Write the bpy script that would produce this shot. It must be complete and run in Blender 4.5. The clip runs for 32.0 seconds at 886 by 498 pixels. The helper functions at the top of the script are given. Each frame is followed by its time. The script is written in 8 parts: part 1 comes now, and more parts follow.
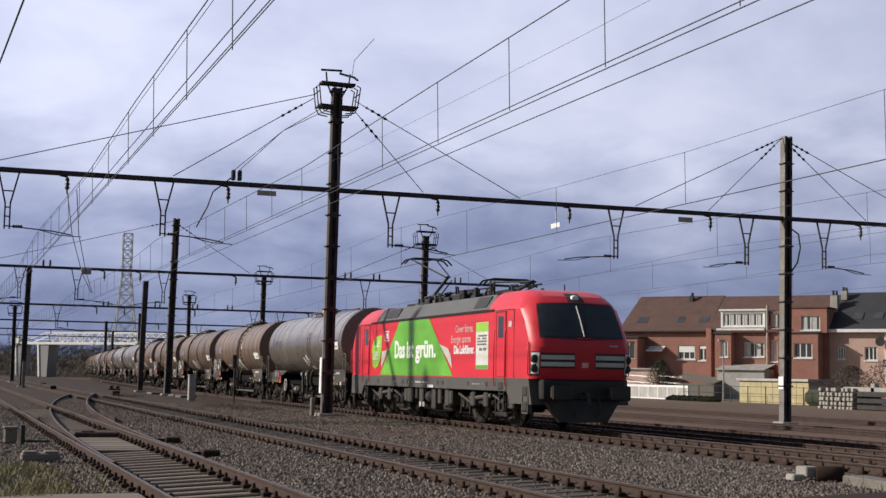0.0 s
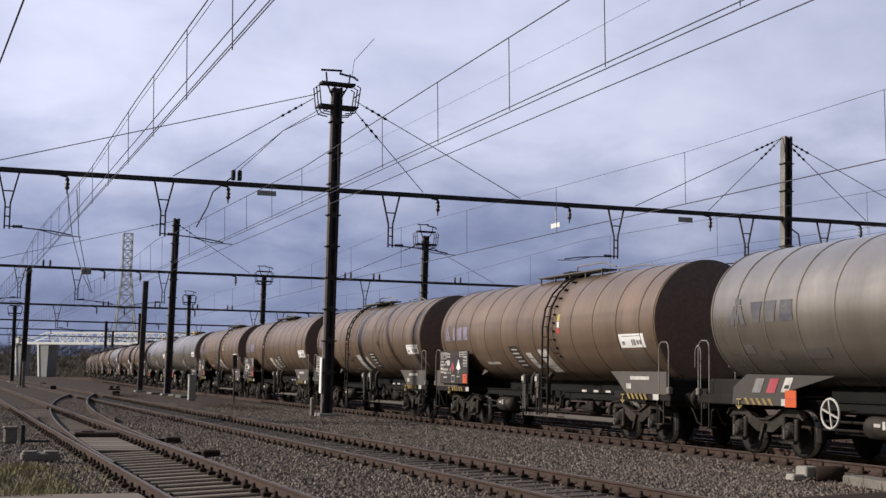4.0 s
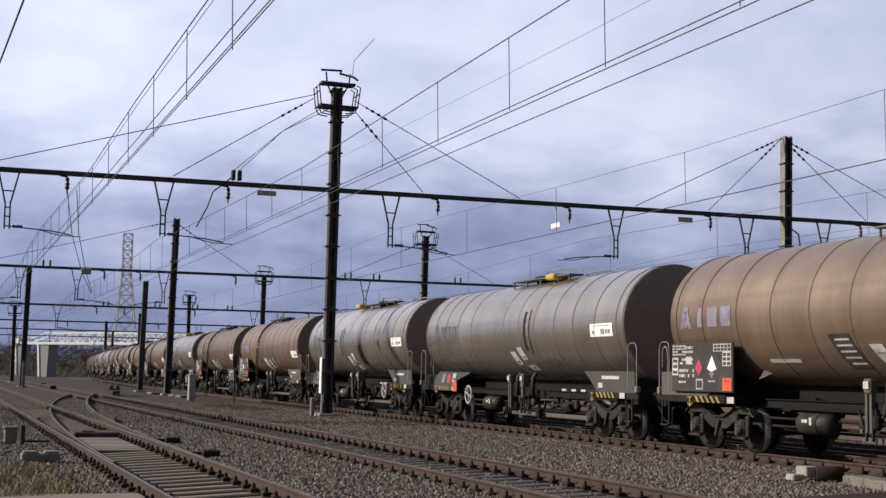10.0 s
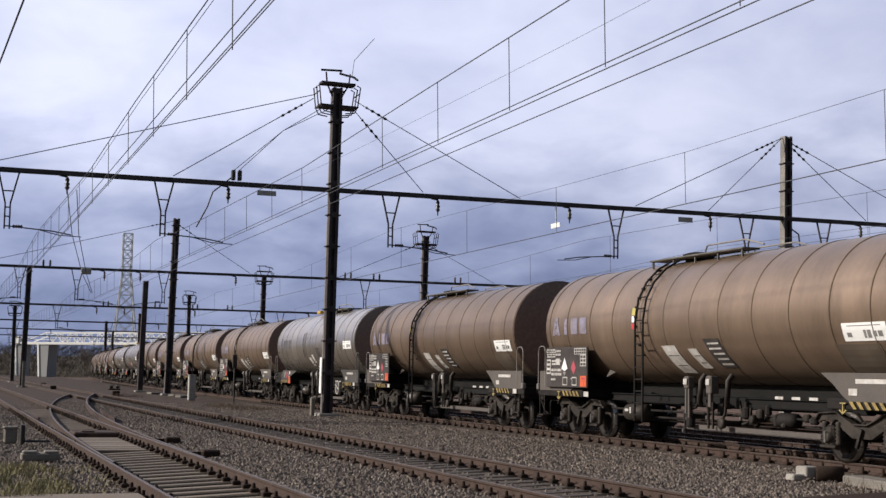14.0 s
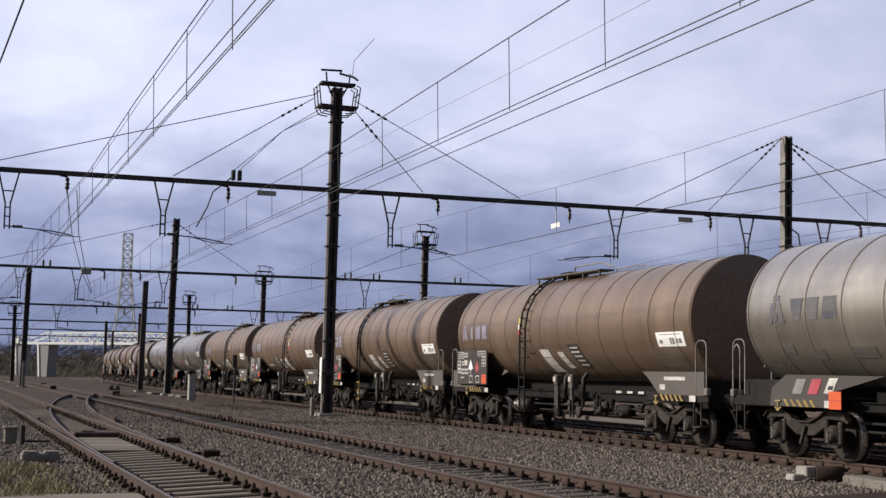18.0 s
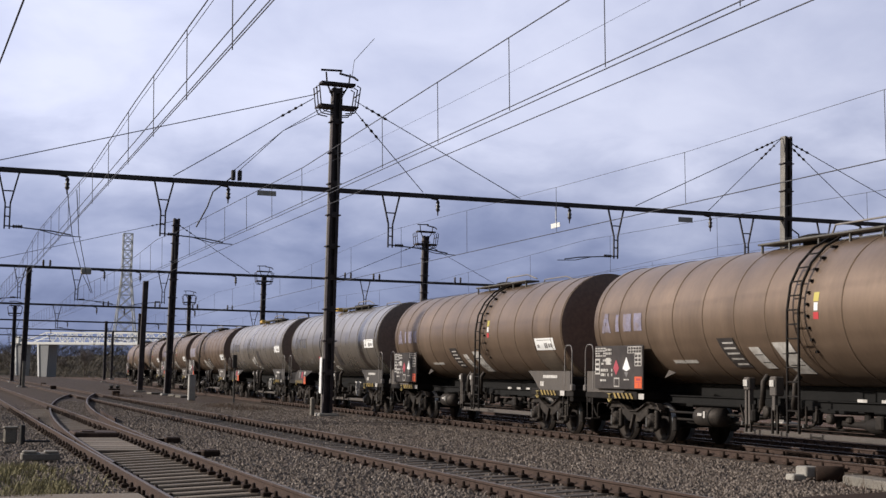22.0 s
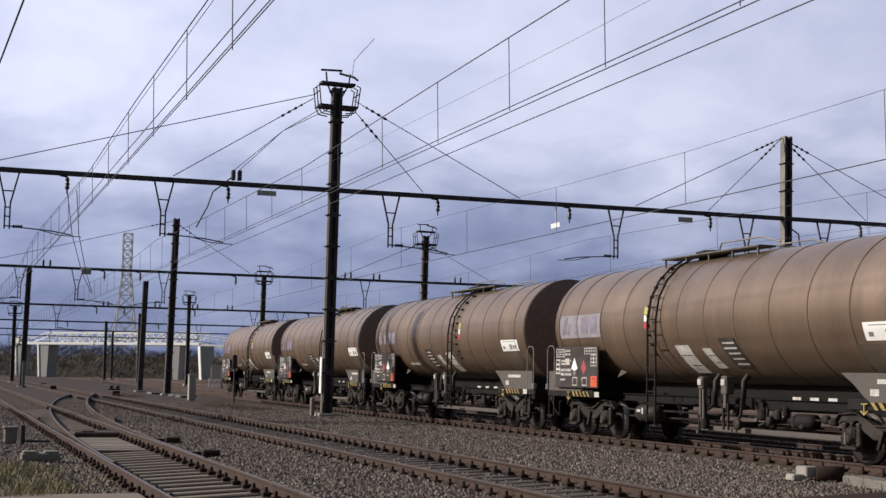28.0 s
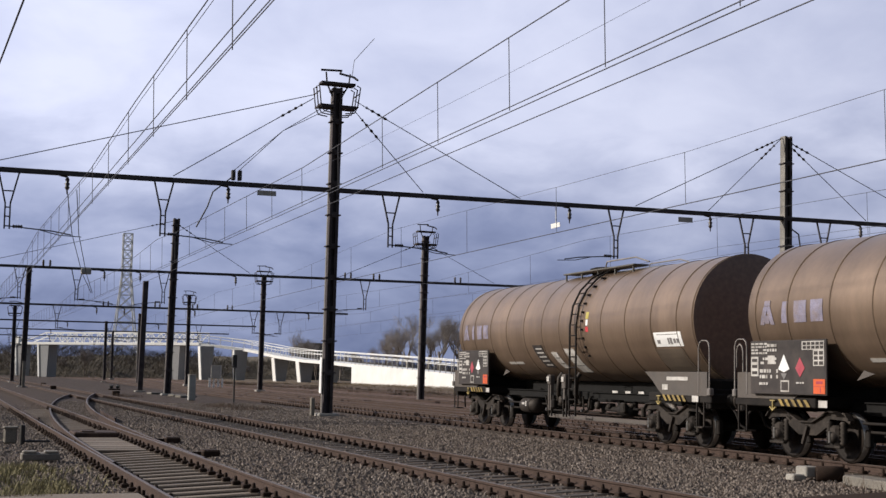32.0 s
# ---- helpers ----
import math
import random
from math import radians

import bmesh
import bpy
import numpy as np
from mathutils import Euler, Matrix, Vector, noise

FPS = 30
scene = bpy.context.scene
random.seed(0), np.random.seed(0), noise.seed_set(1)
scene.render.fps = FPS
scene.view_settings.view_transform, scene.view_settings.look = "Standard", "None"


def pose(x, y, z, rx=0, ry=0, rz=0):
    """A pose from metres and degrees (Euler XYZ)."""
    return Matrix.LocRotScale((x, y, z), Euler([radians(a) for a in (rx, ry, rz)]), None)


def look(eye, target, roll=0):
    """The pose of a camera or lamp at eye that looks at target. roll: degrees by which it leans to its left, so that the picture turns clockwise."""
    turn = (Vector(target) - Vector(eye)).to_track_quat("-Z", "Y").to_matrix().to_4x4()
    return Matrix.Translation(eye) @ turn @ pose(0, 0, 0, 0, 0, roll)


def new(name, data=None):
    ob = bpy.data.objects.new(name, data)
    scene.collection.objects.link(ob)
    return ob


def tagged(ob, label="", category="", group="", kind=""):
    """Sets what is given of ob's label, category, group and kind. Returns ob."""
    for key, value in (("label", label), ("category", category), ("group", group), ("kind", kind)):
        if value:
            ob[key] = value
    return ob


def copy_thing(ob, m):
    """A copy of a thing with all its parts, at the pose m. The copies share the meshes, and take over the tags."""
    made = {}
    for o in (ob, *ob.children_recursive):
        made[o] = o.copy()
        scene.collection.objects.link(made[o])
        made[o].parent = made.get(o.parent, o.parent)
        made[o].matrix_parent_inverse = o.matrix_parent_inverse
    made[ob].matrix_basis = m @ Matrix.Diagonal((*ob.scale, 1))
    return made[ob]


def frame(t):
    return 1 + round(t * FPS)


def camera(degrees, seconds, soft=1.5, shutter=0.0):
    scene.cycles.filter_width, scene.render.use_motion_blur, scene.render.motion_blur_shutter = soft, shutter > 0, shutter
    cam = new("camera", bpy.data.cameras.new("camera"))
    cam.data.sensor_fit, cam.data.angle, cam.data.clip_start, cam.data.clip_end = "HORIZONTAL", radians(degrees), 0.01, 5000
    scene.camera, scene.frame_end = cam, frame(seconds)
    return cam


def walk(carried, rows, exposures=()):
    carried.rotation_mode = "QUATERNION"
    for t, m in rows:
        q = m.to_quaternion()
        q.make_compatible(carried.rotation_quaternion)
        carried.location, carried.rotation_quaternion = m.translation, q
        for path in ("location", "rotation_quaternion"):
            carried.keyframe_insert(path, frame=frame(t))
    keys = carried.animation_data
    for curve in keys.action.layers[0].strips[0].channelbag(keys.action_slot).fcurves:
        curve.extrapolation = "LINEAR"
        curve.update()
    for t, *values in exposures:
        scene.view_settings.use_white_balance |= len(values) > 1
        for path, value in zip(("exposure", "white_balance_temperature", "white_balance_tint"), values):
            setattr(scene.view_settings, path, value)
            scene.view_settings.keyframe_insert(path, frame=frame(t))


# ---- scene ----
EYE = Vector((0, 0, 1.672))
YAW, TILT, ROLL = radians(19.75), radians(5.234), 0.963
AIM = EYE + Vector((math.sin(YAW) * math.cos(TILT), math.cos(YAW) * math.cos(TILT), math.sin(TILT))) * 10
cam = camera(35.59, 32.0, soft=1.45)
walk(cam, [(0, look(EYE, AIM, ROLL)), (32, look(EYE, AIM, ROLL))], [(0, -0.04), (2, -0.10), (3.5, -0.10), (6, 0.04), (10, 0.06), (17, 0.07), (20, 0.0), (32, 0.0)])

# ---- light ----
SUN_TURN, SUN_HIGH = 22.0, 27.0   # degrees from the tracks' left normal towards their far end; height
world = bpy.data.worlds.new("sky")
scene.world = world
world.use_nodes = True
nt = world.node_tree
nt.nodes.clear()


def node(tree, kind, **values):
    n = tree.nodes.new(kind)
    for key, value in values.items():
        if key in n.inputs:
            n.inputs[key].default_value = value
    return n


out_w = nt.nodes.new("ShaderNodeOutputWorld")
bg = nt.nodes.new("ShaderNodeBackground")
sky = nt.nodes.new("ShaderNodeTexSky")
sky.sky_type = "NISHITA"
sky.sun_disc = False
sky.sun_elevation = radians(SUN_HIGH)
sky.sun_rotation = radians(-90 + SUN_TURN)
sky.dust_density = 2.0
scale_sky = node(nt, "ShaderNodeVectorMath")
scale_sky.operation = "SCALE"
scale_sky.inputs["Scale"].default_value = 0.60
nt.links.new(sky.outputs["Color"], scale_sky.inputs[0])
coord = nt.nodes.new("ShaderNodeTexCoord")
split = nt.nodes.new("ShaderNodeSeparateXYZ")
nt.links.new(coord.outputs["Generated"], split.inputs[0])
# cloud sheet seen in perspective: the direction is flattened on a layer overhead
rise = node(nt, "ShaderNodeMath")
rise.operation = "MAXIMUM"
rise.inputs[1].default_value = 0.0
nt.links.new(split.outputs["Z"], rise.inputs[0])
lift = node(nt, "ShaderNodeMath")
lift.operation = "ADD"
lift.inputs[1].default_value = 0.40
nt.links.new(rise.outputs[0], lift.inputs[0])
flat = nt.nodes.new("ShaderNodeVectorMath")
flat.operation = "DIVIDE"
comb = nt.nodes.new("ShaderNodeCombineXYZ")
for i in range(3):
    nt.links.new(lift.outputs[0], comb.inputs[i])
nt.links.new(coord.outputs["Generated"], flat.inputs[0])
nt.links.new(comb.outputs[0], flat.inputs[1])
# broad banks of cloud with smaller puffs in them
banks = node(nt, "ShaderNodeTexNoise", Scale=1.9, Detail=3.0, Roughness=0.5, Distortion=0.3)
drift = nt.nodes.new("ShaderNodeVectorMath")
drift.operation = "ADD"
drift.inputs[1].default_value = (0.62, 0.30, 0.0)
nt.links.new(flat.outputs[0], drift.inputs[0])
nt.links.new(drift.outputs[0], banks.inputs["Vector"])
puffs = node(nt, "ShaderNodeTexNoise", Scale=6.5, Detail=8.0, Roughness=0.52, Distortion=0.25)
nt.links.new(drift.outputs[0], puffs.inputs["Vector"])
cloud = nt.nodes.new("ShaderNodeMix")
cloud.data_type = "FLOAT"
cloud.inputs["Factor"].default_value = 0.52
nt.links.new(banks.outputs["Fac"], cloud.inputs["A"])
nt.links.new(puffs.outputs["Fac"], cloud.inputs["B"])
ramp = nt.nodes.new("ShaderNodeValToRGB")
ramp.color_ramp.elements[0].position = 0.36
ramp.color_ramp.elements[0].color = (5.2, 5.65, 7.8, 1)
ramp.color_ramp.elements[1].position = 0.64
ramp.color_ramp.elements[1].color = (7.5, 7.86, 9.85, 1)
nt.links.new(cloud.outputs["Result"], ramp.inputs["Fac"])
# the far bank of rain cloud near the horizon
low = nt.nodes.new("ShaderNodeValToRGB")
low.color_ramp.elements[0].position = 0.0
low.color_ramp.elements[0].color = (0.25, 0.295, 0.40, 1)
low.color_ramp.elements[1].position = 0.185
low.color_ramp.elements[1].color = (1, 1, 1, 1)
mid = low.color_ramp.elements.new(0.088)
mid.color = (0.47, 0.51, 0.61, 1)
wob = node(nt, "ShaderNodeMath")
wob.operation = "MULTIPLY_ADD"
wob.inputs[1].default_value = 0.22
nt.links.new(cloud.outputs["Result"], wob.inputs[0])
sub = node(nt, "ShaderNodeMath")
sub.operation = "SUBTRACT"
sub.inputs[1].default_value = 0.11
nt.links.new(rise.outputs[0], sub.inputs[0])
nt.links.new(sub.outputs[0], wob.inputs[2])
nt.links.new(wob.outputs[0], low.inputs["Fac"])
dark = nt.nodes.new("ShaderNodeMix")
dark.data_type = "RGBA"
dark.blend_type = "MULTIPLY"
dark.inputs["Factor"].default_value = 1.0
nt.links.new(ramp.outputs["Color"], dark.inputs["A"])
nt.links.new(low.outputs["Color"], dark.inputs["B"])
mix_sky = nt.nodes.new("ShaderNodeMix")
mix_sky.data_type = "RGBA"
# clouds ahead; unseen sky sunward and behind kept mostly clear to dim fill light
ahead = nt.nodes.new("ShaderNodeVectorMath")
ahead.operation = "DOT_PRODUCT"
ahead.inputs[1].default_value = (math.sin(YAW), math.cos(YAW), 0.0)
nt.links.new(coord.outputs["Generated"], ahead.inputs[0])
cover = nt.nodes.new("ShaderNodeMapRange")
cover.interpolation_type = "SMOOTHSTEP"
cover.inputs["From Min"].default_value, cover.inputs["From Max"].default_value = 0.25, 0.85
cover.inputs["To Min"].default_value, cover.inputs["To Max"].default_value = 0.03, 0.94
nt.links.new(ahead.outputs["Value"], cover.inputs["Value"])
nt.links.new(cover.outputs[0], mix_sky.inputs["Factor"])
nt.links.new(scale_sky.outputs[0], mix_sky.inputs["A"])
# cloud is brighter towards the sun
glow = nt.nodes.new("ShaderNodeVectorMath")
glow.operation = "DOT_PRODUCT"
glow.inputs[1].default_value = (-math.cos(radians(SUN_TURN)), math.sin(radians(SUN_TURN)), 0.35)
nt.links.new(coord.outputs["Generated"], glow.inputs[0])
gain = nt.nodes.new("ShaderNodeMapRange")
gain.inputs["From Min"].default_value, gain.inputs["From Max"].default_value = -0.25, 0.45
gain.inputs["To Min"].default_value, gain.inputs["To Max"].default_value = 0.90, 1.17
nt.links.new(glow.outputs["Value"], gain.inputs["Value"])
lit = nt.nodes.new("ShaderNodeVectorMath")
lit.operation = "SCALE"
nt.links.new(dark.outputs["Result"], lit.inputs[0])
nt.links.new(gain.outputs[0], lit.inputs["Scale"])
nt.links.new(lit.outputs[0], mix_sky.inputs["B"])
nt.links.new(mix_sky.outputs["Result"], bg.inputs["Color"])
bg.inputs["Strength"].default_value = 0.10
nt.links.new(bg.outputs[0], out_w.inputs["Surface"])

sun_lamp = bpy.data.lights.new("sun", "SUN")
sun_lamp.energy = 4.5
sun_lamp.angle = radians(1.1)
sun_lamp.color = (1.0, 0.93, 0.84)
a, e = radians(SUN_TURN), radians(SUN_HIGH)
sun_way = Vector((-math.cos(e) * math.cos(a), math.cos(e) * math.sin(a), math.sin(e)))
sun = new("sun", sun_lamp)
sun.matrix_world = look((0, 0, 60), Vector((0, 0, 60)) - sun_way)


# ---- materials ----
def mat(name, base, rough=0.7, metal=0.0, vary=0.25, scale=3.0, fine=0.0, fine_scale=60.0, bump=0.0, bump_scale=40.0,
        dirt=None, dirt_amount=0.0, dirt_scale=0.8, stretch=(1, 1, 1), rnd=0.0, emit=0.0):
    """A surface with broad and fine variation, optional dirt, relief and a change from object to object."""
    m = bpy.data.materials.new(name)
    m.use_nodes = True
    t = m.node_tree
    b = t.nodes["Principled BSDF"]
    tc = t.nodes.new("ShaderNodeTexCoord")
    mp = t.nodes.new("ShaderNodeMapping")
    mp.inputs["Scale"].default_value = stretch
    t.links.new(tc.outputs["Object"], mp.inputs[0])
    n1 = node(t, "ShaderNodeTexNoise", Scale=scale, Detail=5.0, Roughness=0.6)
    t.links.new(mp.outputs[0], n1.inputs["Vector"])
    r1 = t.nodes.new("ShaderNodeValToRGB")
    lo = [c * (1 - vary) for c in base]
    hi = [min(1, c * (1 + vary)) for c in base]
    r1.color_ramp.elements[0].position, r1.color_ramp.elements[1].position = 0.3, 0.7
    r1.color_ramp.elements[0].color, r1.color_ramp.elements[1].color = (*lo, 1), (*hi, 1)
    t.links.new(n1.outputs["Fac"], r1.inputs["Fac"])
    color = r1.outputs["Color"]
    if fine > 0:
        n2 = node(t, "ShaderNodeTexNoise", Scale=fine_scale, Detail=3.0)
        t.links.new(mp.outputs[0], n2.inputs["Vector"])
        mr = t.nodes.new("ShaderNodeMapRange")
        mr.inputs["From Min"].default_value, mr.inputs["From Max"].default_value = 0.3, 0.7
        mr.inputs["To Min"].default_value, mr.inputs["To Max"].default_value = 1 - fine, 1 + fine
        t.links.new(n2.outputs["Fac"], mr.inputs["Value"])
        vm = t.nodes.new("ShaderNodeVectorMath")
        vm.operation = "SCALE"
        t.links.new(color, vm.inputs[0])
        t.links.new(mr.outputs[0], vm.inputs["Scale"])
        color = vm.outputs[0]
    if rnd > 0:
        oi = t.nodes.new("ShaderNodeObjectInfo")
        mr = t.nodes.new("ShaderNodeMapRange")
        mr.inputs["To Min"].default_value, mr.inputs["To Max"].default_value = 1 - rnd, 1 + rnd
        t.links.new(oi.outputs["Random"], mr.inputs["Value"])
        vm = t.nodes.new("ShaderNodeVectorMath")
        vm.operation = "SCALE"
        t.links.new(color, vm.inputs[0])
        t.links.new(mr.outputs[0], vm.inputs["Scale"])
        color = vm.outputs[0]
    if dirt:
        n3 = node(t, "ShaderNodeTexNoise", Scale=dirt_scale, Detail=8.0, Roughness=0.7)
        t.links.new(mp.outputs[0], n3.inputs["Vector"])
        r3 = t.nodes.new("ShaderNodeValToRGB")
        r3.color_ramp.elements[0].position, r3.color_ramp.elements[1].position = 0.42, 0.72
        r3.color_ramp.elements[0].color, r3.color_ramp.elements[1].color = (0, 0, 0, 1), (dirt_amount,) * 3 + (1,)
        t.links.new(n3.outputs["Fac"], r3.inputs["Fac"])
        mx = t.nodes.new("ShaderNodeMix")
        mx.data_type = "RGBA"
        mx.inputs["B"].default_value = (*dirt, 1)
        t.links.new(r3.outputs["Color"], mx.inputs["Factor"])
        t.links.new(color, mx.inputs["A"])
        color = mx.outputs["Result"]
    t.links.new(color, b.inputs["Base Color"])
    mr = t.nodes.new("ShaderNodeMapRange")
    mr.inputs["To Min"].default_value, mr.inputs["To Max"].default_value = max(0.02, rough - 0.12), min(1, rough + 0.12)
    t.links.new(n1.outputs["Fac"], mr.inputs["Value"])
    t.links.new(mr.outputs[0], b.inputs["Roughness"])
    b.inputs["Metallic"].default_value = metal
    if emit:
        t.links.new(color, b.inputs["Emission Color"])
        b.inputs["Emission Strength"].default_value = emit
    if bump > 0:
        n4 = node(t, "ShaderNodeTexNoise", Scale=bump_scale, Detail=4.0)
        t.links.new(mp.outputs[0], n4.inputs["Vector"])
        bp = node(t, "ShaderNodeBump", Strength=1.0, Distance=bump)
        t.links.new(n4.outputs["Fac"], bp.inputs["Height"])
        t.links.new(bp.outputs[0], b.inputs["Normal"])
    return m


M = {
    "ballast": mat("ballast", (0.106, 0.079, 0.064), 0.95, vary=0.35, scale=0.5, fine=0.55, fine_scale=22, bump=0.03, bump_scale=18,
                   dirt=(0.06, 0.045, 0.032), dirt_amount=0.5, dirt_scale=0.25),
    "stone": mat("stone", (0.17, 0.148, 0.13), 0.95, vary=0.5, scale=2.2, fine=0.4, fine_scale=9),
    "earth": mat("earth", (0.10, 0.065, 0.045), 0.95, vary=0.35, scale=0.35, fine=0.4, fine_scale=9, bump=0.04, bump_scale=12),
    "grass": mat("grass", (0.22, 0.195, 0.10), 0.9, vary=0.5, scale=2.0, fine=0.4, fine_scale=30, dirt=(0.12, 0.10, 0.05), dirt_amount=0.7, dirt_scale=3),
    "rail": mat("rail_steel", (0.060, 0.040, 0.033), 0.85, 0.0, vary=0.3, scale=4, fine=0.3, fine_scale=40),
    "rail_top": mat("rail_running_face", (0.105, 0.083, 0.073), 0.6, 0.2, vary=0.25, scale=3),
    "sleeper": mat("concrete_sleeper", (0.205, 0.168, 0.132), 0.9, vary=0.25, scale=2, fine=0.25, fine_scale=40, dirt=(0.10, 0.06, 0.04), dirt_amount=0.7, dirt_scale=2, rnd=0.2),
    "sleeper_dark": mat("dark_sleeper", (0.056, 0.045, 0.038), 0.9, vary=0.3, scale=3, fine=0.3, rnd=0.25),
    "fastening": mat("rusty_fastening", (0.04, 0.026, 0.02), 0.85, 0.2, vary=0.3, scale=8),
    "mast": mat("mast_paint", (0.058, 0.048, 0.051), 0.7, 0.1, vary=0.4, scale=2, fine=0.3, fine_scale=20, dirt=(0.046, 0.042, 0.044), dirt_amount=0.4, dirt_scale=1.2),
    # mast_lit carries the sunlight of the masts' left faces in its colour
    "mast_lit": mat("mast_sunlit_face", (0.20, 0.188, 0.178), 0.75, 0.0, vary=0.3, scale=2, fine=0.3, fine_scale=20, dirt=(0.09, 0.075, 0.06), dirt_amount=0.6, dirt_scale=1.5),
    "beam": mat("beam_steel", (0.070, 0.064, 0.072), 0.75, 0.1, vary=0.3, scale=2),
    "beam_top": mat("beam_flange", (0.13, 0.12, 0.115), 0.7, 0.2, vary=0.3, scale=2),
    "wire": mat("catenary_wire", (0.06, 0.06, 0.072), 0.6, 0.3, vary=0.2, scale=1),
    "insulator": mat("brown_insulator", (0.035, 0.022, 0.02), 0.4, 0.0, vary=0.3, scale=8),
    "white": mat("white_paint", (0.80, 0.80, 0.80), 0.55, vary=0.08, scale=3, fine=0.06, dirt=(0.4, 0.36, 0.3), dirt_amount=0.35, dirt_scale=2),
    "plain_white": mat("label_white", (0.82, 0.82, 0.82), 0.5, vary=0.05, scale=6),
    "concrete": mat("concrete", (0.36, 0.34, 0.31), 0.9, vary=0.2, scale=1.2, fine=0.15, fine_scale=30, dirt=(0.16, 0.14, 0.12), dirt_amount=0.5, dirt_scale=1),
    "old_concrete": mat("stained_concrete", (0.21, 0.19, 0.165), 0.9, vary=0.25, scale=2.5, fine=0.2, fine_scale=30, dirt=(0.10, 0.085, 0.07), dirt_amount=0.6, dirt_scale=2.5),
    "grey_box": mat("grey_box", (0.40, 0.39, 0.37), 0.7, vary=0.12, scale=2, dirt=(0.15, 0.13, 0.11), dirt_amount=0.5),
    "black": mat("black_paint", (0.018, 0.018, 0.019), 0.55, vary=0.4, scale=3, dirt=(0.08, 0.06, 0.05), dirt_amount=0.5, dirt_scale=2),
}

# the ground turns to reddish dirt across the yard and to turf beside the path
gt = M["ballast"].node_tree
g_in = gt.nodes["Principled BSDF"].inputs["Base Color"]
g_old = g_in.links[0].from_socket
g_tc = gt.nodes.new("ShaderNodeTexCoord")
g_sep = gt.nodes.new("ShaderNodeSeparateXYZ")
gt.links.new(g_tc.outputs["Object"], g_sep.inputs[0])
g_n = node(gt, "ShaderNodeTexNoise", Scale=0.5, Detail=6.0)
gt.links.new(g_tc.outputs["Object"], g_n.inputs["Vector"])
g_add = node(gt, "ShaderNodeMath")
g_add.operation = "MULTIPLY_ADD"
g_add.inputs[1].default_value = 7.0
gt.links.new(g_n.outputs["Fac"], g_add.inputs[0])
gt.links.new(g_sep.outputs["X"], g_add.inputs[2])
last = g_old
for lo_x, hi_x, tint in ((24.5, 28.0, (0.165, 0.104, 0.078)), (50.0, 60.0, (0.18, 0.138, 0.092)), (5.3, 4.3, (0.095, 0.09, 0.05))):
    mr_ = gt.nodes.new("ShaderNodeMapRange")
    mr_.inputs["From Min"].default_value, mr_.inputs["From Max"].default_value = lo_x, hi_x
    mr_.inputs["To Max"].default_value = 0.85
    gt.links.new(g_add.outputs[0], mr_.inputs["Value"])
    mx_ = gt.nodes.new("ShaderNodeMix")
    mx_.data_type = "RGBA"
    gt.links.new(mr_.outputs[0], mx_.inputs["Factor"])
    gt.links.new(last, mx_.inputs["A"])
    n2_ = node(gt, "ShaderNodeTexNoise", Scale=14.0, Detail=4.0)
    gt.links.new(g_tc.outputs["Object"], n2_.inputs["Vector"])
    r2_ = gt.nodes.new("ShaderNodeValToRGB")
    r2_.color_ramp.elements[0].position, r2_.color_ramp.elements[1].position = 0.3, 0.7
    r2_.color_ramp.elements[0].color, r2_.color_ramp.elements[1].color = (*[c * 0.6 for c in tint], 1), (*[c * 1.4 for c in tint], 1)
    gt.links.new(n2_.outputs["Fac"], r2_.inputs["Fac"])
    gt.links.new(r2_.outputs["Color"], mx_.inputs["B"])
    last = mx_.outputs["Result"]
# darker, browner ground tone farther down the line
mr_ = gt.nodes.new("ShaderNodeMapRange")
mr_.inputs["From Min"].default_value, mr_.inputs["From Max"].default_value = 34.0, 62.0
mr_.inputs["To Max"].default_value = 0.8
gt.links.new(g_sep.outputs["Y"], mr_.inputs["Value"])
near_ = gt.nodes.new("ShaderNodeMapRange")
near_.inputs["From Min"].default_value, near_.inputs["From Max"].default_value = 22.0, 30.0
near_.inputs["To Min"].default_value, near_.inputs["To Max"].default_value = 1.0, 0.25
gt.links.new(g_sep.outputs["X"], near_.inputs["Value"])
both_ = node(gt, "ShaderNodeMath")
both_.operation = "MULTIPLY"
gt.links.new(mr_.outputs[0], both_.inputs[0])
gt.links.new(near_.outputs[0], both_.inputs[1])
n5_ = node(gt, "ShaderNodeTexNoise", Scale=0.55, Detail=9.0, Roughness=0.7)
gt.links.new(g_tc.outputs["Object"], n5_.inputs["Vector"])
r5_ = gt.nodes.new("ShaderNodeValToRGB")
r5_.color_ramp.elements[0].position, r5_.color_ramp.elements[1].position = 0.35, 0.68
r5_.color_ramp.elements[0].color, r5_.color_ramp.elements[1].color = (0.028, 0.0185, 0.014, 1), (0.076, 0.052, 0.039, 1)
gt.links.new(n5_.outputs["Fac"], r5_.inputs["Fac"])
mx_ = gt.nodes.new("ShaderNodeMix")
mx_.data_type = "RGBA"
gt.links.new(both_.outputs[0], mx_.inputs["Factor"])
gt.links.new(last, mx_.inputs["A"])
gt.links.new(r5_.outputs["Color"], mx_.inputs["B"])
gt.links.new(mx_.outputs["Result"], g_in)


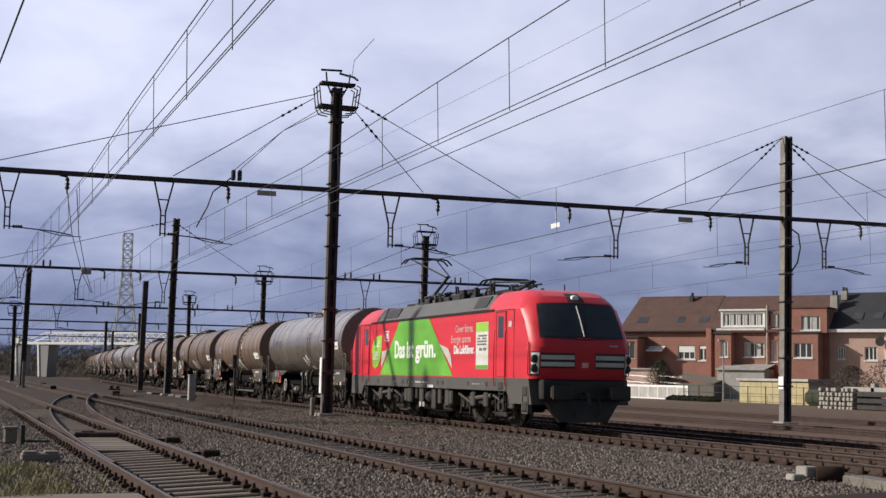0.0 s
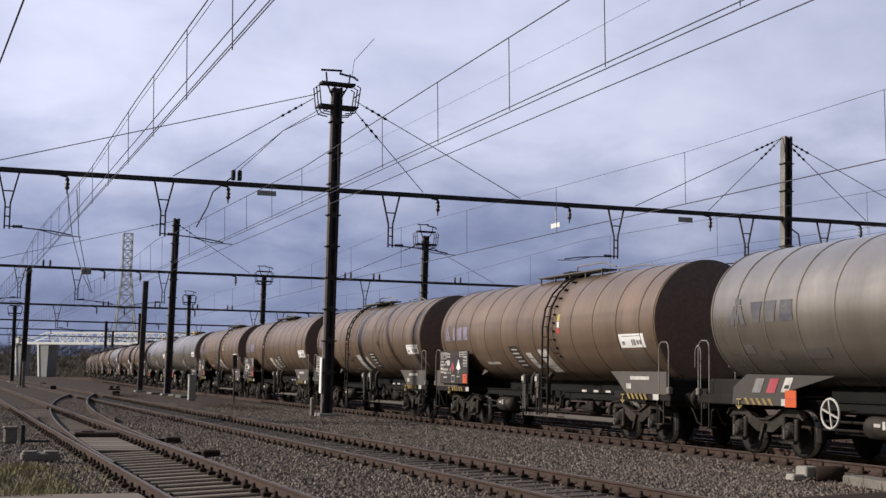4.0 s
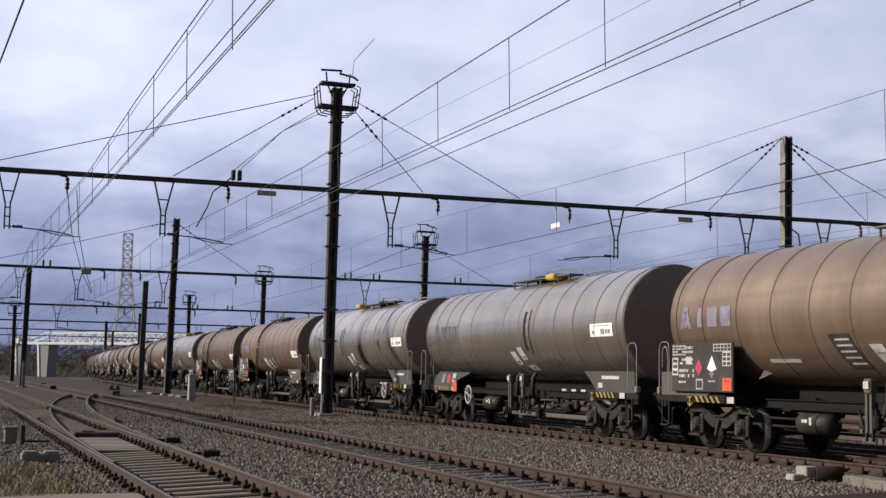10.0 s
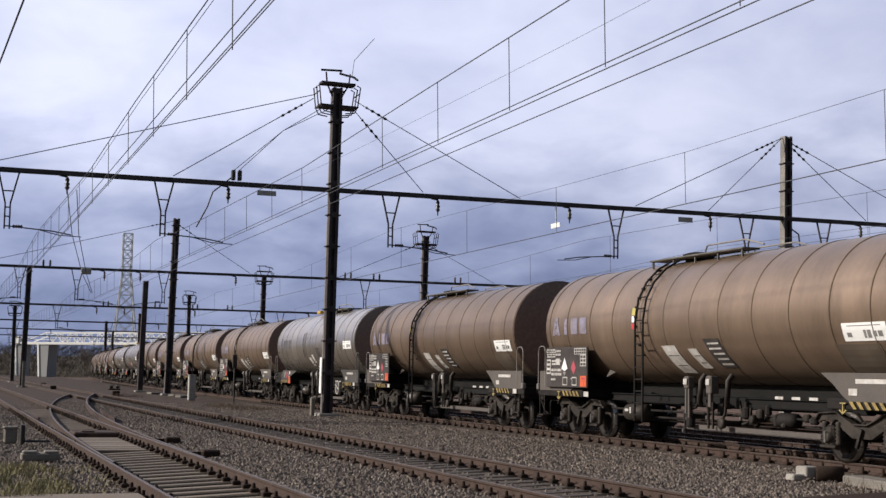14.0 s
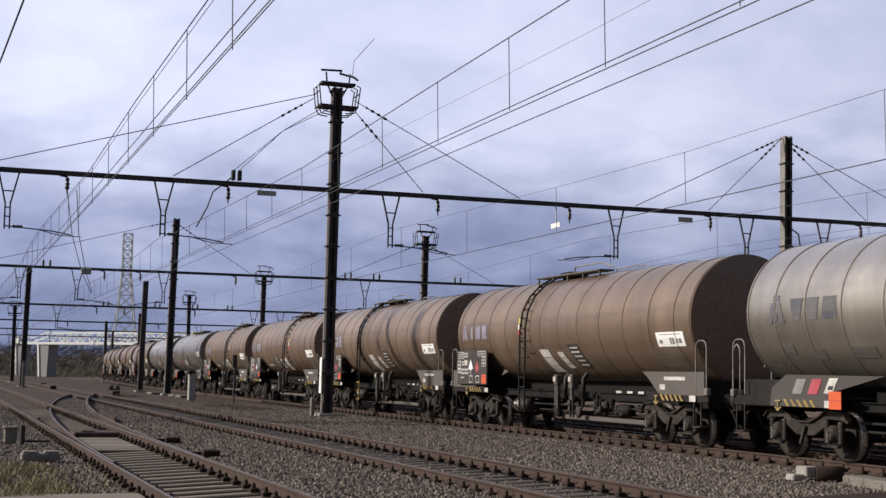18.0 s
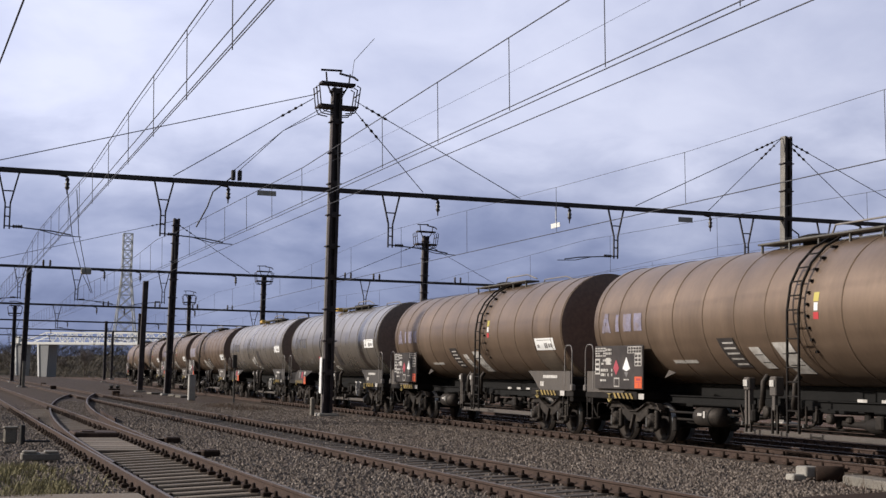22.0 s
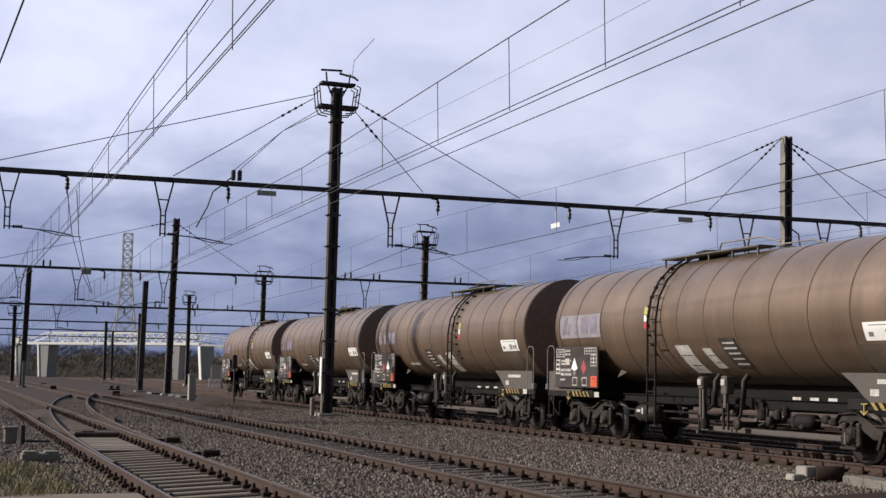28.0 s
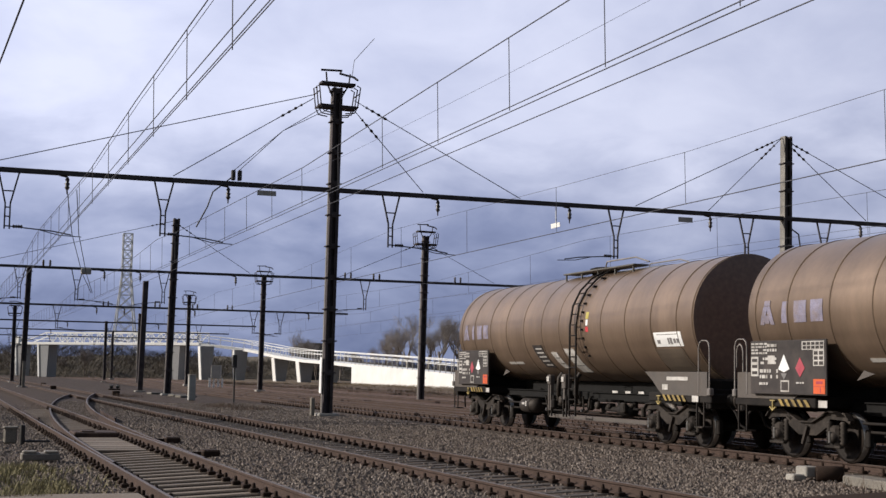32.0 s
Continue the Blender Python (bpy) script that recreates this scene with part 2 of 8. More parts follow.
# ---- mesh building ----
class Shape:
    """Vertices and faces of one mesh."""

    def __init__(self):
        self.v, self.f, self.s = [], [], []

    def add(self, verts, faces, smooth=False):
        o = len(self.v)
        self.v += [tuple(p) for p in verts]
        self.f += [tuple(i + o for i in f) for f in faces]
        self.s += [smooth] * len(faces)
        return self

    def box(self, x0, x1, y0, y1, z0, z1, b=0.0):
        """A box; b chamfers its upright and lying edges."""
        if b <= 0:
            vs = [(x, y, z) for z in (z0, z1) for y in (y0, y1) for x in (x0, x1)]
            return self.add(vs, [(0, 2, 3, 1), (4, 5, 7, 6), (0, 1, 5, 4), (2, 6, 7, 3), (0, 4, 6, 2), (1, 3, 7, 5)])
        b = min(b, (x1 - x0) / 2.1, (y1 - y0) / 2.1, (z1 - z0) / 2.1)
        rings = []
        for z, k in ((z0, b), (z0 + b, 0), (z1 - b, 0), (z1, b)):
            xa, xb, ya, yb = x0 + k, x1 - k, y0 + k, y1 - k
            c = b if k == 0 else b * 0.6
            rings.append([(xa + c, ya, z), (xb - c, ya, z), (xb, ya + c, z), (xb, yb - c, z), (xb - c, yb, z), (xa + c, yb, z), (xa, yb - c, z), (xa, ya + c, z)])
        return self.loft(rings, True, False)

    def loft(self, rings, caps=True, smooth=True):
        n = len(rings[0])
        vs = [p for r in rings for p in r]
        fs = [(i * n + j, i * n + (j + 1) % n, (i + 1) * n + (j + 1) % n, (i + 1) * n + j) for i in range(len(rings) - 1) for j in range(n)]
        self.add(vs, fs, smooth)
        if caps:
            self.add(rings[0], [tuple(reversed(range(n)))])
            self.add(rings[-1], [tuple(range(n))])
        return self

    def tube(self, points, r, n=8, caps=True):
        """A round bar along points."""
        points = [Vector(p) for p in points]
        rings, side = [], None
        for i, p in enumerate(points):
            d = (points[min(i + 1, len(points) - 1)] - points[max(i - 1, 0)]).normalized()
            if side is None:
                side = d.cross(Vector((0, 0, 1)) if abs(d.z) < 0.9 else Vector((1, 0, 0))).normalized()
            side = (side - d * side.dot(d)).normalized()
            up = d.cross(side)
            rr = r[i] if isinstance(r, (list, tuple)) else r
            rings.append([p + (side * math.cos(2 * math.pi * j / n) + up * math.sin(2 * math.pi * j / n)) * rr for j in range(n)])
        return self.loft(rings, caps, n > 5)

    def lathe_y(self, profile, n=32, cx=0.0, cz=0.0):
        """Rings about an axis along y, from pairs (y, radius)."""
        rings = [[(cx + r * math.cos(2 * math.pi * j / n), y, cz + r * math.sin(2 * math.pi * j / n)) for j in range(n)] for y, r in profile]
        return self.loft(rings, True, True)

    def lathe_x(self, profile, n=24, cy=0.0, cz=0.0):
        rings = [[(x, cy + r * math.cos(2 * math.pi * j / n), cz + r * math.sin(2 * math.pi * j / n)) for j in range(n)] for x, r in profile]
        return self.loft(rings, True, True)

    def lathe_z(self, profile, n=24, cx=0.0, cy=0.0):
        rings = [[(cx + r * math.cos(2 * math.pi * j / n), cy + r * math.sin(2 * math.pi * j / n), z) for j in range(n)] for z, r in profile]
        return self.loft(rings, True, True)

    def sweep_y(self, section, ys, shift=None):
        """A section of (x, z) points drawn along y; shift(y) gives its sideways and upward offset."""
        rings = []
        for y in ys:
            dx, dz = shift(y) if shift else (0, 0)
            rings.append([(x + dx, y, z + dz) for x, z in section])
        return self.loft(rings, True, False)

    def prism_x(self, outline, x0, x1):
        """An outline of (y, z) points given depth along x."""
        return self.loft([[(x0, y, z) for y, z in outline], [(x1, y, z) for y, z in outline]], True, False)

    def prism_y(self, outline, y0, y1):
        return self.loft([[(x, y0, z) for x, z in outline], [(x, y1, z) for x, z in outline]], True, False)

    def bar(self, p, q, w, h=None):
        """A straight square bar from p to q."""
        p, q = Vector(p), Vector(q)
        d = (q - p).normalized()
        s = d.cross(Vector((0, 0, 1)) if abs(d.z) < 0.95 else Vector((0, 1, 0))).normalized()
        u = s.cross(d)
        h = h or w
        c = [s * w / 2 + u * h / 2, -s * w / 2 + u * h / 2, -s * w / 2 - u * h / 2, s * w / 2 - u * h / 2]
        return self.loft([[p + k for k in c], [q + k for k in c]], True, False)

    def mesh(self, name, material):
        me = bpy.data.meshes.new(name)
        me.from_pydata(self.v, [], self.f)
        me.polygons.foreach_set("use_smooth", self.s)
        me.update()
        bm = bmesh.new()
        bm.from_mesh(me)
        bmesh.ops.recalc_face_normals(bm, faces=bm.faces)
        bm.to_mesh(me)
        bm.free()
        for m in material if isinstance(material, (list, tuple)) else [material]:
            me.materials.append(m)
        return me


def part(name, shape, material, parent, label="", at=None, kind=""):
    """One mesh object under a thing or under a part."""
    ob = new(name, shape if isinstance(shape, bpy.types.Mesh) else shape.mesh(name, material))
    ob.parent = parent
    if at is not None:
        ob.matrix_basis = at
    return tagged(ob, label, kind=kind)


def thing(name, label, category, at=None, group="", kind=""):
    ob = new(name)
    ob.empty_display_size = 0.3
    if at is not None:
        ob.matrix_basis = at
    return tagged(ob, label, category, group, kind)


def solid(name, shape, material, label, category, at=None, group="", kind=""):
    ob = new(name, shape.mesh(name, material))
    if at is not None:
        ob.matrix_basis = at
    return tagged(ob, label, category, group, kind)


def words(name, text, size, material, parent, m, label="", depth=0.004, wide=1.0, bold=0.0):
    """Flat lettering as a mesh of a given width, its left lower corner at the pose m (local x right, y up)."""
    cu = bpy.data.curves.new(name, "FONT")
    cu.body, cu.size, cu.extrude, cu.resolution_u, cu.offset = text, size, depth, 3, bold
    tmp = bpy.data.objects.new(name, cu)
    me = bpy.data.meshes.new_from_object(tmp)
    bpy.data.objects.remove(tmp)
    bpy.data.curves.remove(cu)
    left = min(v.co.x for v in me.vertices)
    span = max(v.co.x for v in me.vertices) - left
    me.transform(Matrix.Diagonal((wide / span, 1, 1, 1)) @ Matrix.Translation((-left, 0, 0)))
    me.materials.clear()
    me.materials.append(material)
    ob = new(name, me)
    ob.parent = parent
    ob.matrix_basis = m
    return tagged(ob, label)


TRACK_X, BEND = 16.43, 2.936e-4   # the train's track: middle line and bend


def line_x(y):
    return TRACK_X + BEND * y * y / 2


def travelled(t):
    return 11.182 * t - 0.006185 * t * t


RAIL = [(-0.075, -0.16), (0.075, -0.16), (0.07, -0.145), (0.012, -0.12), (0.012, -0.045), (0.036, -0.03), (0.036, -0.004), (0.026, 0), (-0.026, 0), (-0.036, -0.004), (-0.036, -0.03), (-0.012, -0.045), (-0.012, -0.12), (-0.07, -0.145)]

# ---- ground ----
def ground_z(x):
    keys = [(-400, -0.2), (-6, 0.0), (-1.5, 0.02), (1.2, 0.0), (2.0, -0.05), (2.62, -0.07), (2.85, -0.115), (4.1, -0.075), (4.45, 0.0), (5.0, 0.02), (6.3, 0.02), (7.2, -0.05), (9.7, 0.02), (11.0, -0.02), (14.6, 0.0),
            (15.2, 0.03), (17.6, 0.03), (19.0, -0.12), (23.0, -0.2), (34, -0.24), (48, -0.22), (58, -0.1), (90, -0.1), (400, -0.3), (3000, -0.4)]
    for (xa, za), (xb, zb) in zip(keys, keys[1:]):
        if x <= xb:
            return za + (zb - za) * (x - xa) / (xb - xa)
    return keys[-1][1]


xs = [-1500, -400, -100, -30, -10, -6, -3, -1.5, 0, 1.2, 2, 2.62, 2.85, 3.5, 4.1, 4.45, 5, 6.3, 7.2, 8.4, 9.7, 11, 12.5, 14.6, 15.2, 16.4, 17.6, 19, 21, 23, 26, 30, 34, 40, 48, 58, 90, 150, 400, 1200, 3000]
ys = [-1500, -400, -60, -20, 0, 10, 20, 30, 45, 60, 80, 100, 130, 170, 220, 300, 500, 1000, 2200, 4200]
g = Shape()
g.add([(x, y, ground_z(x)) for y in ys for x in xs], [(j * len(xs) + i, j * len(xs) + i + 1, (j + 1) * len(xs) + i + 1, (j + 1) * len(xs) + i) for j in range(len(ys) - 1) for i in range(len(xs) - 1)], True)
ground = solid("ground", g, M["ballast"], "grey-brown ballast and dirt of a railway yard", "ground", kind="structure")

stones = Shape()
rng = random.Random(4)
for i in range(125000):
    # denser near the camera
    y = 11 + 62 * rng.random() ** 1.8
    x = rng.uniform(0.6, 15.2) if rng.random() < 0.9 else rng.uniform(17.4, 24)
    if 2.55 < x < 4.4 and rng.random() < 0.95 or 7.6 < x < 9.2 and rng.random() < 0.82:
        continue
    z = ground_z(x)
    s = rng.uniform(0.020, 0.048)
    a = rng.random() * 6.3
    ca, sa = math.cos(a) * s, math.sin(a) * s
    h = s * rng.uniform(0.5, 1.1)
    k = rng.uniform(0.5, 1.0)
    stones.add([(x + ca, y + sa, z - 0.01), (x - sa * k, y + ca * k, z), (x - ca, y - sa, z - 0.01), (x + sa * k, y - ca * k, z), (x + ca * 0.4, y + sa * 0.3, z + h), (x - ca * 0.5, y - sa * 0.2, z + h * 0.8)],
               [(0, 1, 4), (1, 2, 5), (1, 5, 4), (2, 3, 5), (3, 0, 4), (3, 4, 5)])
me = bpy.data.meshes.new("ballast_stones")
me.from_pydata(stones.v, [], stones.f)
st = bpy.data.materials.new("loose_stone")
st.use_nodes = True
t_ = st.node_tree
geo_ = t_.nodes.new("ShaderNodeNewGeometry")
rr_ = t_.nodes.new("ShaderNodeValToRGB")
rr_.color_ramp.elements[0].color, rr_.color_ramp.elements[1].color = (0.094, 0.074, 0.062, 1), (0.275, 0.232, 0.203, 1)
el_ = rr_.color_ramp.elements.new(0.6)
el_.color = (0.180, 0.147, 0.125, 1)
t_.links.new(geo_.outputs["Random Per Island"], rr_.inputs["Fac"])
t_.links.new(rr_.outputs["Color"], t_.nodes["Principled BSDF"].inputs["Base Color"])
t_.nodes["Principled BSDF"].inputs["Roughness"].default_value = 0.95
me.materials.append(st)
tagged(new("ballast_stones", me), "loose grey and brown ballast stones", "ballast", kind="stuff")


# ---- tracks ----
def steps(y0, y1, near=3.0):
    out, y = [], y0
    while y < y1:
        out.append(y)
        y += max(near, (y - 10) * 0.08)
    return out + [y1]


def track(label, xl, zl, xr, zr, y0, y1, bend=None, sleepers=(0, 0), pitch=0.6, material="sleeper_dark", only=None):
    """A track as one thing: two rails with bright heads, sleepers and fastenings."""
    tr = thing("railway_track", label, "track", group="tracks of the yard", kind="structure")
    yy = steps(y0, y1)
    for x, z in ((xl, zl), (xr, zr)):
        shift = (lambda y, x=x, z=z: (x + (bend(y) if bend else 0), z))
        rail = part("rail", Shape().sweep_y(RAIL, yy, shift), M["rail"], tr, "rust-brown rail")
        part("running_face", Shape().sweep_y([(-0.024, 0.0), (0.024, 0.0), (0.022, 0.003), (-0.022, 0.003)], yy, shift), M["rail_top"], rail, "worn steel running face")
    s0, s1 = sleepers
    n = int((s1 - s0) / pitch)
    if n > 0:
        tilt = math.atan2(zr - zl, xr - xl)
        slp = Shape().box(-1.25, 1.25, -0.12, 0.12, -0.2, 0.0, 0.02).mesh("sleeper", M[material])
        fa = Shape()
        for x in (-0.75, 0.75):
            for s in (-1, 1):
                fa.box(x + s * 0.12 - 0.06, x + s * 0.12 + 0.06, -0.07, 0.07, 0.0, 0.06, 0.01)
                fa.lathe_z([(0.06, 0.03), (0.12, 0.027), (0.13, 0.01)], 7, x + s * 0.12, 0)
        fa = fa.mesh("fastenings", M["fastening"])
        rng = random.Random(int(xl * 10))
        for i in range(n):
            y = s0 + i * pitch
            xm, zm = (xl + xr) / 2 + (bend(y) if bend else 0), (zl + zr) / 2 - 0.165
            m = Matrix.Translation((xm + rng.uniform(-0.02, 0.02), y, zm)) @ Matrix.Rotation(-tilt, 4, "Y")
            sl = part("sleeper", slp, None, tr, at=m)
            part("fastening", fa, None, sl)
    return tr


track("yard track by the turnout with rusty rails on concrete sleepers", 2.72, 0.12, 4.24, 0.20, 6, 400, sleepers=(13, 60), pitch=0.66, material="sleeper")
track("second track with rusty rails on ballast", 7.62, 0.12, 9.14, 0.20, 6, 420, sleepers=(10, 85), pitch=0.58)
track("main track under the tank train", TRACK_X - 0.75, 0.2, TRACK_X + 0.75, 0.2, 4, 640, bend=lambda y: BEND * y * y / 2, sleepers=(12, 75))
for x in (21.3, 25.2, 31.4, 39.2):
    track("far yard track with rusty rails in dirt", x - 0.75, -0.02 if x < 22 else -0.06, x + 0.75, -0.02 if x < 22 else -0.06, 4, 420, bend=lambda y: BEND * y * y / 2, sleepers=(22, 60) if x < 26 else (0, 0))


# turnout that leads from the nearest track to the second one
def turn_bend(y):
    return 0.00104 * max(0, y - 22) ** 2


to = thing("turnout", "turnout with curved rusty rails, check rails and a frog plate", "turnout", kind="structure")
for x, z in ((2.72, 0.125), (4.24, 0.195)):
    yy = [24 + 1.5 * i for i in range(45)]
    sh = (lambda y, x=x, z=z: (x + 0.06 + turn_bend(y), z))
    r_ = part("rail", Shape().sweep_y(RAIL, yy, sh), M["rail"], to, "curved rust-brown rail")
    part("running_face", Shape().sweep_y([(-0.024, 0.0), (0.024, 0.0), (0.022, 0.003), (-0.022, 0.003)], yy, sh), M["rail_top"], r_, "worn steel running face")
part("check_rail", Shape().sweep_y(RAIL, [46 + i for i in range(10)], lambda y: (2.72 + 0.12 + (0.1 if y in (46, 55) else 0), 0.12)), M["rail"], to)
part("check_rail", Shape().sweep_y(RAIL, [44 + i for i in range(10)], lambda y: (4.24 + 0.35 + turn_bend(y), 0.19)), M["rail"], to)
part("frog_plate", Shape().box(3.0, 4.08, 34.2, 35.6, -0.08, 0.17, 0.03).box(3.2, 3.5, 34.4, 35.2, 0.17, 0.20, 0.02), M["rail"], to, "rust-brown steel cover plate")
for i_ in range(9):
    part("walk_board", Shape().box(2.98, 4.02, 29.0 + i_ * 0.57, 29.53 + i_ * 0.57, -0.05, 0.045 + 0.006 * (i_ % 3), 0.015), M["sleeper"], to, "grimy board between the rails")
for (x, y) in ((4.95, 32.24), (4.88, 27.04)):
    part("point_motor", Shape().box(x - 0.1, x + 0.25, y - 0.2, y + 0.2, 0.0, 0.16, 0.03).box(x - 0.5, x + 0.1, y - 0.06, y + 0.06, 0.05, 0.12), M["fastening"], to, "rusty point machine")

# ---- trackside things ----
solid("signal_cabinet", Shape().box(-0.20, 0.20, -0.2, 0.2, 0, 1.42, 0.03).box(-0.22, 0.22, -0.22, 0.22, 1.42, 1.48, 0.02), M["grey_box"], "pale grey trackside cabinet standing on ballast", "cabinet", pose(13.5, 80, 0))
solid("marker_post", Shape().tube([(0, 0, 0), (0, 0, 2.6)], 0.05, 8).box(-0.12, 0.12, -0.06, 0.06, 1.9, 2.6, 0.01), M["black"], "dark slim trackside post", "post", pose(15.0, 75.2, 0))
solid("relay_box", Shape().box(-0.14, 0.14, -0.14, 0.14, 0, 0.34, 0.03).box(-0.16, 0.16, -0.16, 0.16, 0.32, 0.38, 0.02), M["old_concrete"], "small grey trackside box on ballast", "box", pose(1.48, 32.5, 0))
solid("concrete_pipe_block", Shape().box(-0.13, 0.13, -0.16, 0.16, 0.06, 0.24, 0.02).box(-0.36, -0.1, -0.12, 0.12, 0.0, 0.11, 0.02), M["concrete"], "pale concrete block lying on ballast", "block", pose(13.9, 20.2, 0.0))
solid("dark_pipe_end", Shape().lathe_x([(-0.02, 0.10), (0.0, 0.13), (0.42, 0.13), (0.44, 0.10)], 14, 0, 0.13), M["fastening"], "short dark steel pipe lying beside a block", "pipe", pose(13.95, 20.0, 0.0, 0, 0, -25))
tb = thing("track_box", "low stained concrete trackside box with two pale lids", "box", pose(1.75, 26.6, 0))
part("body", Shape().box(-0.34, 0.34, -0.2, 0.2, 0.0, 0.13, 0.02), M["old_concrete"], tb, "stained concrete box body")
for x_ in (-0.19, 0.19):
    part("lid", Shape().box(x_ - 0.13, x_ + 0.13, -0.17, 0.17, 0.13, 0.17, 0.02), M["old_concrete"], tb, "pale lid")
solid("track_stub", Shape().tube([(0, 0, 0), (0, 0, 0.42)], 0.06, 8).box(0.05, 0.6, -0.04, 0.04, 0.04, 0.09, 0.01), M["black"], "dark stub post beside a trackside box", "post", pose(1.72, 32.2, 0))
solid("cable_trough", Shape().box(-0.2, 0.2, -4.0, 0.0, 0.0, 0.16, 0.02), M["old_concrete"], "pale concrete cable trough lid on ballast", "trough", pose(14.1, 19.2, 0.0, 0, 0, -8))
solid("wooden_crossing_board", Shape().box(-0.9, 1.2, -1.4, 0.4, 0.0, 0.07, 0.02), M["sleeper"], "weathered boards lying beside the track", "boards", pose(1.3, 18.2, 0))

dw = thing("dwarf_signal", "low dark dwarf signal with two pale lamp hoods", "signal", pose(13.6, 119, 0))
part("base", Shape().box(-0.5, 0.5, -0.2, 0.2, 0.0, 0.12, 0.03), M["fastening"], dw, "dark base slab")
for x_ in (-0.26, 0.26):
    part("lamp_box", Shape().box(x_ - 0.16, x_ + 0.16, -0.14, 0.14, 0.17, 0.42, 0.03).box(x_ - 0.06, x_ + 0.06, -0.08, 0.08, 0.10, 0.19), M["black"], dw, "black lamp box")
    part("hood", Shape().box(x_ - 0.13, x_ + 0.13, -0.2, -0.14, 0.30, 0.41, 0.02), M["concrete"], dw, "pale hood")
for x_, y_ in ((9.3, 141), (8.6, 118.5), (10.8, 93.5)):
    solid("junction_box", Shape().box(-0.24, 0.24, -0.2, 0.2, -0.02, 0.30, 0.04), M["fastening"], "small dark junction box on ballast", "box", pose(x_, y_, 0), "junction boxes of the yard")
for x_, y_ in ((14.3, 99.5), (14.6, 91.5), (14.5, 88.0)):
    solid("concrete_slab", Shape().box(-0.55, 0.55, -0.5, 0.5, 0.0, 0.14, 0.03), M["old_concrete"], "pale concrete slab on ballast", "slab", pose(x_, y_, 0, 0, 0, 12), "slabs beside the main track")
solid("distance_post", Shape().box(-0.13, 0.13, -0.13, 0.13, 0.0, 2.3, 0.02), M["old_concrete"], "pale concrete post beside a mast", "post", pose(6.66, 127, 0))

rc = thing("relay_cabinet", "pale grey relay cabinet on four white legs", "cabinet", pose(29.4, 158, -0.22, 0, 0, -20))
part("body", Shape().box(-0.55, 0.55, -0.3, 0.3, 1.1, 2.55, 0.04).box(-0.6, 0.6, -0.35, 0.35, 2.55, 2.63, 0.02), M["grey_box"], rc, "pale cabinet body")
for x_ in (-0.72, -0.26, 0.26, 0.72):
    part("leg", Shape().box(x_ - 0.09, x_ + 0.09, -0.12, 0.12, 0.0, 1.12, 0.02), M["white"], rc, "white leg")

# tufts of grass by the path
rng = random.Random(21)
gs = Shape()
for i in range(8500):
    y = 18.3 + 7 * rng.random() ** 1.4
    x = rng.uniform(0.3, 1.8) if rng.random() < 0.85 else rng.uniform(0.3, 2.5)
    if noise.noise((x * 1.3, y * 0.8, 4)) < 0.02 and rng.random() < 0.8:
        continue
    h, a_ = rng.uniform(0.04, 0.15), rng.random() * 6.3
    w_ = 0.011
    dx, dy = math.cos(a_), math.sin(a_)
    z_ = ground_z(x) - 0.01
    gs.add([(x - dy * w_, y + dx * w_, z_), (x + dy * w_, y - dx * w_, z_), (x + dx * h * 0.5, y + dy * h * 0.5, z_ + h)], [(0, 1, 2)])
me = bpy.data.meshes.new("grass")
me.from_pydata(gs.v, [], gs.f)
me.materials.append(M["grass"])
tagged(new("grass", me), "sparse yellowish-green grass tufts", "grass", kind="stuff")
# dry weeds on the ballast
wd_ = Shape()
for i in range(2600):
    cx_, cy_ = ((13.0, 61.5), (12.6, 66.0), (14.2, 17.6), (14.6, 16.6), (1.6, 60), (11.0, 90))[i % 6]
    x, y = rng.gauss(cx_, 0.5), rng.gauss(cy_, 0.8)
    h, a_ = rng.uniform(0.08, 0.3), rng.random() * 6.3
    z_ = ground_z(x) - 0.01
    wd_.add([(x - math.sin(a_) * 0.008, y + math.cos(a_) * 0.008, z_), (x + math.sin(a_) * 0.008, y - math.cos(a_) * 0.008, z_), (x + math.cos(a_) * h * 0.6, y + math.sin(a_) * h * 0.6, z_ + h)], [(0, 1, 2)])
me = bpy.data.meshes.new("dry_weeds")
me.from_pydata(wd_.v, [], wd_.f)
me.materials.append(M["earth"])
tagged(new("dry_weeds", me), "dry brown weeds between ballast stones", "weeds", kind="stuff")
dg_ = Shape()
for i in range(16000):
    x, y = (rng.uniform(40, 63.5), rng.uniform(112, 240)) if rng.random() < 0.7 else (rng.gauss(63.2, 0.35), rng.uniform(122, 235))
    if noise.noise((x * 0.22, y * 0.07, 9)) < -0.05 and x < 62:
        continue
    h, a_ = rng.uniform(0.10, 0.38) * (1.5 if x > 62 else 1.0), rng.random() * 6.3
    w_ = rng.uniform(0.02, 0.05)
    dg_.add([(x - w_, y, -0.26), (x + w_, y + 0.02, -0.26), (x + math.cos(a_) * h * 0.5, y + math.sin(a_) * h * 0.5, -0.22 + h)], [(0, 1, 2)])
me = bpy.data.meshes.new("dry_grass")
me.from_pydata(dg_.v, [], dg_.f)
me.materials.append(mat("dry_winter_grass", (0.24, 0.185, 0.12), 0.95, vary=0.45, scale=0.8, fine=0.3, fine_scale=6))
tagged(new("dry_grass", me), "brown winter grass across the yard", "grass", kind="stuff")
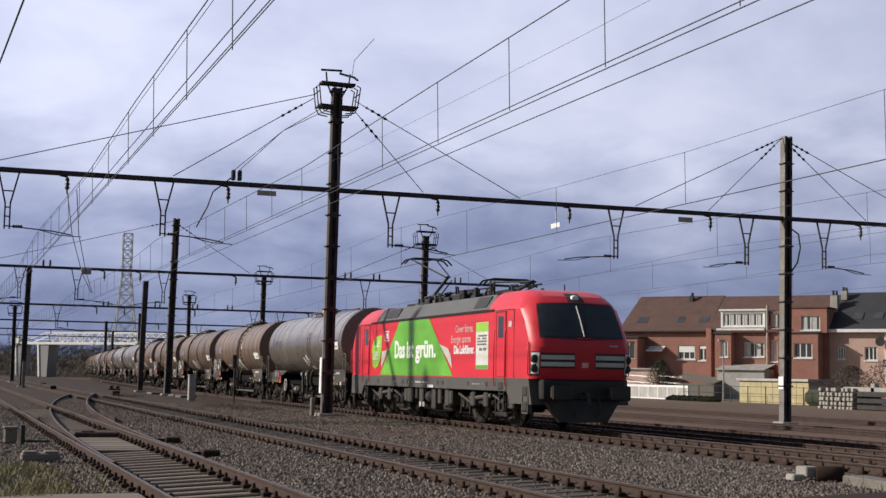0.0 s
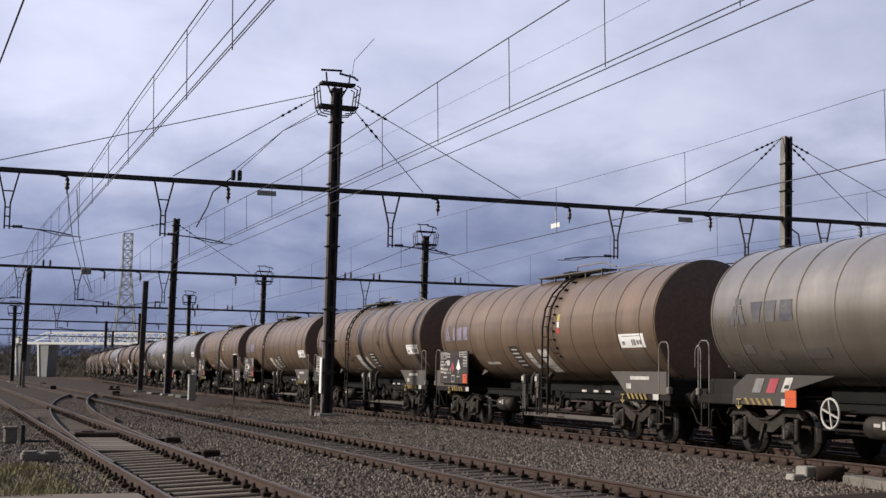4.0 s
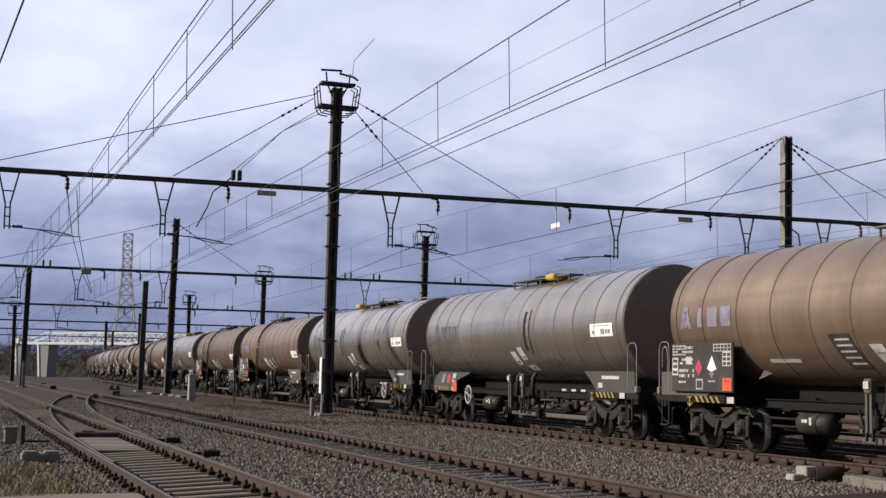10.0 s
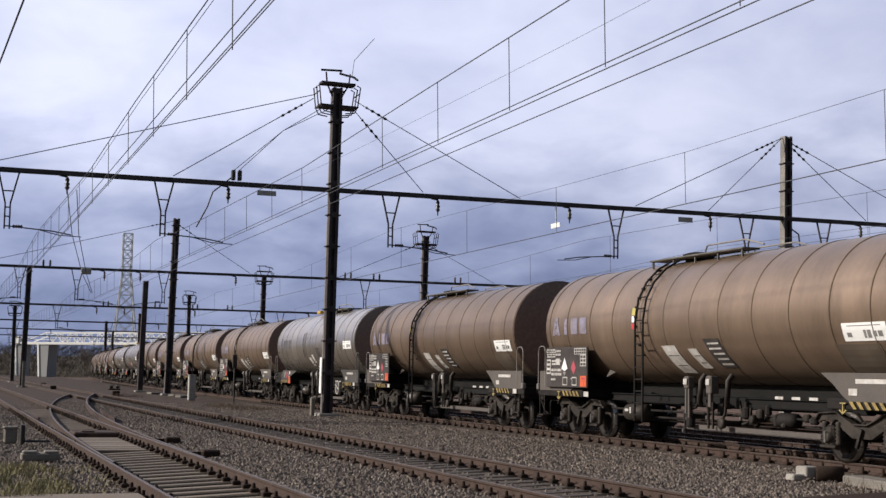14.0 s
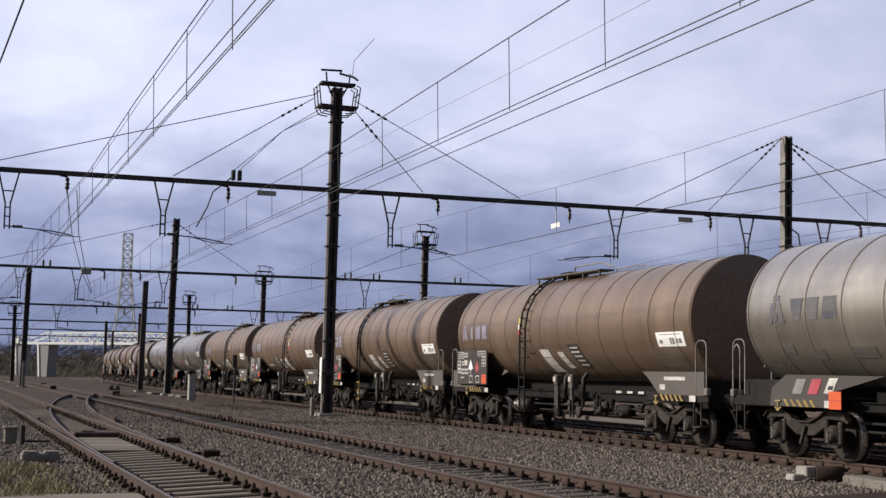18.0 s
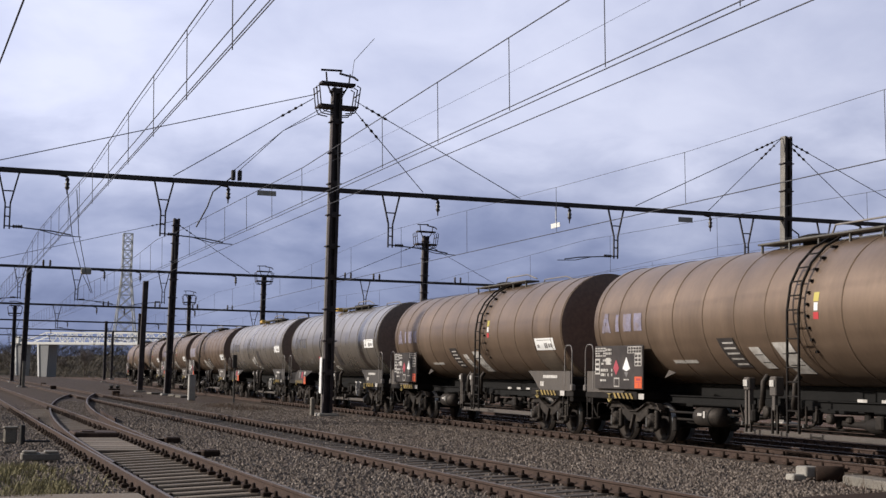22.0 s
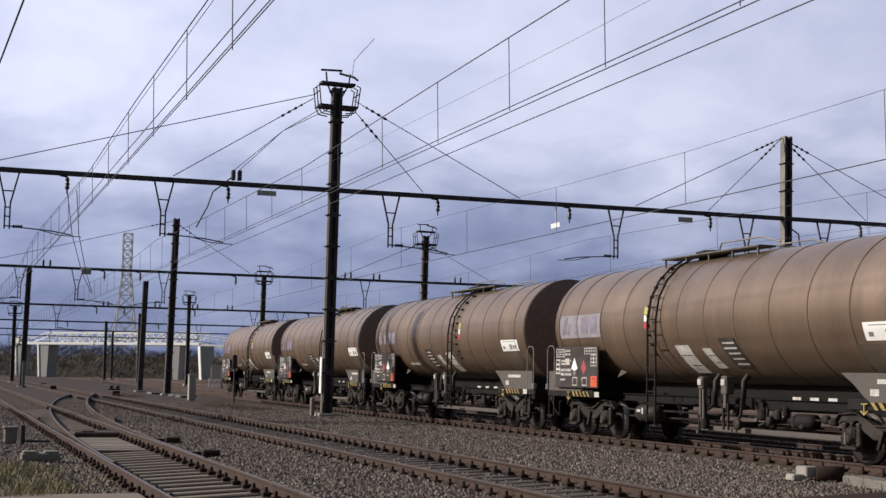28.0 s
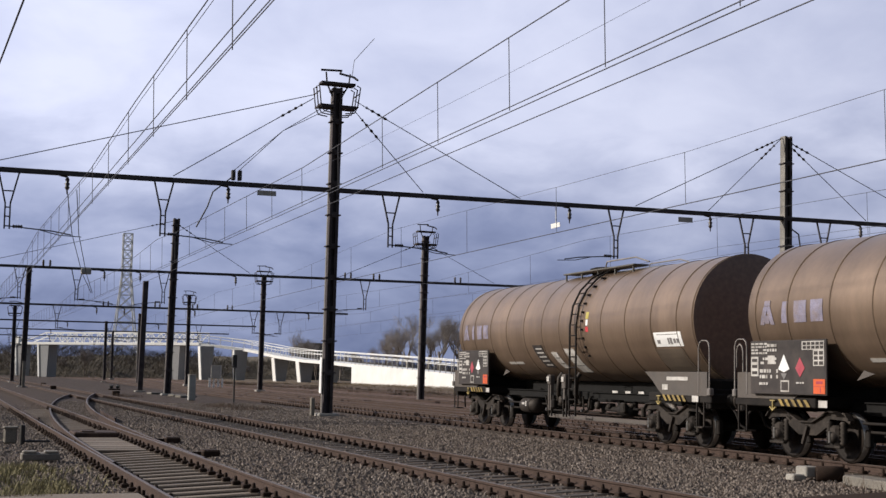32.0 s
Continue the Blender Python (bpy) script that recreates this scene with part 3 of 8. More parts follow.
solid("dirt_mound", Shape().loft([[(9.6, 16.3, -0.05), (11.3, 17.5, -0.05), (13.6, 17.45, -0.05), (16.0, 14.0, -0.05), (15.0, 10.0, -0.05), (8.6, 13.0, -0.05)], [(9.9, 15.9, 0.05), (11.4, 16.7, 0.06), (13.4, 17.05, 0.09), (15.4, 14.0, 0.09), (14.6, 10.4, 0.08), (9.0, 13.0, 0.05)]], True, False), M["fastening"], "dark low mound beside the track", "mound", kind="structure")


# ---- catenary portals ----
def mast_part(parent, x, y, z0, z1, w=0.30, lean=0.0, base=True, lit=False):
    """A steel mast: two channels with a set-back web between them and batten plates across."""
    h = w / 2
    s = Shape().box(-h, -h * 0.36, -h, h, z0, z1, 0.012).box(h * 0.36, h, -h, h, z0, z1, 0.012).box(-h * 0.38, h * 0.38, -h * 0.25, h * 0.25, z0, z1 - 0.03)
    m = part("mast", s, M["mast"], parent, "dark steel catenary mast", Matrix.Translation((x, y, 0)) @ Matrix.Rotation(lean, 4, "Y"))
    # pale plates paint sunlight onto the side that faces the sun
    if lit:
        part("flange", Shape().box(-h - 0.012, -h - 0.002, -h, h, z0, z1, 0.003), M["mast_lit"], m, "pale plate painted as the sunlit mast side")
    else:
        part("flange_edge", Shape().box(-h - 0.008, -h - 0.002, h * 0.3, h, z0, z1 - 0.02), M["mast_lit"], m, "pale strip painted as the sunlit mast edge")
    n = int((z1 - z0) / 1.25)
    for i in range(n):
        z = z0 + 1.6 + i * 1.25
        if z < z1 - 0.2:
            part("bracket", Shape().box(-h * 0.4, h * 0.4, -h - 0.012, -h * 0.2, z, z + 0.22, 0.005).box(-w * 0.72, w * 0.72, -h - 0.02, h + 0.02, z + 0.08, z + 0.13, 0.01), M["mast"], m)
    if base:
        part("footing", Shape().box(-0.42, 0.42, -0.42, 0.42, z0 - 0.3, z0 + 0.12, 0.04), M["concrete"], m, "concrete footing")
    return m


def basket(parent, z, m):
    """The bent guard hoops and platform at a mast's head."""
    s = Shape()
    for k in (-1, 1):
        for y in (-0.45, 0.0, 0.45):
            s.tube([(k * 0.25, y, z - 0.75), (k * 0.62, y, z - 0.7), (k * 0.75, y, z - 0.45), (k * 0.85, y, z + 0.35), (k * 0.7, y, z + 0.42)], 0.026, 6)
        s.tube([(k * 0.75, -0.5, z - 0.45), (k * 0.75, 0.5, z - 0.45)], 0.034, 6)
        s.tube([(k * 0.82, -0.5, z + 0.1), (k * 0.82, 0.5, z + 0.1)], 0.026, 6)
        s.box(min(k * 0.15, k * 0.75), max(k * 0.15, k * 0.75), -0.3, 0.3, z - 0.5, z - 0.38)
        s.tube([(k * 0.1, 0, z - 0.2), (k * 0.45, -0.1, z + 0.5), (k * 0.5, -0.1, z + 0.95)], 0.034, 6)
    s.box(-0.7, 0.7, -0.25, 0.25, z + 0.45, z + 0.55)
    s.tube([(-0.75, -0.25, z + 0.98), (0.1, -0.25, z + 1.02), (0.15, 0.2, z + 1.0), (0.75, 0.2, z + 0.9), (0.85, 0, z + 0.75)], 0.045, 6)
    part("guard_basket", s, M["mast"], parent, "dark tubular guard basket")


def hanger(parent, x, z, drop, arm, side):
    """A V-shaped dropper frame below the beam with its registration arm."""
    s = Shape()
    for k in (-1, 1):
        s.bar((x + k * 0.36, 0, z), (x + k * 0.09, 0, z - drop * 0.55), 0.06)
        s.bar((x + k * 0.09, 0, z - drop * 0.55), (x + k * 0.09, 0, z - drop), 0.055)
    for f in (0.33, 0.62, 0.78, 0.95):
        w = 0.36 - (0.27 * min(1, f / 0.55))
        s.bar((x - w, 0, z - drop * f), (x + w, 0, z - drop * f), 0.045)
    h = part("hanger", s, M["beam"], parent, "dark V-shaped hanger frame")
    if arm:
        a_ = Shape()
        a_.tube([(x + side * 0.1, 0, z - drop + 0.10), (x + side * arm * 0.7, -0.12, z - drop - 0.02), (x + side * arm, -0.2, z - drop - 0.14)], 0.026, 6)
        a_.tube([(x + side * arm * 0.45, -0.1, z - drop + 0.03), (x + side * arm * 0.8, -0.16, z - drop - 0.16), (x + side * (arm + 0.35), -0.24, z - drop - 0.20)], 0.018, 6)
        part("registration_arm", a_, M["wire"], h, "thin steel registration arm")
        i_ = Shape().lathe_x([(x + side * (0.2 + 0.045 * j), 0.035 if j % 2 == 0 else 0.075) for j in range(9)], 8, 0, z - drop + 0.1)
        part("insulator", i_, M["insulator"], h, "brown ribbed insulator")


def drop_insulator(parent, x, z):
    s = Shape()
    s.bar((x - 0.3, 0, z), (x, 0, z - 0.05), 0.06)
    s.lathe_z([(z - 0.05, 0.03), (z - 0.15, 0.085), (z - 0.25, 0.05), (z - 0.3, 0.1), (z - 0.4, 0.06), (z - 0.45, 0.1), (z - 0.55, 0.03), (z - 0.7, 0.02)], 8, x, 0)
    part("insulator", s, M["insulator"], parent, "brown ribbed insulator")


def beam_insulators(parent, x, z):
    """A pair of upright insulators on the beam."""
    for k in (-0.22, 0.22):
        part("beam_insulator", Shape().lathe_z([(z, 0.04), (z + 0.08, 0.09), (z + 0.14, 0.05), (z + 0.2, 0.1), (z + 0.26, 0.05), (z + 0.34, 0.09), (z + 0.42, 0.03)], 8, x + k, 0), M["insulator"], parent, "dark ribbed insulator")


def portal(label, y, z, x0, x1, hangers, insulators, w=0.3, arms=True):
    p = thing("catenary_portal", label, "catenary portal", pose(0, y, 0), "portals over the tracks")
    b_ = part("beam", Shape().box(x0, x1, -0.09, 0.09, z - 0.085, z + 0.045, 0.015), M["beam"], p, "dark steel cross beam")
    part("top_flange", Shape().box(x0, x1, -0.12, 0.12, z + 0.045, z + 0.065), M["beam_top"], b_, "paler upper flange")
    part("bottom_flange", Shape().box(x0, x1, -0.12, 0.12, z - 0.105, z - 0.085), M["beam"], b_)
    for x, arm, side in hangers:
        hanger(p, x, z - 0.105, 2.1, arm if arms else 0, side)
    for x in insulators:
        drop_insulator(p, x, z - 0.105)
    return p


def stays(parent, x, z, ends, zb):
    """Wire stays with insulator beads from a mast's head to the beam."""
    for xe in ends:
        s = Shape().tube([(x, 0, z), (xe, 0, zb)], 0.018, 5)
        st_ = part("stay_wire", s, M["wire"], parent, "thin stay wire")
        d = (Vector((xe, 0, zb)) - Vector((x, 0, z))).normalized()
        i_ = Shape().tube([Vector((x, 0, z)) + d * (0.55 + 0.1 * j) for j in range(11)], [0.02 if j % 3 else 0.065 for j in range(11)], 6)
        part("insulator", i_, M["insulator"], st_, "dark insulator beads")


near = portal("wide steel catenary portal with a tall basket-topped mast", 52.93, 8.98, -8, 46,
              [(1.95, 2.3, 1), (7.62, 2.3, 1), (16.73, 2.4, 1), (26.87, 2.5, -1), (33.34, 2.0, -1), (37.4, 2.0, 1)], [4.04, 10.1, 18.75, 24.68, 31.5, 39.4])
m1 = mast_part(near, 14.25, 0, 0.0, 13.1, 0.385, 0.009)
basket(m1, 12.75, near)
part("antenna", Shape().tube([(0.6, 0, 13.6), (0.68, 0, 14.3), (1.5, 0, 15.3)], 0.012, 4), M["wire"], m1, "thin bent rod antenna")
part("plate", Shape().box(-0.30, -0.28, -0.14, 0.14, 0.9, 2.3), M["plain_white"], m1, "white marker plate")
part("cable_box", Shape().box(-0.66, -0.50, -0.1, 0.1, 0.0, 0.72, 0.03), M["old_concrete"], m1, "small grey cable box")
for x_ in (-3.2, -7.3):
    mast_part(near, x_, 0, 0.0, 14.2, 0.42)
m2 = mast_part(near, 35.3, 0, -0.25, 12.7, 0.385, 0.012, lit=True)
part("cable_loop", Shape().tube([(0.3, 0, 8.5), (0.65, 0, 8.3), (0.75, 0, 7.7), (0.6, 0, 7.0), (0.3, 0, 6.6)], 0.035, 6), M["black"], m2, "black cable loop")
part("plate", Shape().box(-0.24, -0.21, -0.19, 0.19, 1.31, 1.87), M["plain_white"], m2, "white marker plate")
stays(near, 35.2, 12.62, (27.8, 31.4, 39.7, 43.5), 9.1)
stays(near, 15.05, 12.3, (18.1,), 9.1)
stays(near, 15.1, 12.65, (22.4,), 9.1)
stays(near, 13.4, 12.6, (7.95,), 9.12)
part("stay_wire", Shape().tube([(13.4, 0, 12.75), (1.6, 0, 9.3), (0.6, 0, 9.1)], 0.018, 5), M["wire"], near, "thin stay wire")
part("switch_gear", Shape().box(10.2, 10.35, -0.1, 0.1, 9.1, 9.5, 0.02).box(10.45, 10.6, -0.1, 0.1, 9.1, 9.5, 0.02).tube([(10.2, 0, 9.2), (9.5, 0, 8.6), (9.3, 0, 8.0), (8.9, 0, 7.2)], 0.03, 6), M["black"], near, "black feeder switch with a hanging cable")
for x_, z_ in ((10.3, 12.4), (10.5, 12.2)):
    part("stay_wire", Shape().tube([(14.0, 0, z_), (12.2, 0, 11.2), (x_, 0, 9.5)], 0.014, 5), M["wire"], near, "thin feeder wire")
part("sign_plate", Shape().box(11.2, 11.95, -0.2, -0.18, 8.55, 8.75), M["grey_box"], near, "pale sign plate under the beam")
part("sign_plate", Shape().bar((23.94, 0.24, 8.03), (24.13, -0.24, 8.09), 0.03, 0.20).bar((24.04, 0, 8.1), (24.04, 0, 8.9), 0.02), M["plain_white"], near, "small white hanging plate")
part("sign_plate", Shape().box(29.8, 30.5, -0.2, -0.18, 8.5, 8.72), M["grey_box"], near, "pale sign plate under the beam")

second = portal("second steel catenary portal farther down the line", 95.8, 8.47, -8, 41.5, [(4.5, 2.0, -1), (8.2, 2.4, 1), (14.0, 2.0, -1), (28.45, 2.4, -1)], [2.0, 10.0, 12.4, 19.0, 33.0])
mast_part(second, 14.5, 0, 0, 12.2, 0.42, 0.02)
for x_ in (27.15, 29.3, 6.2, 35.6):
    beam_insulators(second, x_, 8.53)
m4 = mast_part(second, 32.85, 0, -0.25, 11.9, 0.42, 0.015)
basket(m4, 11.7, second)
stays(second, 14.5, 12.0, (2.0, 20.0), 8.6)
stays(second, 32.85, 11.4, (26.5, 38.5), 8.6)
third = portal("third steel catenary portal in the distance", 130, 7.5, -8, 36.9, [(9.5, 2.2, 1), (27.6, 2.0, 1), (30.2, 2.0, -1)], [4.0, 13.0, 15.5, 22, 33])
mast_part(third, 6.7, 0, 0, 10.85, 0.45, 0.02)
for x_ in (13.8, 18.5, 22.0, 25.3):
    beam_insulators(third, x_, 7.56)
m5 = mast_part(third, 28.4, 0, -0.1, 10.9, 0.42, 0.01)
basket(m5, 10.8, third)
fourth = portal("fourth steel catenary portal in the distance", 174, 7.5, -8, 37.3, [(8, 2, 1), (19, 2.2, 1), (30, 2, 1)], [14, 25])
m6 = mast_part(fourth, 28.7, 0, -0.1, 11.2, 0.42)
basket(m6, 10.7, fourth)
mast_part(fourth, 22.7, 0, 0, 8.7, 0.42)
m7 = mast_part(fourth, 7.8, 0, 0, 9.2, 0.42)
basket(m7, 8.7, fourth)
fifth = portal("fifth steel catenary portal far down the line", 216, 7.6, -10, 42, [(9, 2, 1), (24, 2.2, 1)], [15, 33])
mast_part(fifth, 23.1, 0, 0, 9.1, 0.4)
mast_part(fifth, 3.8, 0, 0, 9.6, 0.4)
sixth = portal("sixth steel catenary portal far down the line", 262, 7.7, -10, 45, [(12, 2, 1), (26, 2.2, 1)], [18])
mast_part(sixth, 29.3, 0, 0, 8.8, 0.4)
lone = thing("signal_mast", "dark lone steel mast beside the main track", "mast", pose(14.45, 109.5, 0))
part("pole", Shape().box(-0.2, 0.2, -0.2, 0.2, 0, 8.65, 0.02), M["mast"], lone, at=Matrix.Rotation(0.02, 4, "Y"))
part("footing", Shape().box(-0.4, 0.4, -0.4, 0.4, -0.2, 0.12, 0.03), M["concrete"], lone, "concrete footing")


# ---- overhead wires ----
SPANS = [-60, -10, 52.93, 95.8, 130, 174, 216, 262, 310]


def catenary(label, x, z, tops, bend=None, r=0.0105, contact=2, gap=8.5, phase=0.0, thick=0.85, twin=False):
    """Messenger wire, contact wires and droppers over one track; tops: pairs of y and messenger height."""
    th = thing("overhead_line", label, "overhead line", group="overhead lines")
    bx = bend or (lambda y: 0)

    def top_z(y):
        for (ya, za), (yb, zb) in zip(tops, tops[1:]):
            if y <= yb:
                return za + (zb - za) * (y - ya) / (yb - ya)
        return tops[-1][1]

    ys_ = sorted({*SPANS, *[p[0] for p in tops], *range(-55, 120, 6)})
    part("messenger_wire", Shape().tube([(x + bx(y), y, top_z(y)) for y in ys_], r, 5), M["wire"], th)
    for i in range(contact):
        part("contact_wire", Shape().tube([(x - (0.13 if twin else 0.0) + bx(y) + (i - (contact - 1) / 2) * 0.16, y, z) for y in SPANS], r * thick, 5), M["wire"], th)
    if twin:
        part("messenger_wire", Shape().tube([(x + bx(y) + 0.11, y, top_z(y) + 0.05) for y in ys_], r * 0.6, 5), M["wire"], th)
        part("feeder_strand", Shape().tube([(x + bx(y) + 0.02, y, z + 0.04) for y in SPANS], r * 0.85, 5), M["wire"], th, "thick feeder strand")
    y = 6 + phase
    while y < 150:
        part("dropper", Shape().tube([(x + bx(y), y, top_z(y)), (x + bx(y) + 0.03, y, z)], 0.008, 4), M["wire"], th)
        y += gap
    return th


bendy = lambda y: BEND * y * y / 2
FAR_TOPS = [(60, 7.3), (74, 6.9), (95.8, 7.2), (112, 6.8), (130, 7.1), (174, 7.1), (310, 7.1)]
catenary("overhead line above the turnout track", 3.4, 5.95, [(-60, 7.6), (0, 7.2), (20, 7.1), (28, 7.08), (37, 6.92), (52.93, 7.2)] + FAR_TOPS, phase=0.9, gap=3.7, twin=True)
catenary("overhead line above the second track", 8.4, 5.96, [(-60, 8.0), (0, 7.45), (18, 7.2), (24, 7.1), (34, 6.9), (52.93, 7.1)] + FAR_TOPS, phase=0.6, gap=3.45)
catenary("overhead line above the train's track", TRACK_X, 5.90, [(-60, 7.4), (21, 7.2), (29, 7.12), (36, 7.2), (52.93, 7.5)] + FAR_TOPS, bend=bendy, phase=0.2, gap=7.6, contact=1, r=0.006, thick=2.1)
for x in (25.0, 31.4, 39.3):
    catenary("overhead line above a far track", x, 6.0, [(-60, 7.5), (20, 7.0), (52.93, 7.5)] + FAR_TOPS, bend=bendy, contact=1, phase=2, r=0.0075)
fw = thing("feeder_wire", "single feeder wire above the yard", "wire")
part("wire", Shape().tube([(8.95, y, 5.92) for y in SPANS], 0.009, 5), M["wire"], fw)
ax = thing("auxiliary_wire", "thin auxiliary wire above the second track", "wire")
part("wire", Shape().tube([(8.4, y, 6.56 + 0.0006 * (y - 18) ** 2) for y in range(-10, 42, 4)], 0.003, 4), M["wire"], ax)
jp = thing("jumper_cable", "pair of slack jumper cables with a pale clamp box", "cable")
for k in (0.0, 0.35):
    part("strand", Shape().tube([(4.04 + k, 52.9, 8.35), (4.9 + k * 0.8, 60.5, 7.4), (6.3 + k * 0.6, 71, 6.5), (7.65 + k * 0.2, 80, 5.98)], 0.017, 5), M["wire"], jp)
part("clamp_box", Shape().box(6.25, 6.75, 70.8, 71.1, 6.42, 6.72, 0.03), M["grey_box"], jp, "pale clamp box")
fw2 = thing("cross_wire", "single wire slanting above the path", "wire")
part("wire", Shape().tube([(0.84 - 0.038 * (y - 20), y, 6.9) for y in (-30, 20, 60)], 0.016, 5), M["wire"], fw2)


# ---- tank wagons ----
def cladding(name, base, metal, rough, dirt, amount, vary):
    """Sheet cladding with grime that runs down in streaks."""
    m = mat(name, base, rough, metal, vary=vary, scale=0.7, fine=0.035, fine_scale=9, dirt=dirt, dirt_amount=amount, dirt_scale=1.1, stretch=(1, 1, 0.35), rnd=0.10)
    return m


M.update({
    "brown_tank": cladding("brown_tank_cladding", (0.243, 0.174, 0.127), 0.55, 0.40, (0.10, 0.071, 0.051), 0.5, 0.10),
    "silver_tank": cladding("silver_tank_cladding", (0.445, 0.398, 0.352), 0.80, 0.30, (0.22, 0.185, 0.15), 0.45, 0.06),
    # tank heads: grime, plus the ends' shade put into the base colour
    "brown_head": mat("shaded_grimy_tank_head", (0.21, 0.138, 0.110), 0.5, 0.1, vary=0.15, scale=0.8, fine=0.15, fine_scale=10, dirt=(0.05, 0.04, 0.03), dirt_amount=0.4),
    "silver_head": mat("shaded_grimy_grey_head", (0.25, 0.185, 0.155), 0.5, 0.1, vary=0.15, scale=0.8, fine=0.15, fine_scale=10, dirt=(0.09, 0.08, 0.07), dirt_amount=0.4),
    "seam": mat("cladding_seam", (0.125, 0.084, 0.056), 0.7, 0.2, vary=0.2, scale=2),
    "seam_grey": mat("grey_cladding_seam", (0.16, 0.14, 0.12), 0.7, 0.2, vary=0.2, scale=2),
    # near-black colour stands in for the shade below the tank
    "belly": mat("belly_shade_black", (0.010, 0.0095, 0.0095), 0.85, 0.0, vary=0.4, scale=2, fine=0.3),
    "under": mat("underframe_paint", (0.016, 0.014, 0.0135), 0.75, 0.1, vary=0.4, scale=2, fine=0.3, dirt=(0.035, 0.027, 0.022), dirt_amount=0.45, dirt_scale=2.5),
    "bogie": mat("bogie_steel", (0.034, 0.029, 0.026), 0.6, 0.3, vary=0.5, scale=3, fine=0.3, dirt=(0.085, 0.070, 0.060), dirt_amount=0.5, dirt_scale=3),
    "wheel": mat("wheel_steel", (0.016, 0.013, 0.012), 0.65, 0.4, vary=0.3, scale=3, dirt=(0.06, 0.045, 0.035), dirt_amount=0.4),
    "saddle": mat("grey_saddle_plate", (0.12, 0.108, 0.102), 0.8, 0.1, vary=0.25, scale=1.5, fine=0.2, dirt=(0.06, 0.045, 0.035), dirt_amount=0.6, dirt_scale=1.5),
    "dark_saddle": mat("dark_saddle_plate", (0.058, 0.052, 0.050), 0.75, 0.1, vary=0.25, scale=1.5, fine=0.2, dirt=(0.04, 0.032, 0.027), dirt_amount=0.6, dirt_scale=1.5),
    "panel": mat("dark_data_panel", (0.050, 0.044, 0.044), 0.6, 0.0, vary=0.2, scale=2, dirt=(0.11, 0.09, 0.075), dirt_amount=0.35, dirt_scale=2),
    "orange": mat("orange_plate", (0.62, 0.10, 0.025), 0.5, vary=0.1, scale=3, dirt=(0.3, 0.1, 0.05), dirt_amount=0.4),
    "yellow": mat("yellow_paint", (0.60, 0.38, 0.06), 0.6, vary=0.15, scale=3, dirt=(0.2, 0.13, 0.06), dirt_amount=0.5),
    "old_yellow": mat("grimy_yellow_paint", (0.30, 0.21, 0.06), 0.7, vary=0.3, scale=6, dirt=(0.05, 0.04, 0.03), dirt_amount=0.8, dirt_scale=5),
    "red_mark": mat("red_mark", (0.50, 0.04, 0.05), 0.6, vary=0.15, scale=3),
    "faded_blue": mat("faded_blue_grey_paint", (0.20, 0.185, 0.26), 0.65, vary=0.35, scale=2.5, fine=0.25, dirt=(0.20, 0.14, 0.095), dirt_amount=0.9, dirt_scale=3),
    "logo_dark": mat("slate_lettering", (0.055, 0.055, 0.075), 0.6, vary=0.25, scale=2.5, dirt=(0.25, 0.225, 0.19), dirt_amount=0.45, dirt_scale=2),
    "curl_white": mat("pale_patch_paint", (0.26, 0.24, 0.27), 0.6, vary=0.2, scale=3),
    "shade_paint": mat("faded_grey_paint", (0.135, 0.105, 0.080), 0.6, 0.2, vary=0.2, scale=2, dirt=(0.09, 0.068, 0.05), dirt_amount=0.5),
    "pale_yellow": mat("worn_yellow_mark", (0.40, 0.31, 0.12), 0.7, vary=0.25, scale=6, dirt=(0.10, 0.08, 0.05), dirt_amount=0.7, dirt_scale=8),
    "bright_steel": mat("worn_steel_and_glint", (0.30, 0.29, 0.28), 0.35, 0.7, vary=0.3, scale=8, dirt=(0.06, 0.05, 0.045), dirt_amount=0.7, dirt_scale=12),
    "old_white": mat("worn_white_paint", (0.52, 0.50, 0.48), 0.6, vary=0.15, scale=4, dirt=(0.22, 0.19, 0.16), dirt_amount=0.7, dirt_scale=5),
    "grey_print": mat("grey_print", (0.20, 0.19, 0.19), 0.6, vary=0.25, scale=8),
    "faded_red": mat("faded_red_label", (0.42, 0.05, 0.08), 0.6, vary=0.3, scale=6, dirt=(0.16, 0.08, 0.08), dirt_amount=0.7, dirt_scale=6),
    "bright_yellow": mat("bright_yellow_sticker", (0.50, 0.42, 0.10), 0.6, vary=0.1, scale=4),
    "handrail": mat("grey_handrail", (0.22, 0.20, 0.19), 0.6, 0.3, vary=0.3, scale=4),
    "walkway": mat("grey_walkway", (0.12, 0.115, 0.108), 0.75, 0.3, vary=0.3, scale=4),
})
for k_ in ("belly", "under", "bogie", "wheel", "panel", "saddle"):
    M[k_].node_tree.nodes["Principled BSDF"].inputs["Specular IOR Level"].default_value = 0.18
for k_ in ("rail", "ballast", "mast", "beam", "fastening"):
    M[k_].node_tree.nodes["Principled BSDF"].inputs["Specular IOR Level"].default_value = 0.2
R_TANK, Z_TANK, BARREL = 1.43, 2.80, 7.36


def tank_side(z, lift=0.0):
    """How far out the tank's near side lies at height z."""
    return -math.sqrt(max(0.0, (R_TANK + lift) ** 2 - (z - Z_TANK) ** 2))


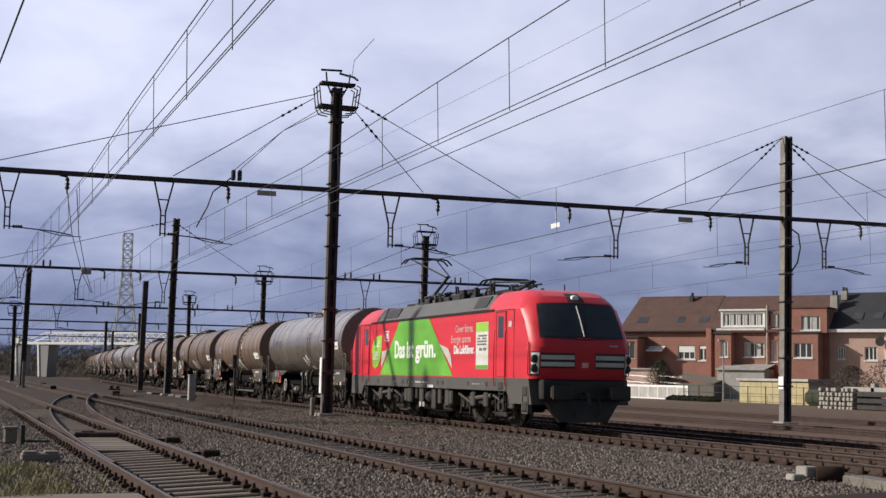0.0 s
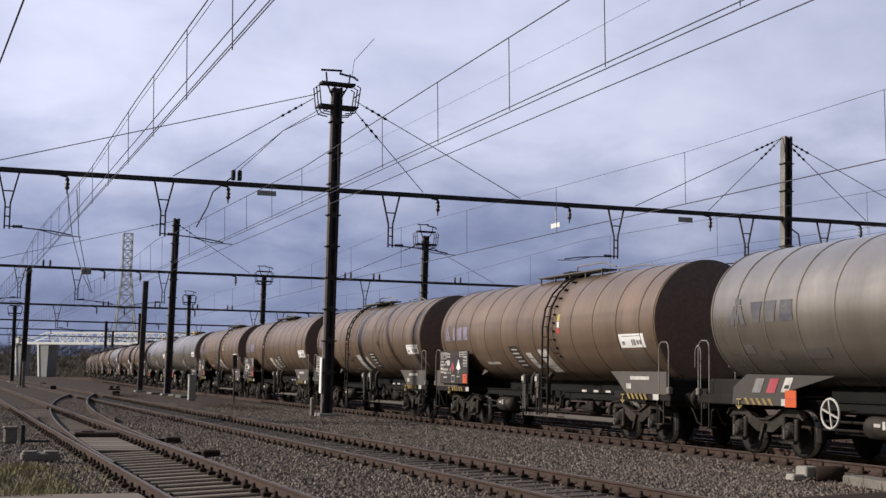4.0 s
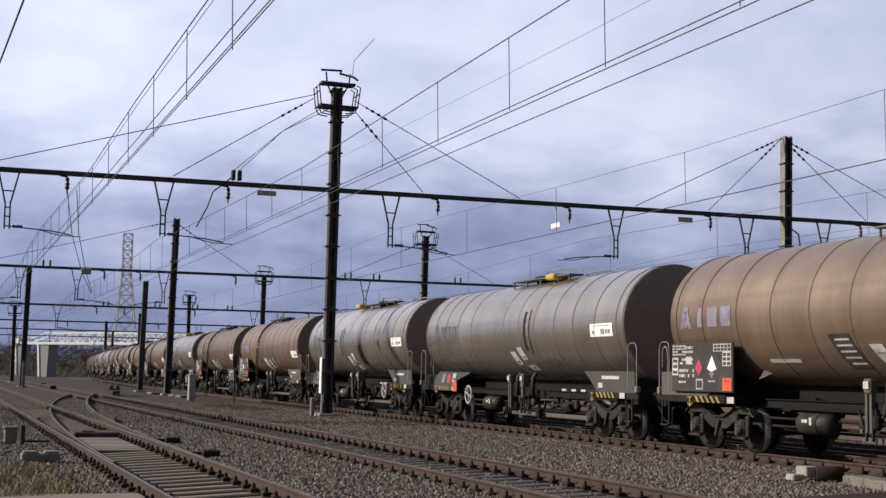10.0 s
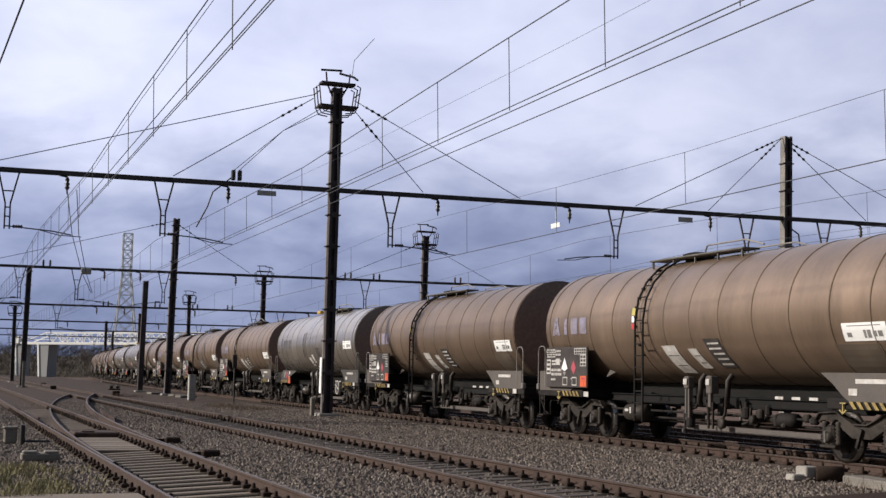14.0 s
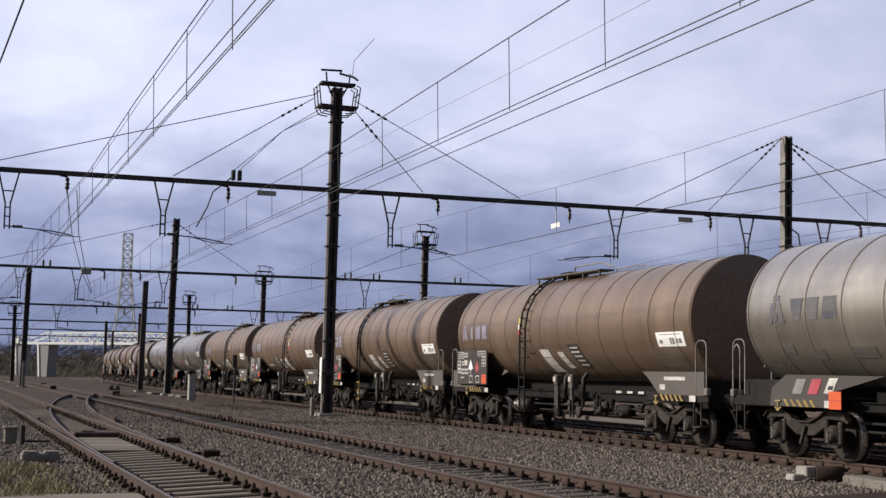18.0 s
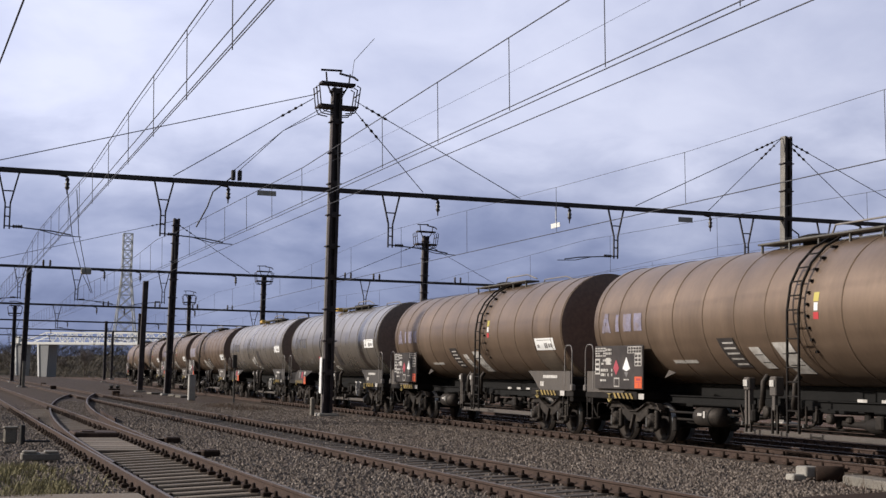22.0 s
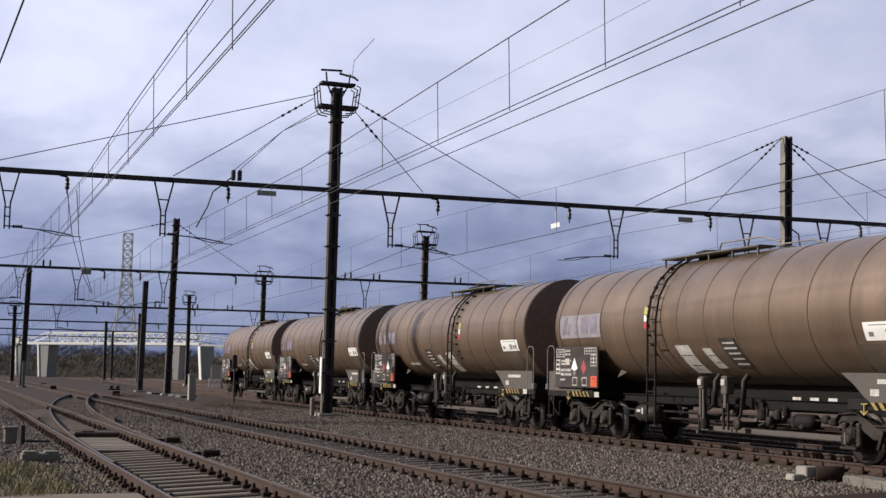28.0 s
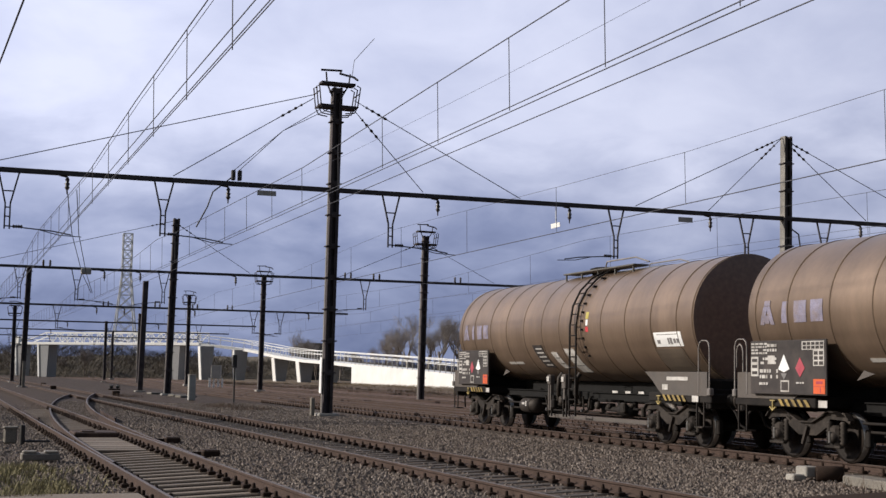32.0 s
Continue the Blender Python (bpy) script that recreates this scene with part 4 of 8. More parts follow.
def patch(y0, y1, z0, z1, lift=0.012, n=5, skew=0.0, taper=0.0):
    """A thin plate that follows the curve of the tank's near side; skew slants its upright edges."""
    s = Shape()
    rows = []
    for l in (lift, lift - 0.008):
        for i in range(n + 1):
            z = z0 + (z1 - z0) * i / n
            k, c = skew * (i / n), taper * (i / n)
            rows.append([(tank_side(z, l), y0 + k + c, z), (tank_side(z, l), y1 + k - c, z)])
    m = n + 1
    vs = [p for r in rows for p in r]
    fs = [(2 * i, 2 * i + 1, 2 * i + 3, 2 * i + 2) for i in range(n)]
    fs += [(2 * (m + i), 2 * (m + i) + 2, 2 * (m + i) + 3, 2 * (m + i) + 1) for i in range(n)]
    fs += [(2 * i, 2 * i + 2, 2 * (m + i) + 2, 2 * (m + i)) for i in range(n)] + [(2 * i + 1, 2 * (m + i) + 1, 2 * (m + i) + 3, 2 * i + 3) for i in range(n)]
    fs += [(0, 2 * m, 2 * m + 1, 1), (2 * n, 2 * n + 1, 2 * (m + n) + 1, 2 * (m + n))]
    return s.add(vs, fs)


def flat_bars(s, x, y0, y1, z0, z1, rows, rng, fill=0.8):
    """Rows of small bars that stand for small print on an upright plate."""
    h = (z1 - z0) / rows
    for i in range(rows):
        y = y1
        z = z1 - (i + 1) * h + h * 0.2
        while y > y0 + 0.03:
            w = rng.uniform(0.04, 0.14)
            if rng.random() < fill:
                s.box(x - 0.006, x, max(y0, y - w), y, z, z + h * 0.6)
            y -= w + 0.03
    return s


def buffer_part(parent, x, y, way):
    b = part("buffer", Shape().lathe_y([(y, 0.13), (y + way * 0.3, 0.13), (y + way * 0.3, 0.09), (y + way * 0.52, 0.09)], 14, x, 1.06), M["under"], parent, "dark steel buffer")
    part("buffer_head", Shape().lathe_y([(y + way * 0.52, 0.06), (y + way * 0.53, 0.23), (y + way * 0.57, 0.23), (y + way * 0.60, 0.05)], 16, x, 1.06), M["bogie"], b, "round buffer plate")


def wheelset(parent, y, r=0.46):
    s = Shape()
    s.lathe_x([(-0.82, 0.06), (-0.82, 0.16), (-0.79, 0.17), (-0.78, r - 0.09), (-0.82, r - 0.07), (-0.82, r), (-0.70, r + 0.005), (-0.68, r + 0.03), (-0.66, r + 0.03), (-0.66, 0.1), (0.66, 0.1), (0.66, r + 0.03), (0.68, r + 0.03), (0.70, r), (0.82, r), (0.82, 0.16), (0.82, 0.06)], 28, 0, 0)
    for k in range(3):
        a_ = k * math.pi * 2 / 3
        for x_ in (-0.805, 0.785):
            s.box(x_, x_ + 0.02, 0.26 * math.cos(a_) - 0.03, 0.26 * math.cos(a_) + 0.03, 0.26 * math.sin(a_) - 0.03, 0.26 * math.sin(a_) + 0.03)
    me_ = s.mesh("wheelset", [M["wheel"], M["bright_steel"]])
    for f in me_.polygons:
        spots = [me_.vertices[i].co for i in f.vertices]
        if all(r - 0.002 < p.yz.length < r + 0.01 for p in spots):
            f.material_index = 1
    return part("wheelset", me_, None, parent, "rust-brown steel wheelset with polished treads", pose(0, y, r))


def bogie_part(parent, y0):
    b = part("bogie", Shape().box(-1.0, 1.0, y0 - 0.18, y0 + 0.18, 0.50, 0.78, 0.04).box(-0.3, 0.3, y0 - 0.3, y0 + 0.3, 0.78, 0.98, 0.03), M["under"], parent, "grimy two-axle bogie")
    for x in (-1.04, 1.04):
        # a gull-winged side frame: high over the axle boxes, bowed down between them
        top = [(-1.34, 0.78), (-1.22, 0.90), (-0.70, 0.93), (-0.46, 0.82), (-0.2, 0.72), (0.2, 0.72), (0.46, 0.82), (0.70, 0.93), (1.22, 0.90), (1.34, 0.78)]
        low = [(1.30, 0.72), (1.18, 0.77), (0.72, 0.79), (0.58, 0.62), (0.28, 0.47), (-0.28, 0.47), (-0.58, 0.62), (-0.72, 0.79), (-1.18, 0.77), (-1.30, 0.72)]
        fr = part("side_frame", Shape().prism_x([(y0 + a_, b_) for a_, b_ in top + low], x - 0.05, x + 0.05), M["bogie"], b, "pressed steel side frame")
        lip = Shape()
        for (a_, b_), (c_, d_) in zip(top, top[1:]):
            lip.bar((x - 0.05, y0 + a_, b_), (x - 0.05, y0 + c_, d_), 0.12, 0.025)
        part("flange", lip, M["bogie"], fr)
        for k in (-0.9, 0.9):
            s = Shape().box(x - 0.13, x + 0.09, y0 + k - 0.13, y0 + k + 0.13, 0.27, 0.68, 0.05)
            s.lathe_x([(x - 0.19, 0.06), (x - 0.18, 0.10), (x - 0.1, 0.12)], 12, y0 + k, 0.46)
            s.box(x - 0.15, x - 0.05, y0 + k - 0.24, y0 + k + 0.24, 0.27, 0.32, 0.01)
            ab = part("axle_box", s, M["bogie"], b, "grimy axle box")
            # bright strip imitates the glint down the rounded axle box
            part("axle_cover", Shape().box(x - 0.21, x - 0.185, y0 + k - 0.025, y0 + k + 0.025, 0.36, 0.58, 0.01), M["bright_steel"], ab, "bright strip painted as a glint on the box")
            for kk in (-0.21, 0.21):
                part("coil_spring", Shape().lathe_z([(0.33 + j * 0.035, 0.082 if j % 2 else 0.055) for j in range(13)], 8, x - 0.03, y0 + k + kk), M["bogie"], b, "coil spring")
        part("brake_lever", Shape().bar((x * 1.08, y0 - 0.05, 0.64), (x * 1.08, y0 + 0.1, 0.30), 0.06), M["bogie"], b)
        for k in (-1.42, -0.42, 0.42, 1.42):
            part("brake_block", Shape().box(x * 0.72 - 0.06, x * 0.72 + 0.06, y0 + k - 0.07, y0 + k + 0.07, 0.3, 0.62, 0.02), M["under"], b)
    for k in (-0.9, 0.9):
        wheelset(b, y0 + k)
    return b


def ladder_part(parent, y, z0=0.5):
    s = Shape()
    zs = [z0, 1.2, 1.9, 2.3, 2.8, 3.3, 3.7, 4.02, 4.22]
    for k in (-0.19, 0.19):
        s.tube([(tank_side(max(z, Z_TANK), 0.11), y + k, z) for z in zs], 0.026, 6)
    z = z0 + 0.15
    while z < 4.1:
        x = tank_side(max(z, Z_TANK), 0.11)
        s.tube([(x, y - 0.19, z), (x, y + 0.19, z)], 0.016, 5)
        z += 0.27
    part("ladder", s, M["under"], parent, "black steel ladder bent round the tank")


def slanted(x, y0, y1, z0, z1, k):
    """A thin upright plate with slanted ends, for painted stripes."""
    return Shape().prism_x([(y0, z0), (y1, z0), (y1 + k, z1), (y0 + k, z1)], x - 0.008, x)


def valve_gear(w, rng, y0, y1):
    """Outlet valves, levers and pipes packed between the tank and the lower beam."""
    n = 13
    for i in range(n):
        y = y0 + (y1 - y0) * (i + rng.uniform(0.1, 0.9)) / n
        z, x = rng.uniform(0.50, 0.92), rng.uniform(-1.30, -0.95)
        k = i % 4
        if k == 0:
            s = Shape().lathe_x([(x - 0.10, 0.05), (x - 0.09, rng.uniform(0.08, 0.13)), (x, 0.10), (x + 0.02, 0.06), (-0.6, 0.06)], 12, y, z)
            part("outlet_valve", s, M["bogie"], w, "grimy outlet valve")
        elif k == 1:
            s = Shape().tube([(x, y, z + 0.3), (x, y + 0.02, z + 0.1), (x, y + 0.1, z), (x, y + 0.32, z - 0.05)], 0.03, 6)
            part("pipe", s, M["bogie"], w, "bent air pipe")
        elif k == 2:
            part("gear_housing", Shape().box(x - 0.08, x + 0.08, y - 0.10, y + 0.10, z - 0.14, z + 0.12, 0.04).lathe_z([(z + 0.1, 0.05), (z + 0.22, 0.05)], 8, x, y), M["under"], w, "dark valve housing")
        else:
            lv = part("lever", Shape().bar((x, y, z - 0.2), (x - 0.04, y + rng.uniform(-0.12, 0.12), z + 0.16), 0.035), M["bogie"], w, "brake lever")
            part("lever_tip", Shape().box(x - 0.08, x - 0.02, y - 0.03, y + 0.03, z - 0.25, z - 0.17, 0.01), M["bright_steel"], lv, "worn pale tip")


def tank_wagon(label, kind, ladder, at):
    """A four-axle tank wagon; local y runs from its front (minus) to its rear, x = -1.43 is the tank's near side."""
    silver = kind in "ST"
    w = thing("tank_wagon", label, "tank wagon", at, "tank wagons of the train")
    tank_m, head_m, seam_m = (M["silver_tank"], M["silver_head"], M["seam_grey"]) if silver else (M["brown_tank"], M["brown_head"], M["seam"])
    rng = random.Random(11 + ord(kind))
    part("tank", Shape().lathe_y([(-BARREL, R_TANK), (-2.4, R_TANK + 0.004), (0, R_TANK + 0.006), (2.4, R_TANK + 0.004), (BARREL, R_TANK)], 56, 0, Z_TANK), tank_m, w,
         "tank barrel in %s sheet cladding" % ("dull silver" if silver else "grimy bronze-brown"))
    dish = [(0.0, 0.992), (0.015, 0.965), (0.03, 0.90), (0.05, 0.75), (0.068, 0.50), (0.08, 0.25), (0.085, 0.01)]
    for way in (-1, 1):
        s = Shape().lathe_y([(way * (BARREL + 0.001 + a_), R_TANK * b_) for a_, b_ in dish], 48, 0, Z_TANK)
        part("tank_head", s, head_m, w, "grimy domed tank end, its shade partly in the colour")
    ring = Shape().lathe_y([(-0.017, R_TANK), (-0.013, R_TANK + 0.014), (0.013, R_TANK + 0.014), (0.017, R_TANK)], 56, 0, Z_TANK)
    # an open ring: leave the end caps out
    ring.f, ring.s = ring.f[:-2], ring.s[:-2]
    ring = ring.mesh("cladding_seam", seam_m)
    seams = (-7.3, -6.95, -5.75, -4.46, -3.26, -1.9, -0.77, 0.38, 3.03, 4.23, 5.35, 6.36, 7.3) if silver else (-7.3, -6.6, -5.4, -4.1, -2.8, -1.5, -0.3, 0.85, 2.1, 3.4, 4.65, 6.0, 7.1)
    for y in seams:
        part("cladding_seam", ring, None, w, at=pose(0, y, 0))
    # top walkway and manhole
    y_w = {"S": -1.1, "T": -0.4, "A": 0.9, "B": -0.9}[kind]
    s = Shape()
    for k in (-0.42, 0.42):
        s.box(k - 0.22, k + 0.22, y_w - 2.1, y_w + 2.1, 4.27, 4.31, 0.01)
    for y in np.linspace(y_w - 2.0, y_w + 2.0, 5):
        s.box(-0.6, -0.56, y - 0.02, y + 0.02, 4.0, 4.3)
        s.box(0.56, 0.6, y - 0.02, y + 0.02, 4.0, 4.3)
    wk = part("walkway", s, M["walkway"], w, "grey grating walkway on the tank's crown")
    rail = Shape()
    for k in (-0.62, 0.62):
        rail.tube([(k, y_w - 2.9, 4.3), (k, y_w - 2.2, 4.46), (k, y_w - 0.6, 4.46), (k, y_w - 0.5, 4.3)], 0.02, 6)
    part("railing", rail, M["handrail"], wk, "folded walkway railing")
    part("manhole", Shape().lathe_z([(4.1, 0.34), (4.34, 0.34), (4.35, 0.40), (4.39, 0.40), (4.43, 0.25)], 20, 0, y_w + 0.8), M["under"], w, "round manhole lid")
    if silver:
        vy_ = 1.65 if kind == "S" else -1.35
        part("valve_cover", Shape().box(-0.75, -0.25, vy_ - 0.28, vy_ + 0.28, 4.20, 4.36, 0.04), M["yellow"], w, "orange-yellow valve box on the crown")
        sy = 1.55 if kind == "S" else -1.35
        part("side_recess", patch(sy, sy + 0.20, 2.2, 3.28, 0.014), M["under"], w, "dark upright slot in the cladding")
        part("recess_cover", patch(sy - 0.22, sy - 0.02, 2.12, 3.34, 0.03), M["silver_tank"], w, "raised cladding strip")
        # maker's mark and faded block mark, drawn as plain shapes
        for y0, y1, z0, z1, k in ((6.46, 6.62, 2.58, 2.98, -0.16), (6.02, 6.18, 2.58, 2.98, 0.16), (6.26, 6.40, 2.62, 2.80, 0.0), (6.22, 6.42, 3.0, 3.12, 0.0)):
            part("emblem", patch(y0, y1, z0, z1, 0.010, 4, skew=k), M["logo_dark"], w, "slate-grey painted emblem")
        for y0, y1, k in ((5.42, 5.84, -0.10), (4.92, 5.32, -0.06), (4.36, 4.82, 0.03)):
            part("painted_mark", patch(y0 - k if k < 0 else y0, y1 + k if k < 0 else y1, 2.62, 3.03, 0.010, 3, taper=k), M["logo_dark"], w, "slate-grey painted block")
        for y0, y1, z0 in ((5.95, 6.30, 2.0), (5.05, 5.45, 1.88)):
            part("dark_patch", patch(y0, y1, z0, z0 + 0.18, 0.010), M["saddle"], w, "worn dark patch")
        part("dark_patch", patch(3.5, 4.2, 1.9, 2.1, 0.012), M["saddle"], w, "worn dark patch")
    else:
        for y0, y1, z0, z1, k in ((6.80, 6.94, 2.56, 2.92, -0.14), (6.44, 6.58, 2.56, 2.92, 0.14), (6.62, 6.76, 2.58, 2.74, 0.0), (6.58, 6.78, 2.93, 3.03, 0.0)):
            part("emblem", patch(y0, y1, z0, z1, 0.010, 4, skew=k), M["faded_blue"], w, "faded blue-grey painted emblem")
        for y0, y1, k in ((6.02, 6.20, -0.04), (5.38, 5.78, 0.0), (4.86, 5.24, 0.0)):
            part("painted_mark", patch(y0, y1, 2.58, 2.99, 0.010, 3, skew=k), M["faded_blue"], w, "faded blue-grey painted block")
        ladder_part(w, ladder)
        for z in np.arange(2.0, 4.0, 0.22):
            part("ladder_bracket", Shape().box(tank_side(z, 0.06), tank_side(z, -0.02), ladder + (0.30 if ladder > 0 else -0.36), ladder + (0.36 if ladder > 0 else -0.30), z, z + 0.05), M["under"], w)
        a_, b_ = (ladder - 0.66, ladder - 0.50) if ladder < 0 else (ladder + 0.42, ladder + 0.58)
        part("warning_mark", patch(a_, b_, 2.95, 3.12, 0.008), M["bright_yellow"], w, "yellow warning sticker")
        part("warning_mark", patch(a_ + 0.02, b_ - 0.02, 2.78, 2.93, 0.008), M["plain_white"], w, "white warning sticker")
        part("warning_mark", patch(a_, b_, 2.62, 2.75, 0.008), M["red_mark"], w, "red warning sticker")
    # plates on the near side
    lz = 0.06 if silver else -0.23
    ly = -0.22 if kind == "A" else 0.0
    lab = part("label", patch(-6.75 + ly, -5.5 + ly, 2.43 + lz, 2.75 + lz, 0.010), M["plain_white"], w, "white inspection label")
    s = Shape()
    for y0, y1, z0, z1 in ((-6.3, -6.2, 2.48, 2.62), (-6.17, -6.1, 2.48, 2.62), (-6.62, -6.5, 2.5, 2.6), (-6.46, -6.36, 2.5, 2.6), (-5.75, -5.62, 2.5, 2.58), (-6.6, -5.65, 2.69, 2.705)):
        v = patch(y0 + ly, y1 + ly, z0 + lz, z1 + lz, 0.014, 2)
        s.add(v.v, v.f)
    part("print", s, M["grey_print"], lab, "grey print bars", kind="stuff")
    if not silver:
        part("label_shade", patch(-6.75, -5.45, 1.66, 2.15, 0.010, skew=0.1), M["shade_paint"], w, "grey painted field")
        if kind == "B":
            part("notice", patch(2.85, 3.9, 1.83, 1.90, 0.012, 2), M["old_white"], w, "white notice strip")
        for y, wd, z0, z1, mm, ll in zip({"A": (0.7, -0.3, -1.2), "B": (-0.8, 0.22, 1.2)}[kind], (0.6, 0.36, 0.62), (1.62, 1.72, 1.74), (2.22, 2.14, 2.34), ("old_white", "old_white", "panel"), ("white data plate", "white data plate", "dark data board")):
            p_ = part("data_plate", patch(y - wd / 2 - 0.1, y + wd / 2 - 0.1, z0, z1, 0.02, skew=0.22), M[mm], w, ll)
            s = Shape()
            for i in range(5) if mm == "panel" else (1, 3):
                f = 0.08 + 0.18 * i
                z = z0 + (z1 - z0) * f
                v = patch(y - wd * 0.40 - 0.1 + 0.22 * f, y + wd * rng.uniform(0.25, 0.42) - 0.1 + 0.22 * f, z, z + (0.035 if mm == "panel" else 0.014), 0.024, 2)
                s.add(v.v, v.f)
            part("print", s, M["old_white"] if mm == "panel" else M["black"], p_, "print bars", kind="stuff")
    else:
        py = -0.85 if kind == "T" else 0.0
        for y, wd, z0, z1 in ((0.62 + py, 0.36, 1.82, 2.18), (0.05 + py, 0.34, 1.95, 2.30), (-0.15 + py, 0.5, 1.66, 1.80)):
            p_ = part("data_plate", patch(y - wd / 2, y + wd / 2, z0, z1, 0.02, skew=0.14), M["old_white"], w, "white data plate")
            s = Shape()
            v = patch(y - 0.06, y + 0.08, z0 + 0.05, z0 + 0.10, 0.024, 2)
            s.add(v.v, v.f)
            part("print", s, M["black"], p_, "print bars", kind="stuff")
        if kind == "S":
            part("dark_field", patch(-1.5, -0.8, 1.85, 2.6, 0.013, skew=0.2), M["panel"], w, "faded dark painted field")
    # ends: saddle plates, platforms, headstocks
    for way in (-1, 1):
        if way > 0 and silver:
            o = [(6.6, 1.0), (6.55, 1.34), (6.05, 1.60), (3.1, 1.58), (4.5, 1.30), (4.55, 1.0)]
        else:
            o = [(way * 7.85, 1.13), (way * 7.85, 1.64), (way * 5.05, 1.64), (way * 5.4, 1.45), (way * 5.75, 1.20), (way * 5.9, 1.13)]
        for x in (-1.38, 1.34):
            part("saddle_plate", Shape().prism_x(o, x, x + 0.04), M["dark_saddle" if silver else "saddle"], w, "grey bolted saddle plate")
        part("cradle", Shape().box(-1.3, 1.3, min(way * 5.6, way * 7.7), max(way * 5.6, way * 7.7), 1.02, 1.5, 0.05), M["under"], w)
        part("end_platform", Shape().box(-1.36, 1.36, min(way * 5.2, way * 7.98), max(way * 5.2, way * 7.98), 0.98, 1.18, 0.02), M["under"], w, "dark end frame")
        part("headstock", Shape().box(-1.33, 1.33, min(way * 7.7, way * 7.9), max(way * 7.7, way * 7.9), 0.86, 1.28, 0.02), M["under"], w, "dark headstock beam")
        # jacking mark and hazard stripes below the saddle
        ym = (6.55 if way > 0 else -5.75) if not silver else (6.3 if way > 0 else -5.6)
        part("jacking_mark", Shape().bar((-1.395, ym, 0.90), (-1.395, ym, 1.10), 0.035, 0.02).bar((-1.395, ym - 0.10, 0.98), (-1.395, ym, 0.91), 0.035, 0.02).bar((-1.395, ym + 0.10, 0.98), (-1.395, ym, 0.91), 0.035, 0.02).bar((-1.395, ym - 0.09, 1.10), (-1.395, ym + 0.09, 1.10), 0.035, 0.02), M["pale_yellow"], w, "yellow jacking mark")
        for i in range(5):
            y = ym - 0.38 - i * 0.21
            part("hazard_stripe", slanted(-1.385, y, y + 0.10, 1.0, 1.13, 0.12), M["old_yellow"], w, "grimy yellow hazard stripe")
        part("number_strip", Shape().box(-1.392, -1.382, ym - 1.75, ym - 1.48, 1.0, 1.13), M["old_white"], w, "worn white strip")
        for x in (-0.875, 0.875):
            buffer_part(w, x, way * 7.9, way)
        part("coupling", Shape().tube([(0, way * 7.9, 1.0), (0, way * 8.2, 0.95), (0, way * 8.44, 0.85)], 0.05, 6), M["under"], w, "screw coupling")
        bogie_part(w, way * 5.86)
        for x, y0, y1, z1 in ((-1.38, 7.5, 7.95, 2.30), (-0.6, 7.75, 8.0, 2.24)):
            y0, y1 = sorted((way * y0, way * y1))
            part("handrail", Shape().tube([(x, y0, 1.2), (x, y0, z1 - 0.16), (x, y0 + 0.04, z1 - 0.05), (x, y0 + 0.12, z1), (x, y1 - 0.12, z1), (x, y1 - 0.04, z1 - 0.05), (x, y1, z1 - 0.16), (x, y1, 1.2 if x < -1 else 1.75)], 0.016, 6), M["handrail"], w, "grey bent-tube handrail")
        part("rail_foot", Shape().box(-1.42, -1.30, way * 7.95 - 0.06, way * 7.95 + 0.06, 1.14, 1.30, 0.02), M["handrail"], w, "pale rail bracket")
        for k in (-0.9, -0.3):
            part("air_hose", Shape().tube([(k, way * 7.95, 0.95), (k, way * 8.2, 0.80), (k + 0.05, way * 8.3, 0.55), (k + 0.1, way * 8.42, 0.48)], 0.028, 6), M["under"], w, "black air hose")
        part("step", Shape().box(-1.46, -1.2, way * 7.62 - 0.17, way * 7.62 + 0.17, 0.46, 0.49).bar((-1.4, way * 7.62 - 0.15, 0.47), (-1.4, way * 7.62 - 0.15, 1.0), 0.03).bar((-1.4, way * 7.62 + 0.15, 0.47), (-1.4, way * 7.62 + 0.15, 1.0), 0.03), M["bogie"], w, "hanging step")
    part("notice", Shape().box(-1.390, -1.380, -7.05, -6.1, 1.45, 1.53), M["old_white"], w, "white notice strip")
    part("notice", Shape().box(-1.390, -1.380, -6.15, -5.90, 1.24, 1.36), M["old_white"], w, "small white notice")
    # rear data panel with hazard marks
    if not silver:
        pn = part("data_panel", Shape().box(-1.47, -1.43, 4.7, 7.22, 1.22, 2.25, 0.01), M["panel"], w, "dark panel covered in white print")
        s, x = Shape(), -1.472
        flat_bars(s, x, 6.62, 7.18, 1.98, 2.22, 4, rng, 0.95)
        s.box(x - 0.005, x, 6.93, 7.19, 1.56, 1.94)
        s.box(x - 0.005, x, 6.36, 6.60, 1.80, 1.96)
        flat_bars(s, x, 6.25, 6.85, 1.78, 1.94, 2, rng, 0.85)
        flat_bars(s, x, 6.25, 6.88, 1.50, 1.72, 2, rng, 0.85)
        flat_bars(s, x, 6.6, 6.9, 1.38, 1.46, 1, rng, 1.0)
        flat_bars(s, x, 6.3, 6.62, 2.02, 2.20, 2, rng, 1.0)
        flat_bars(s, x, 5.35, 5.65, 1.42, 1.47, 1, rng, 0.9)
        part("print", s, M["old_white"], pn, "white print bars", kind="stuff")
        gr = part("print_grid", Shape().box(x - 0.006, x, 4.76, 5.46, 2.06, 2.22).box(x - 0.006, x, 4.76, 5.10, 1.76, 2.06), M["old_white"], pn, "white framed grid")
        s = Shape()
        for i in range(5):
            for j in range(2):
                s.box(x - 0.010, x - 0.005, 4.78 + 0.135 * i, 4.88 + 0.135 * i, 2.075 + 0.072 * j, 2.128 + 0.072 * j)
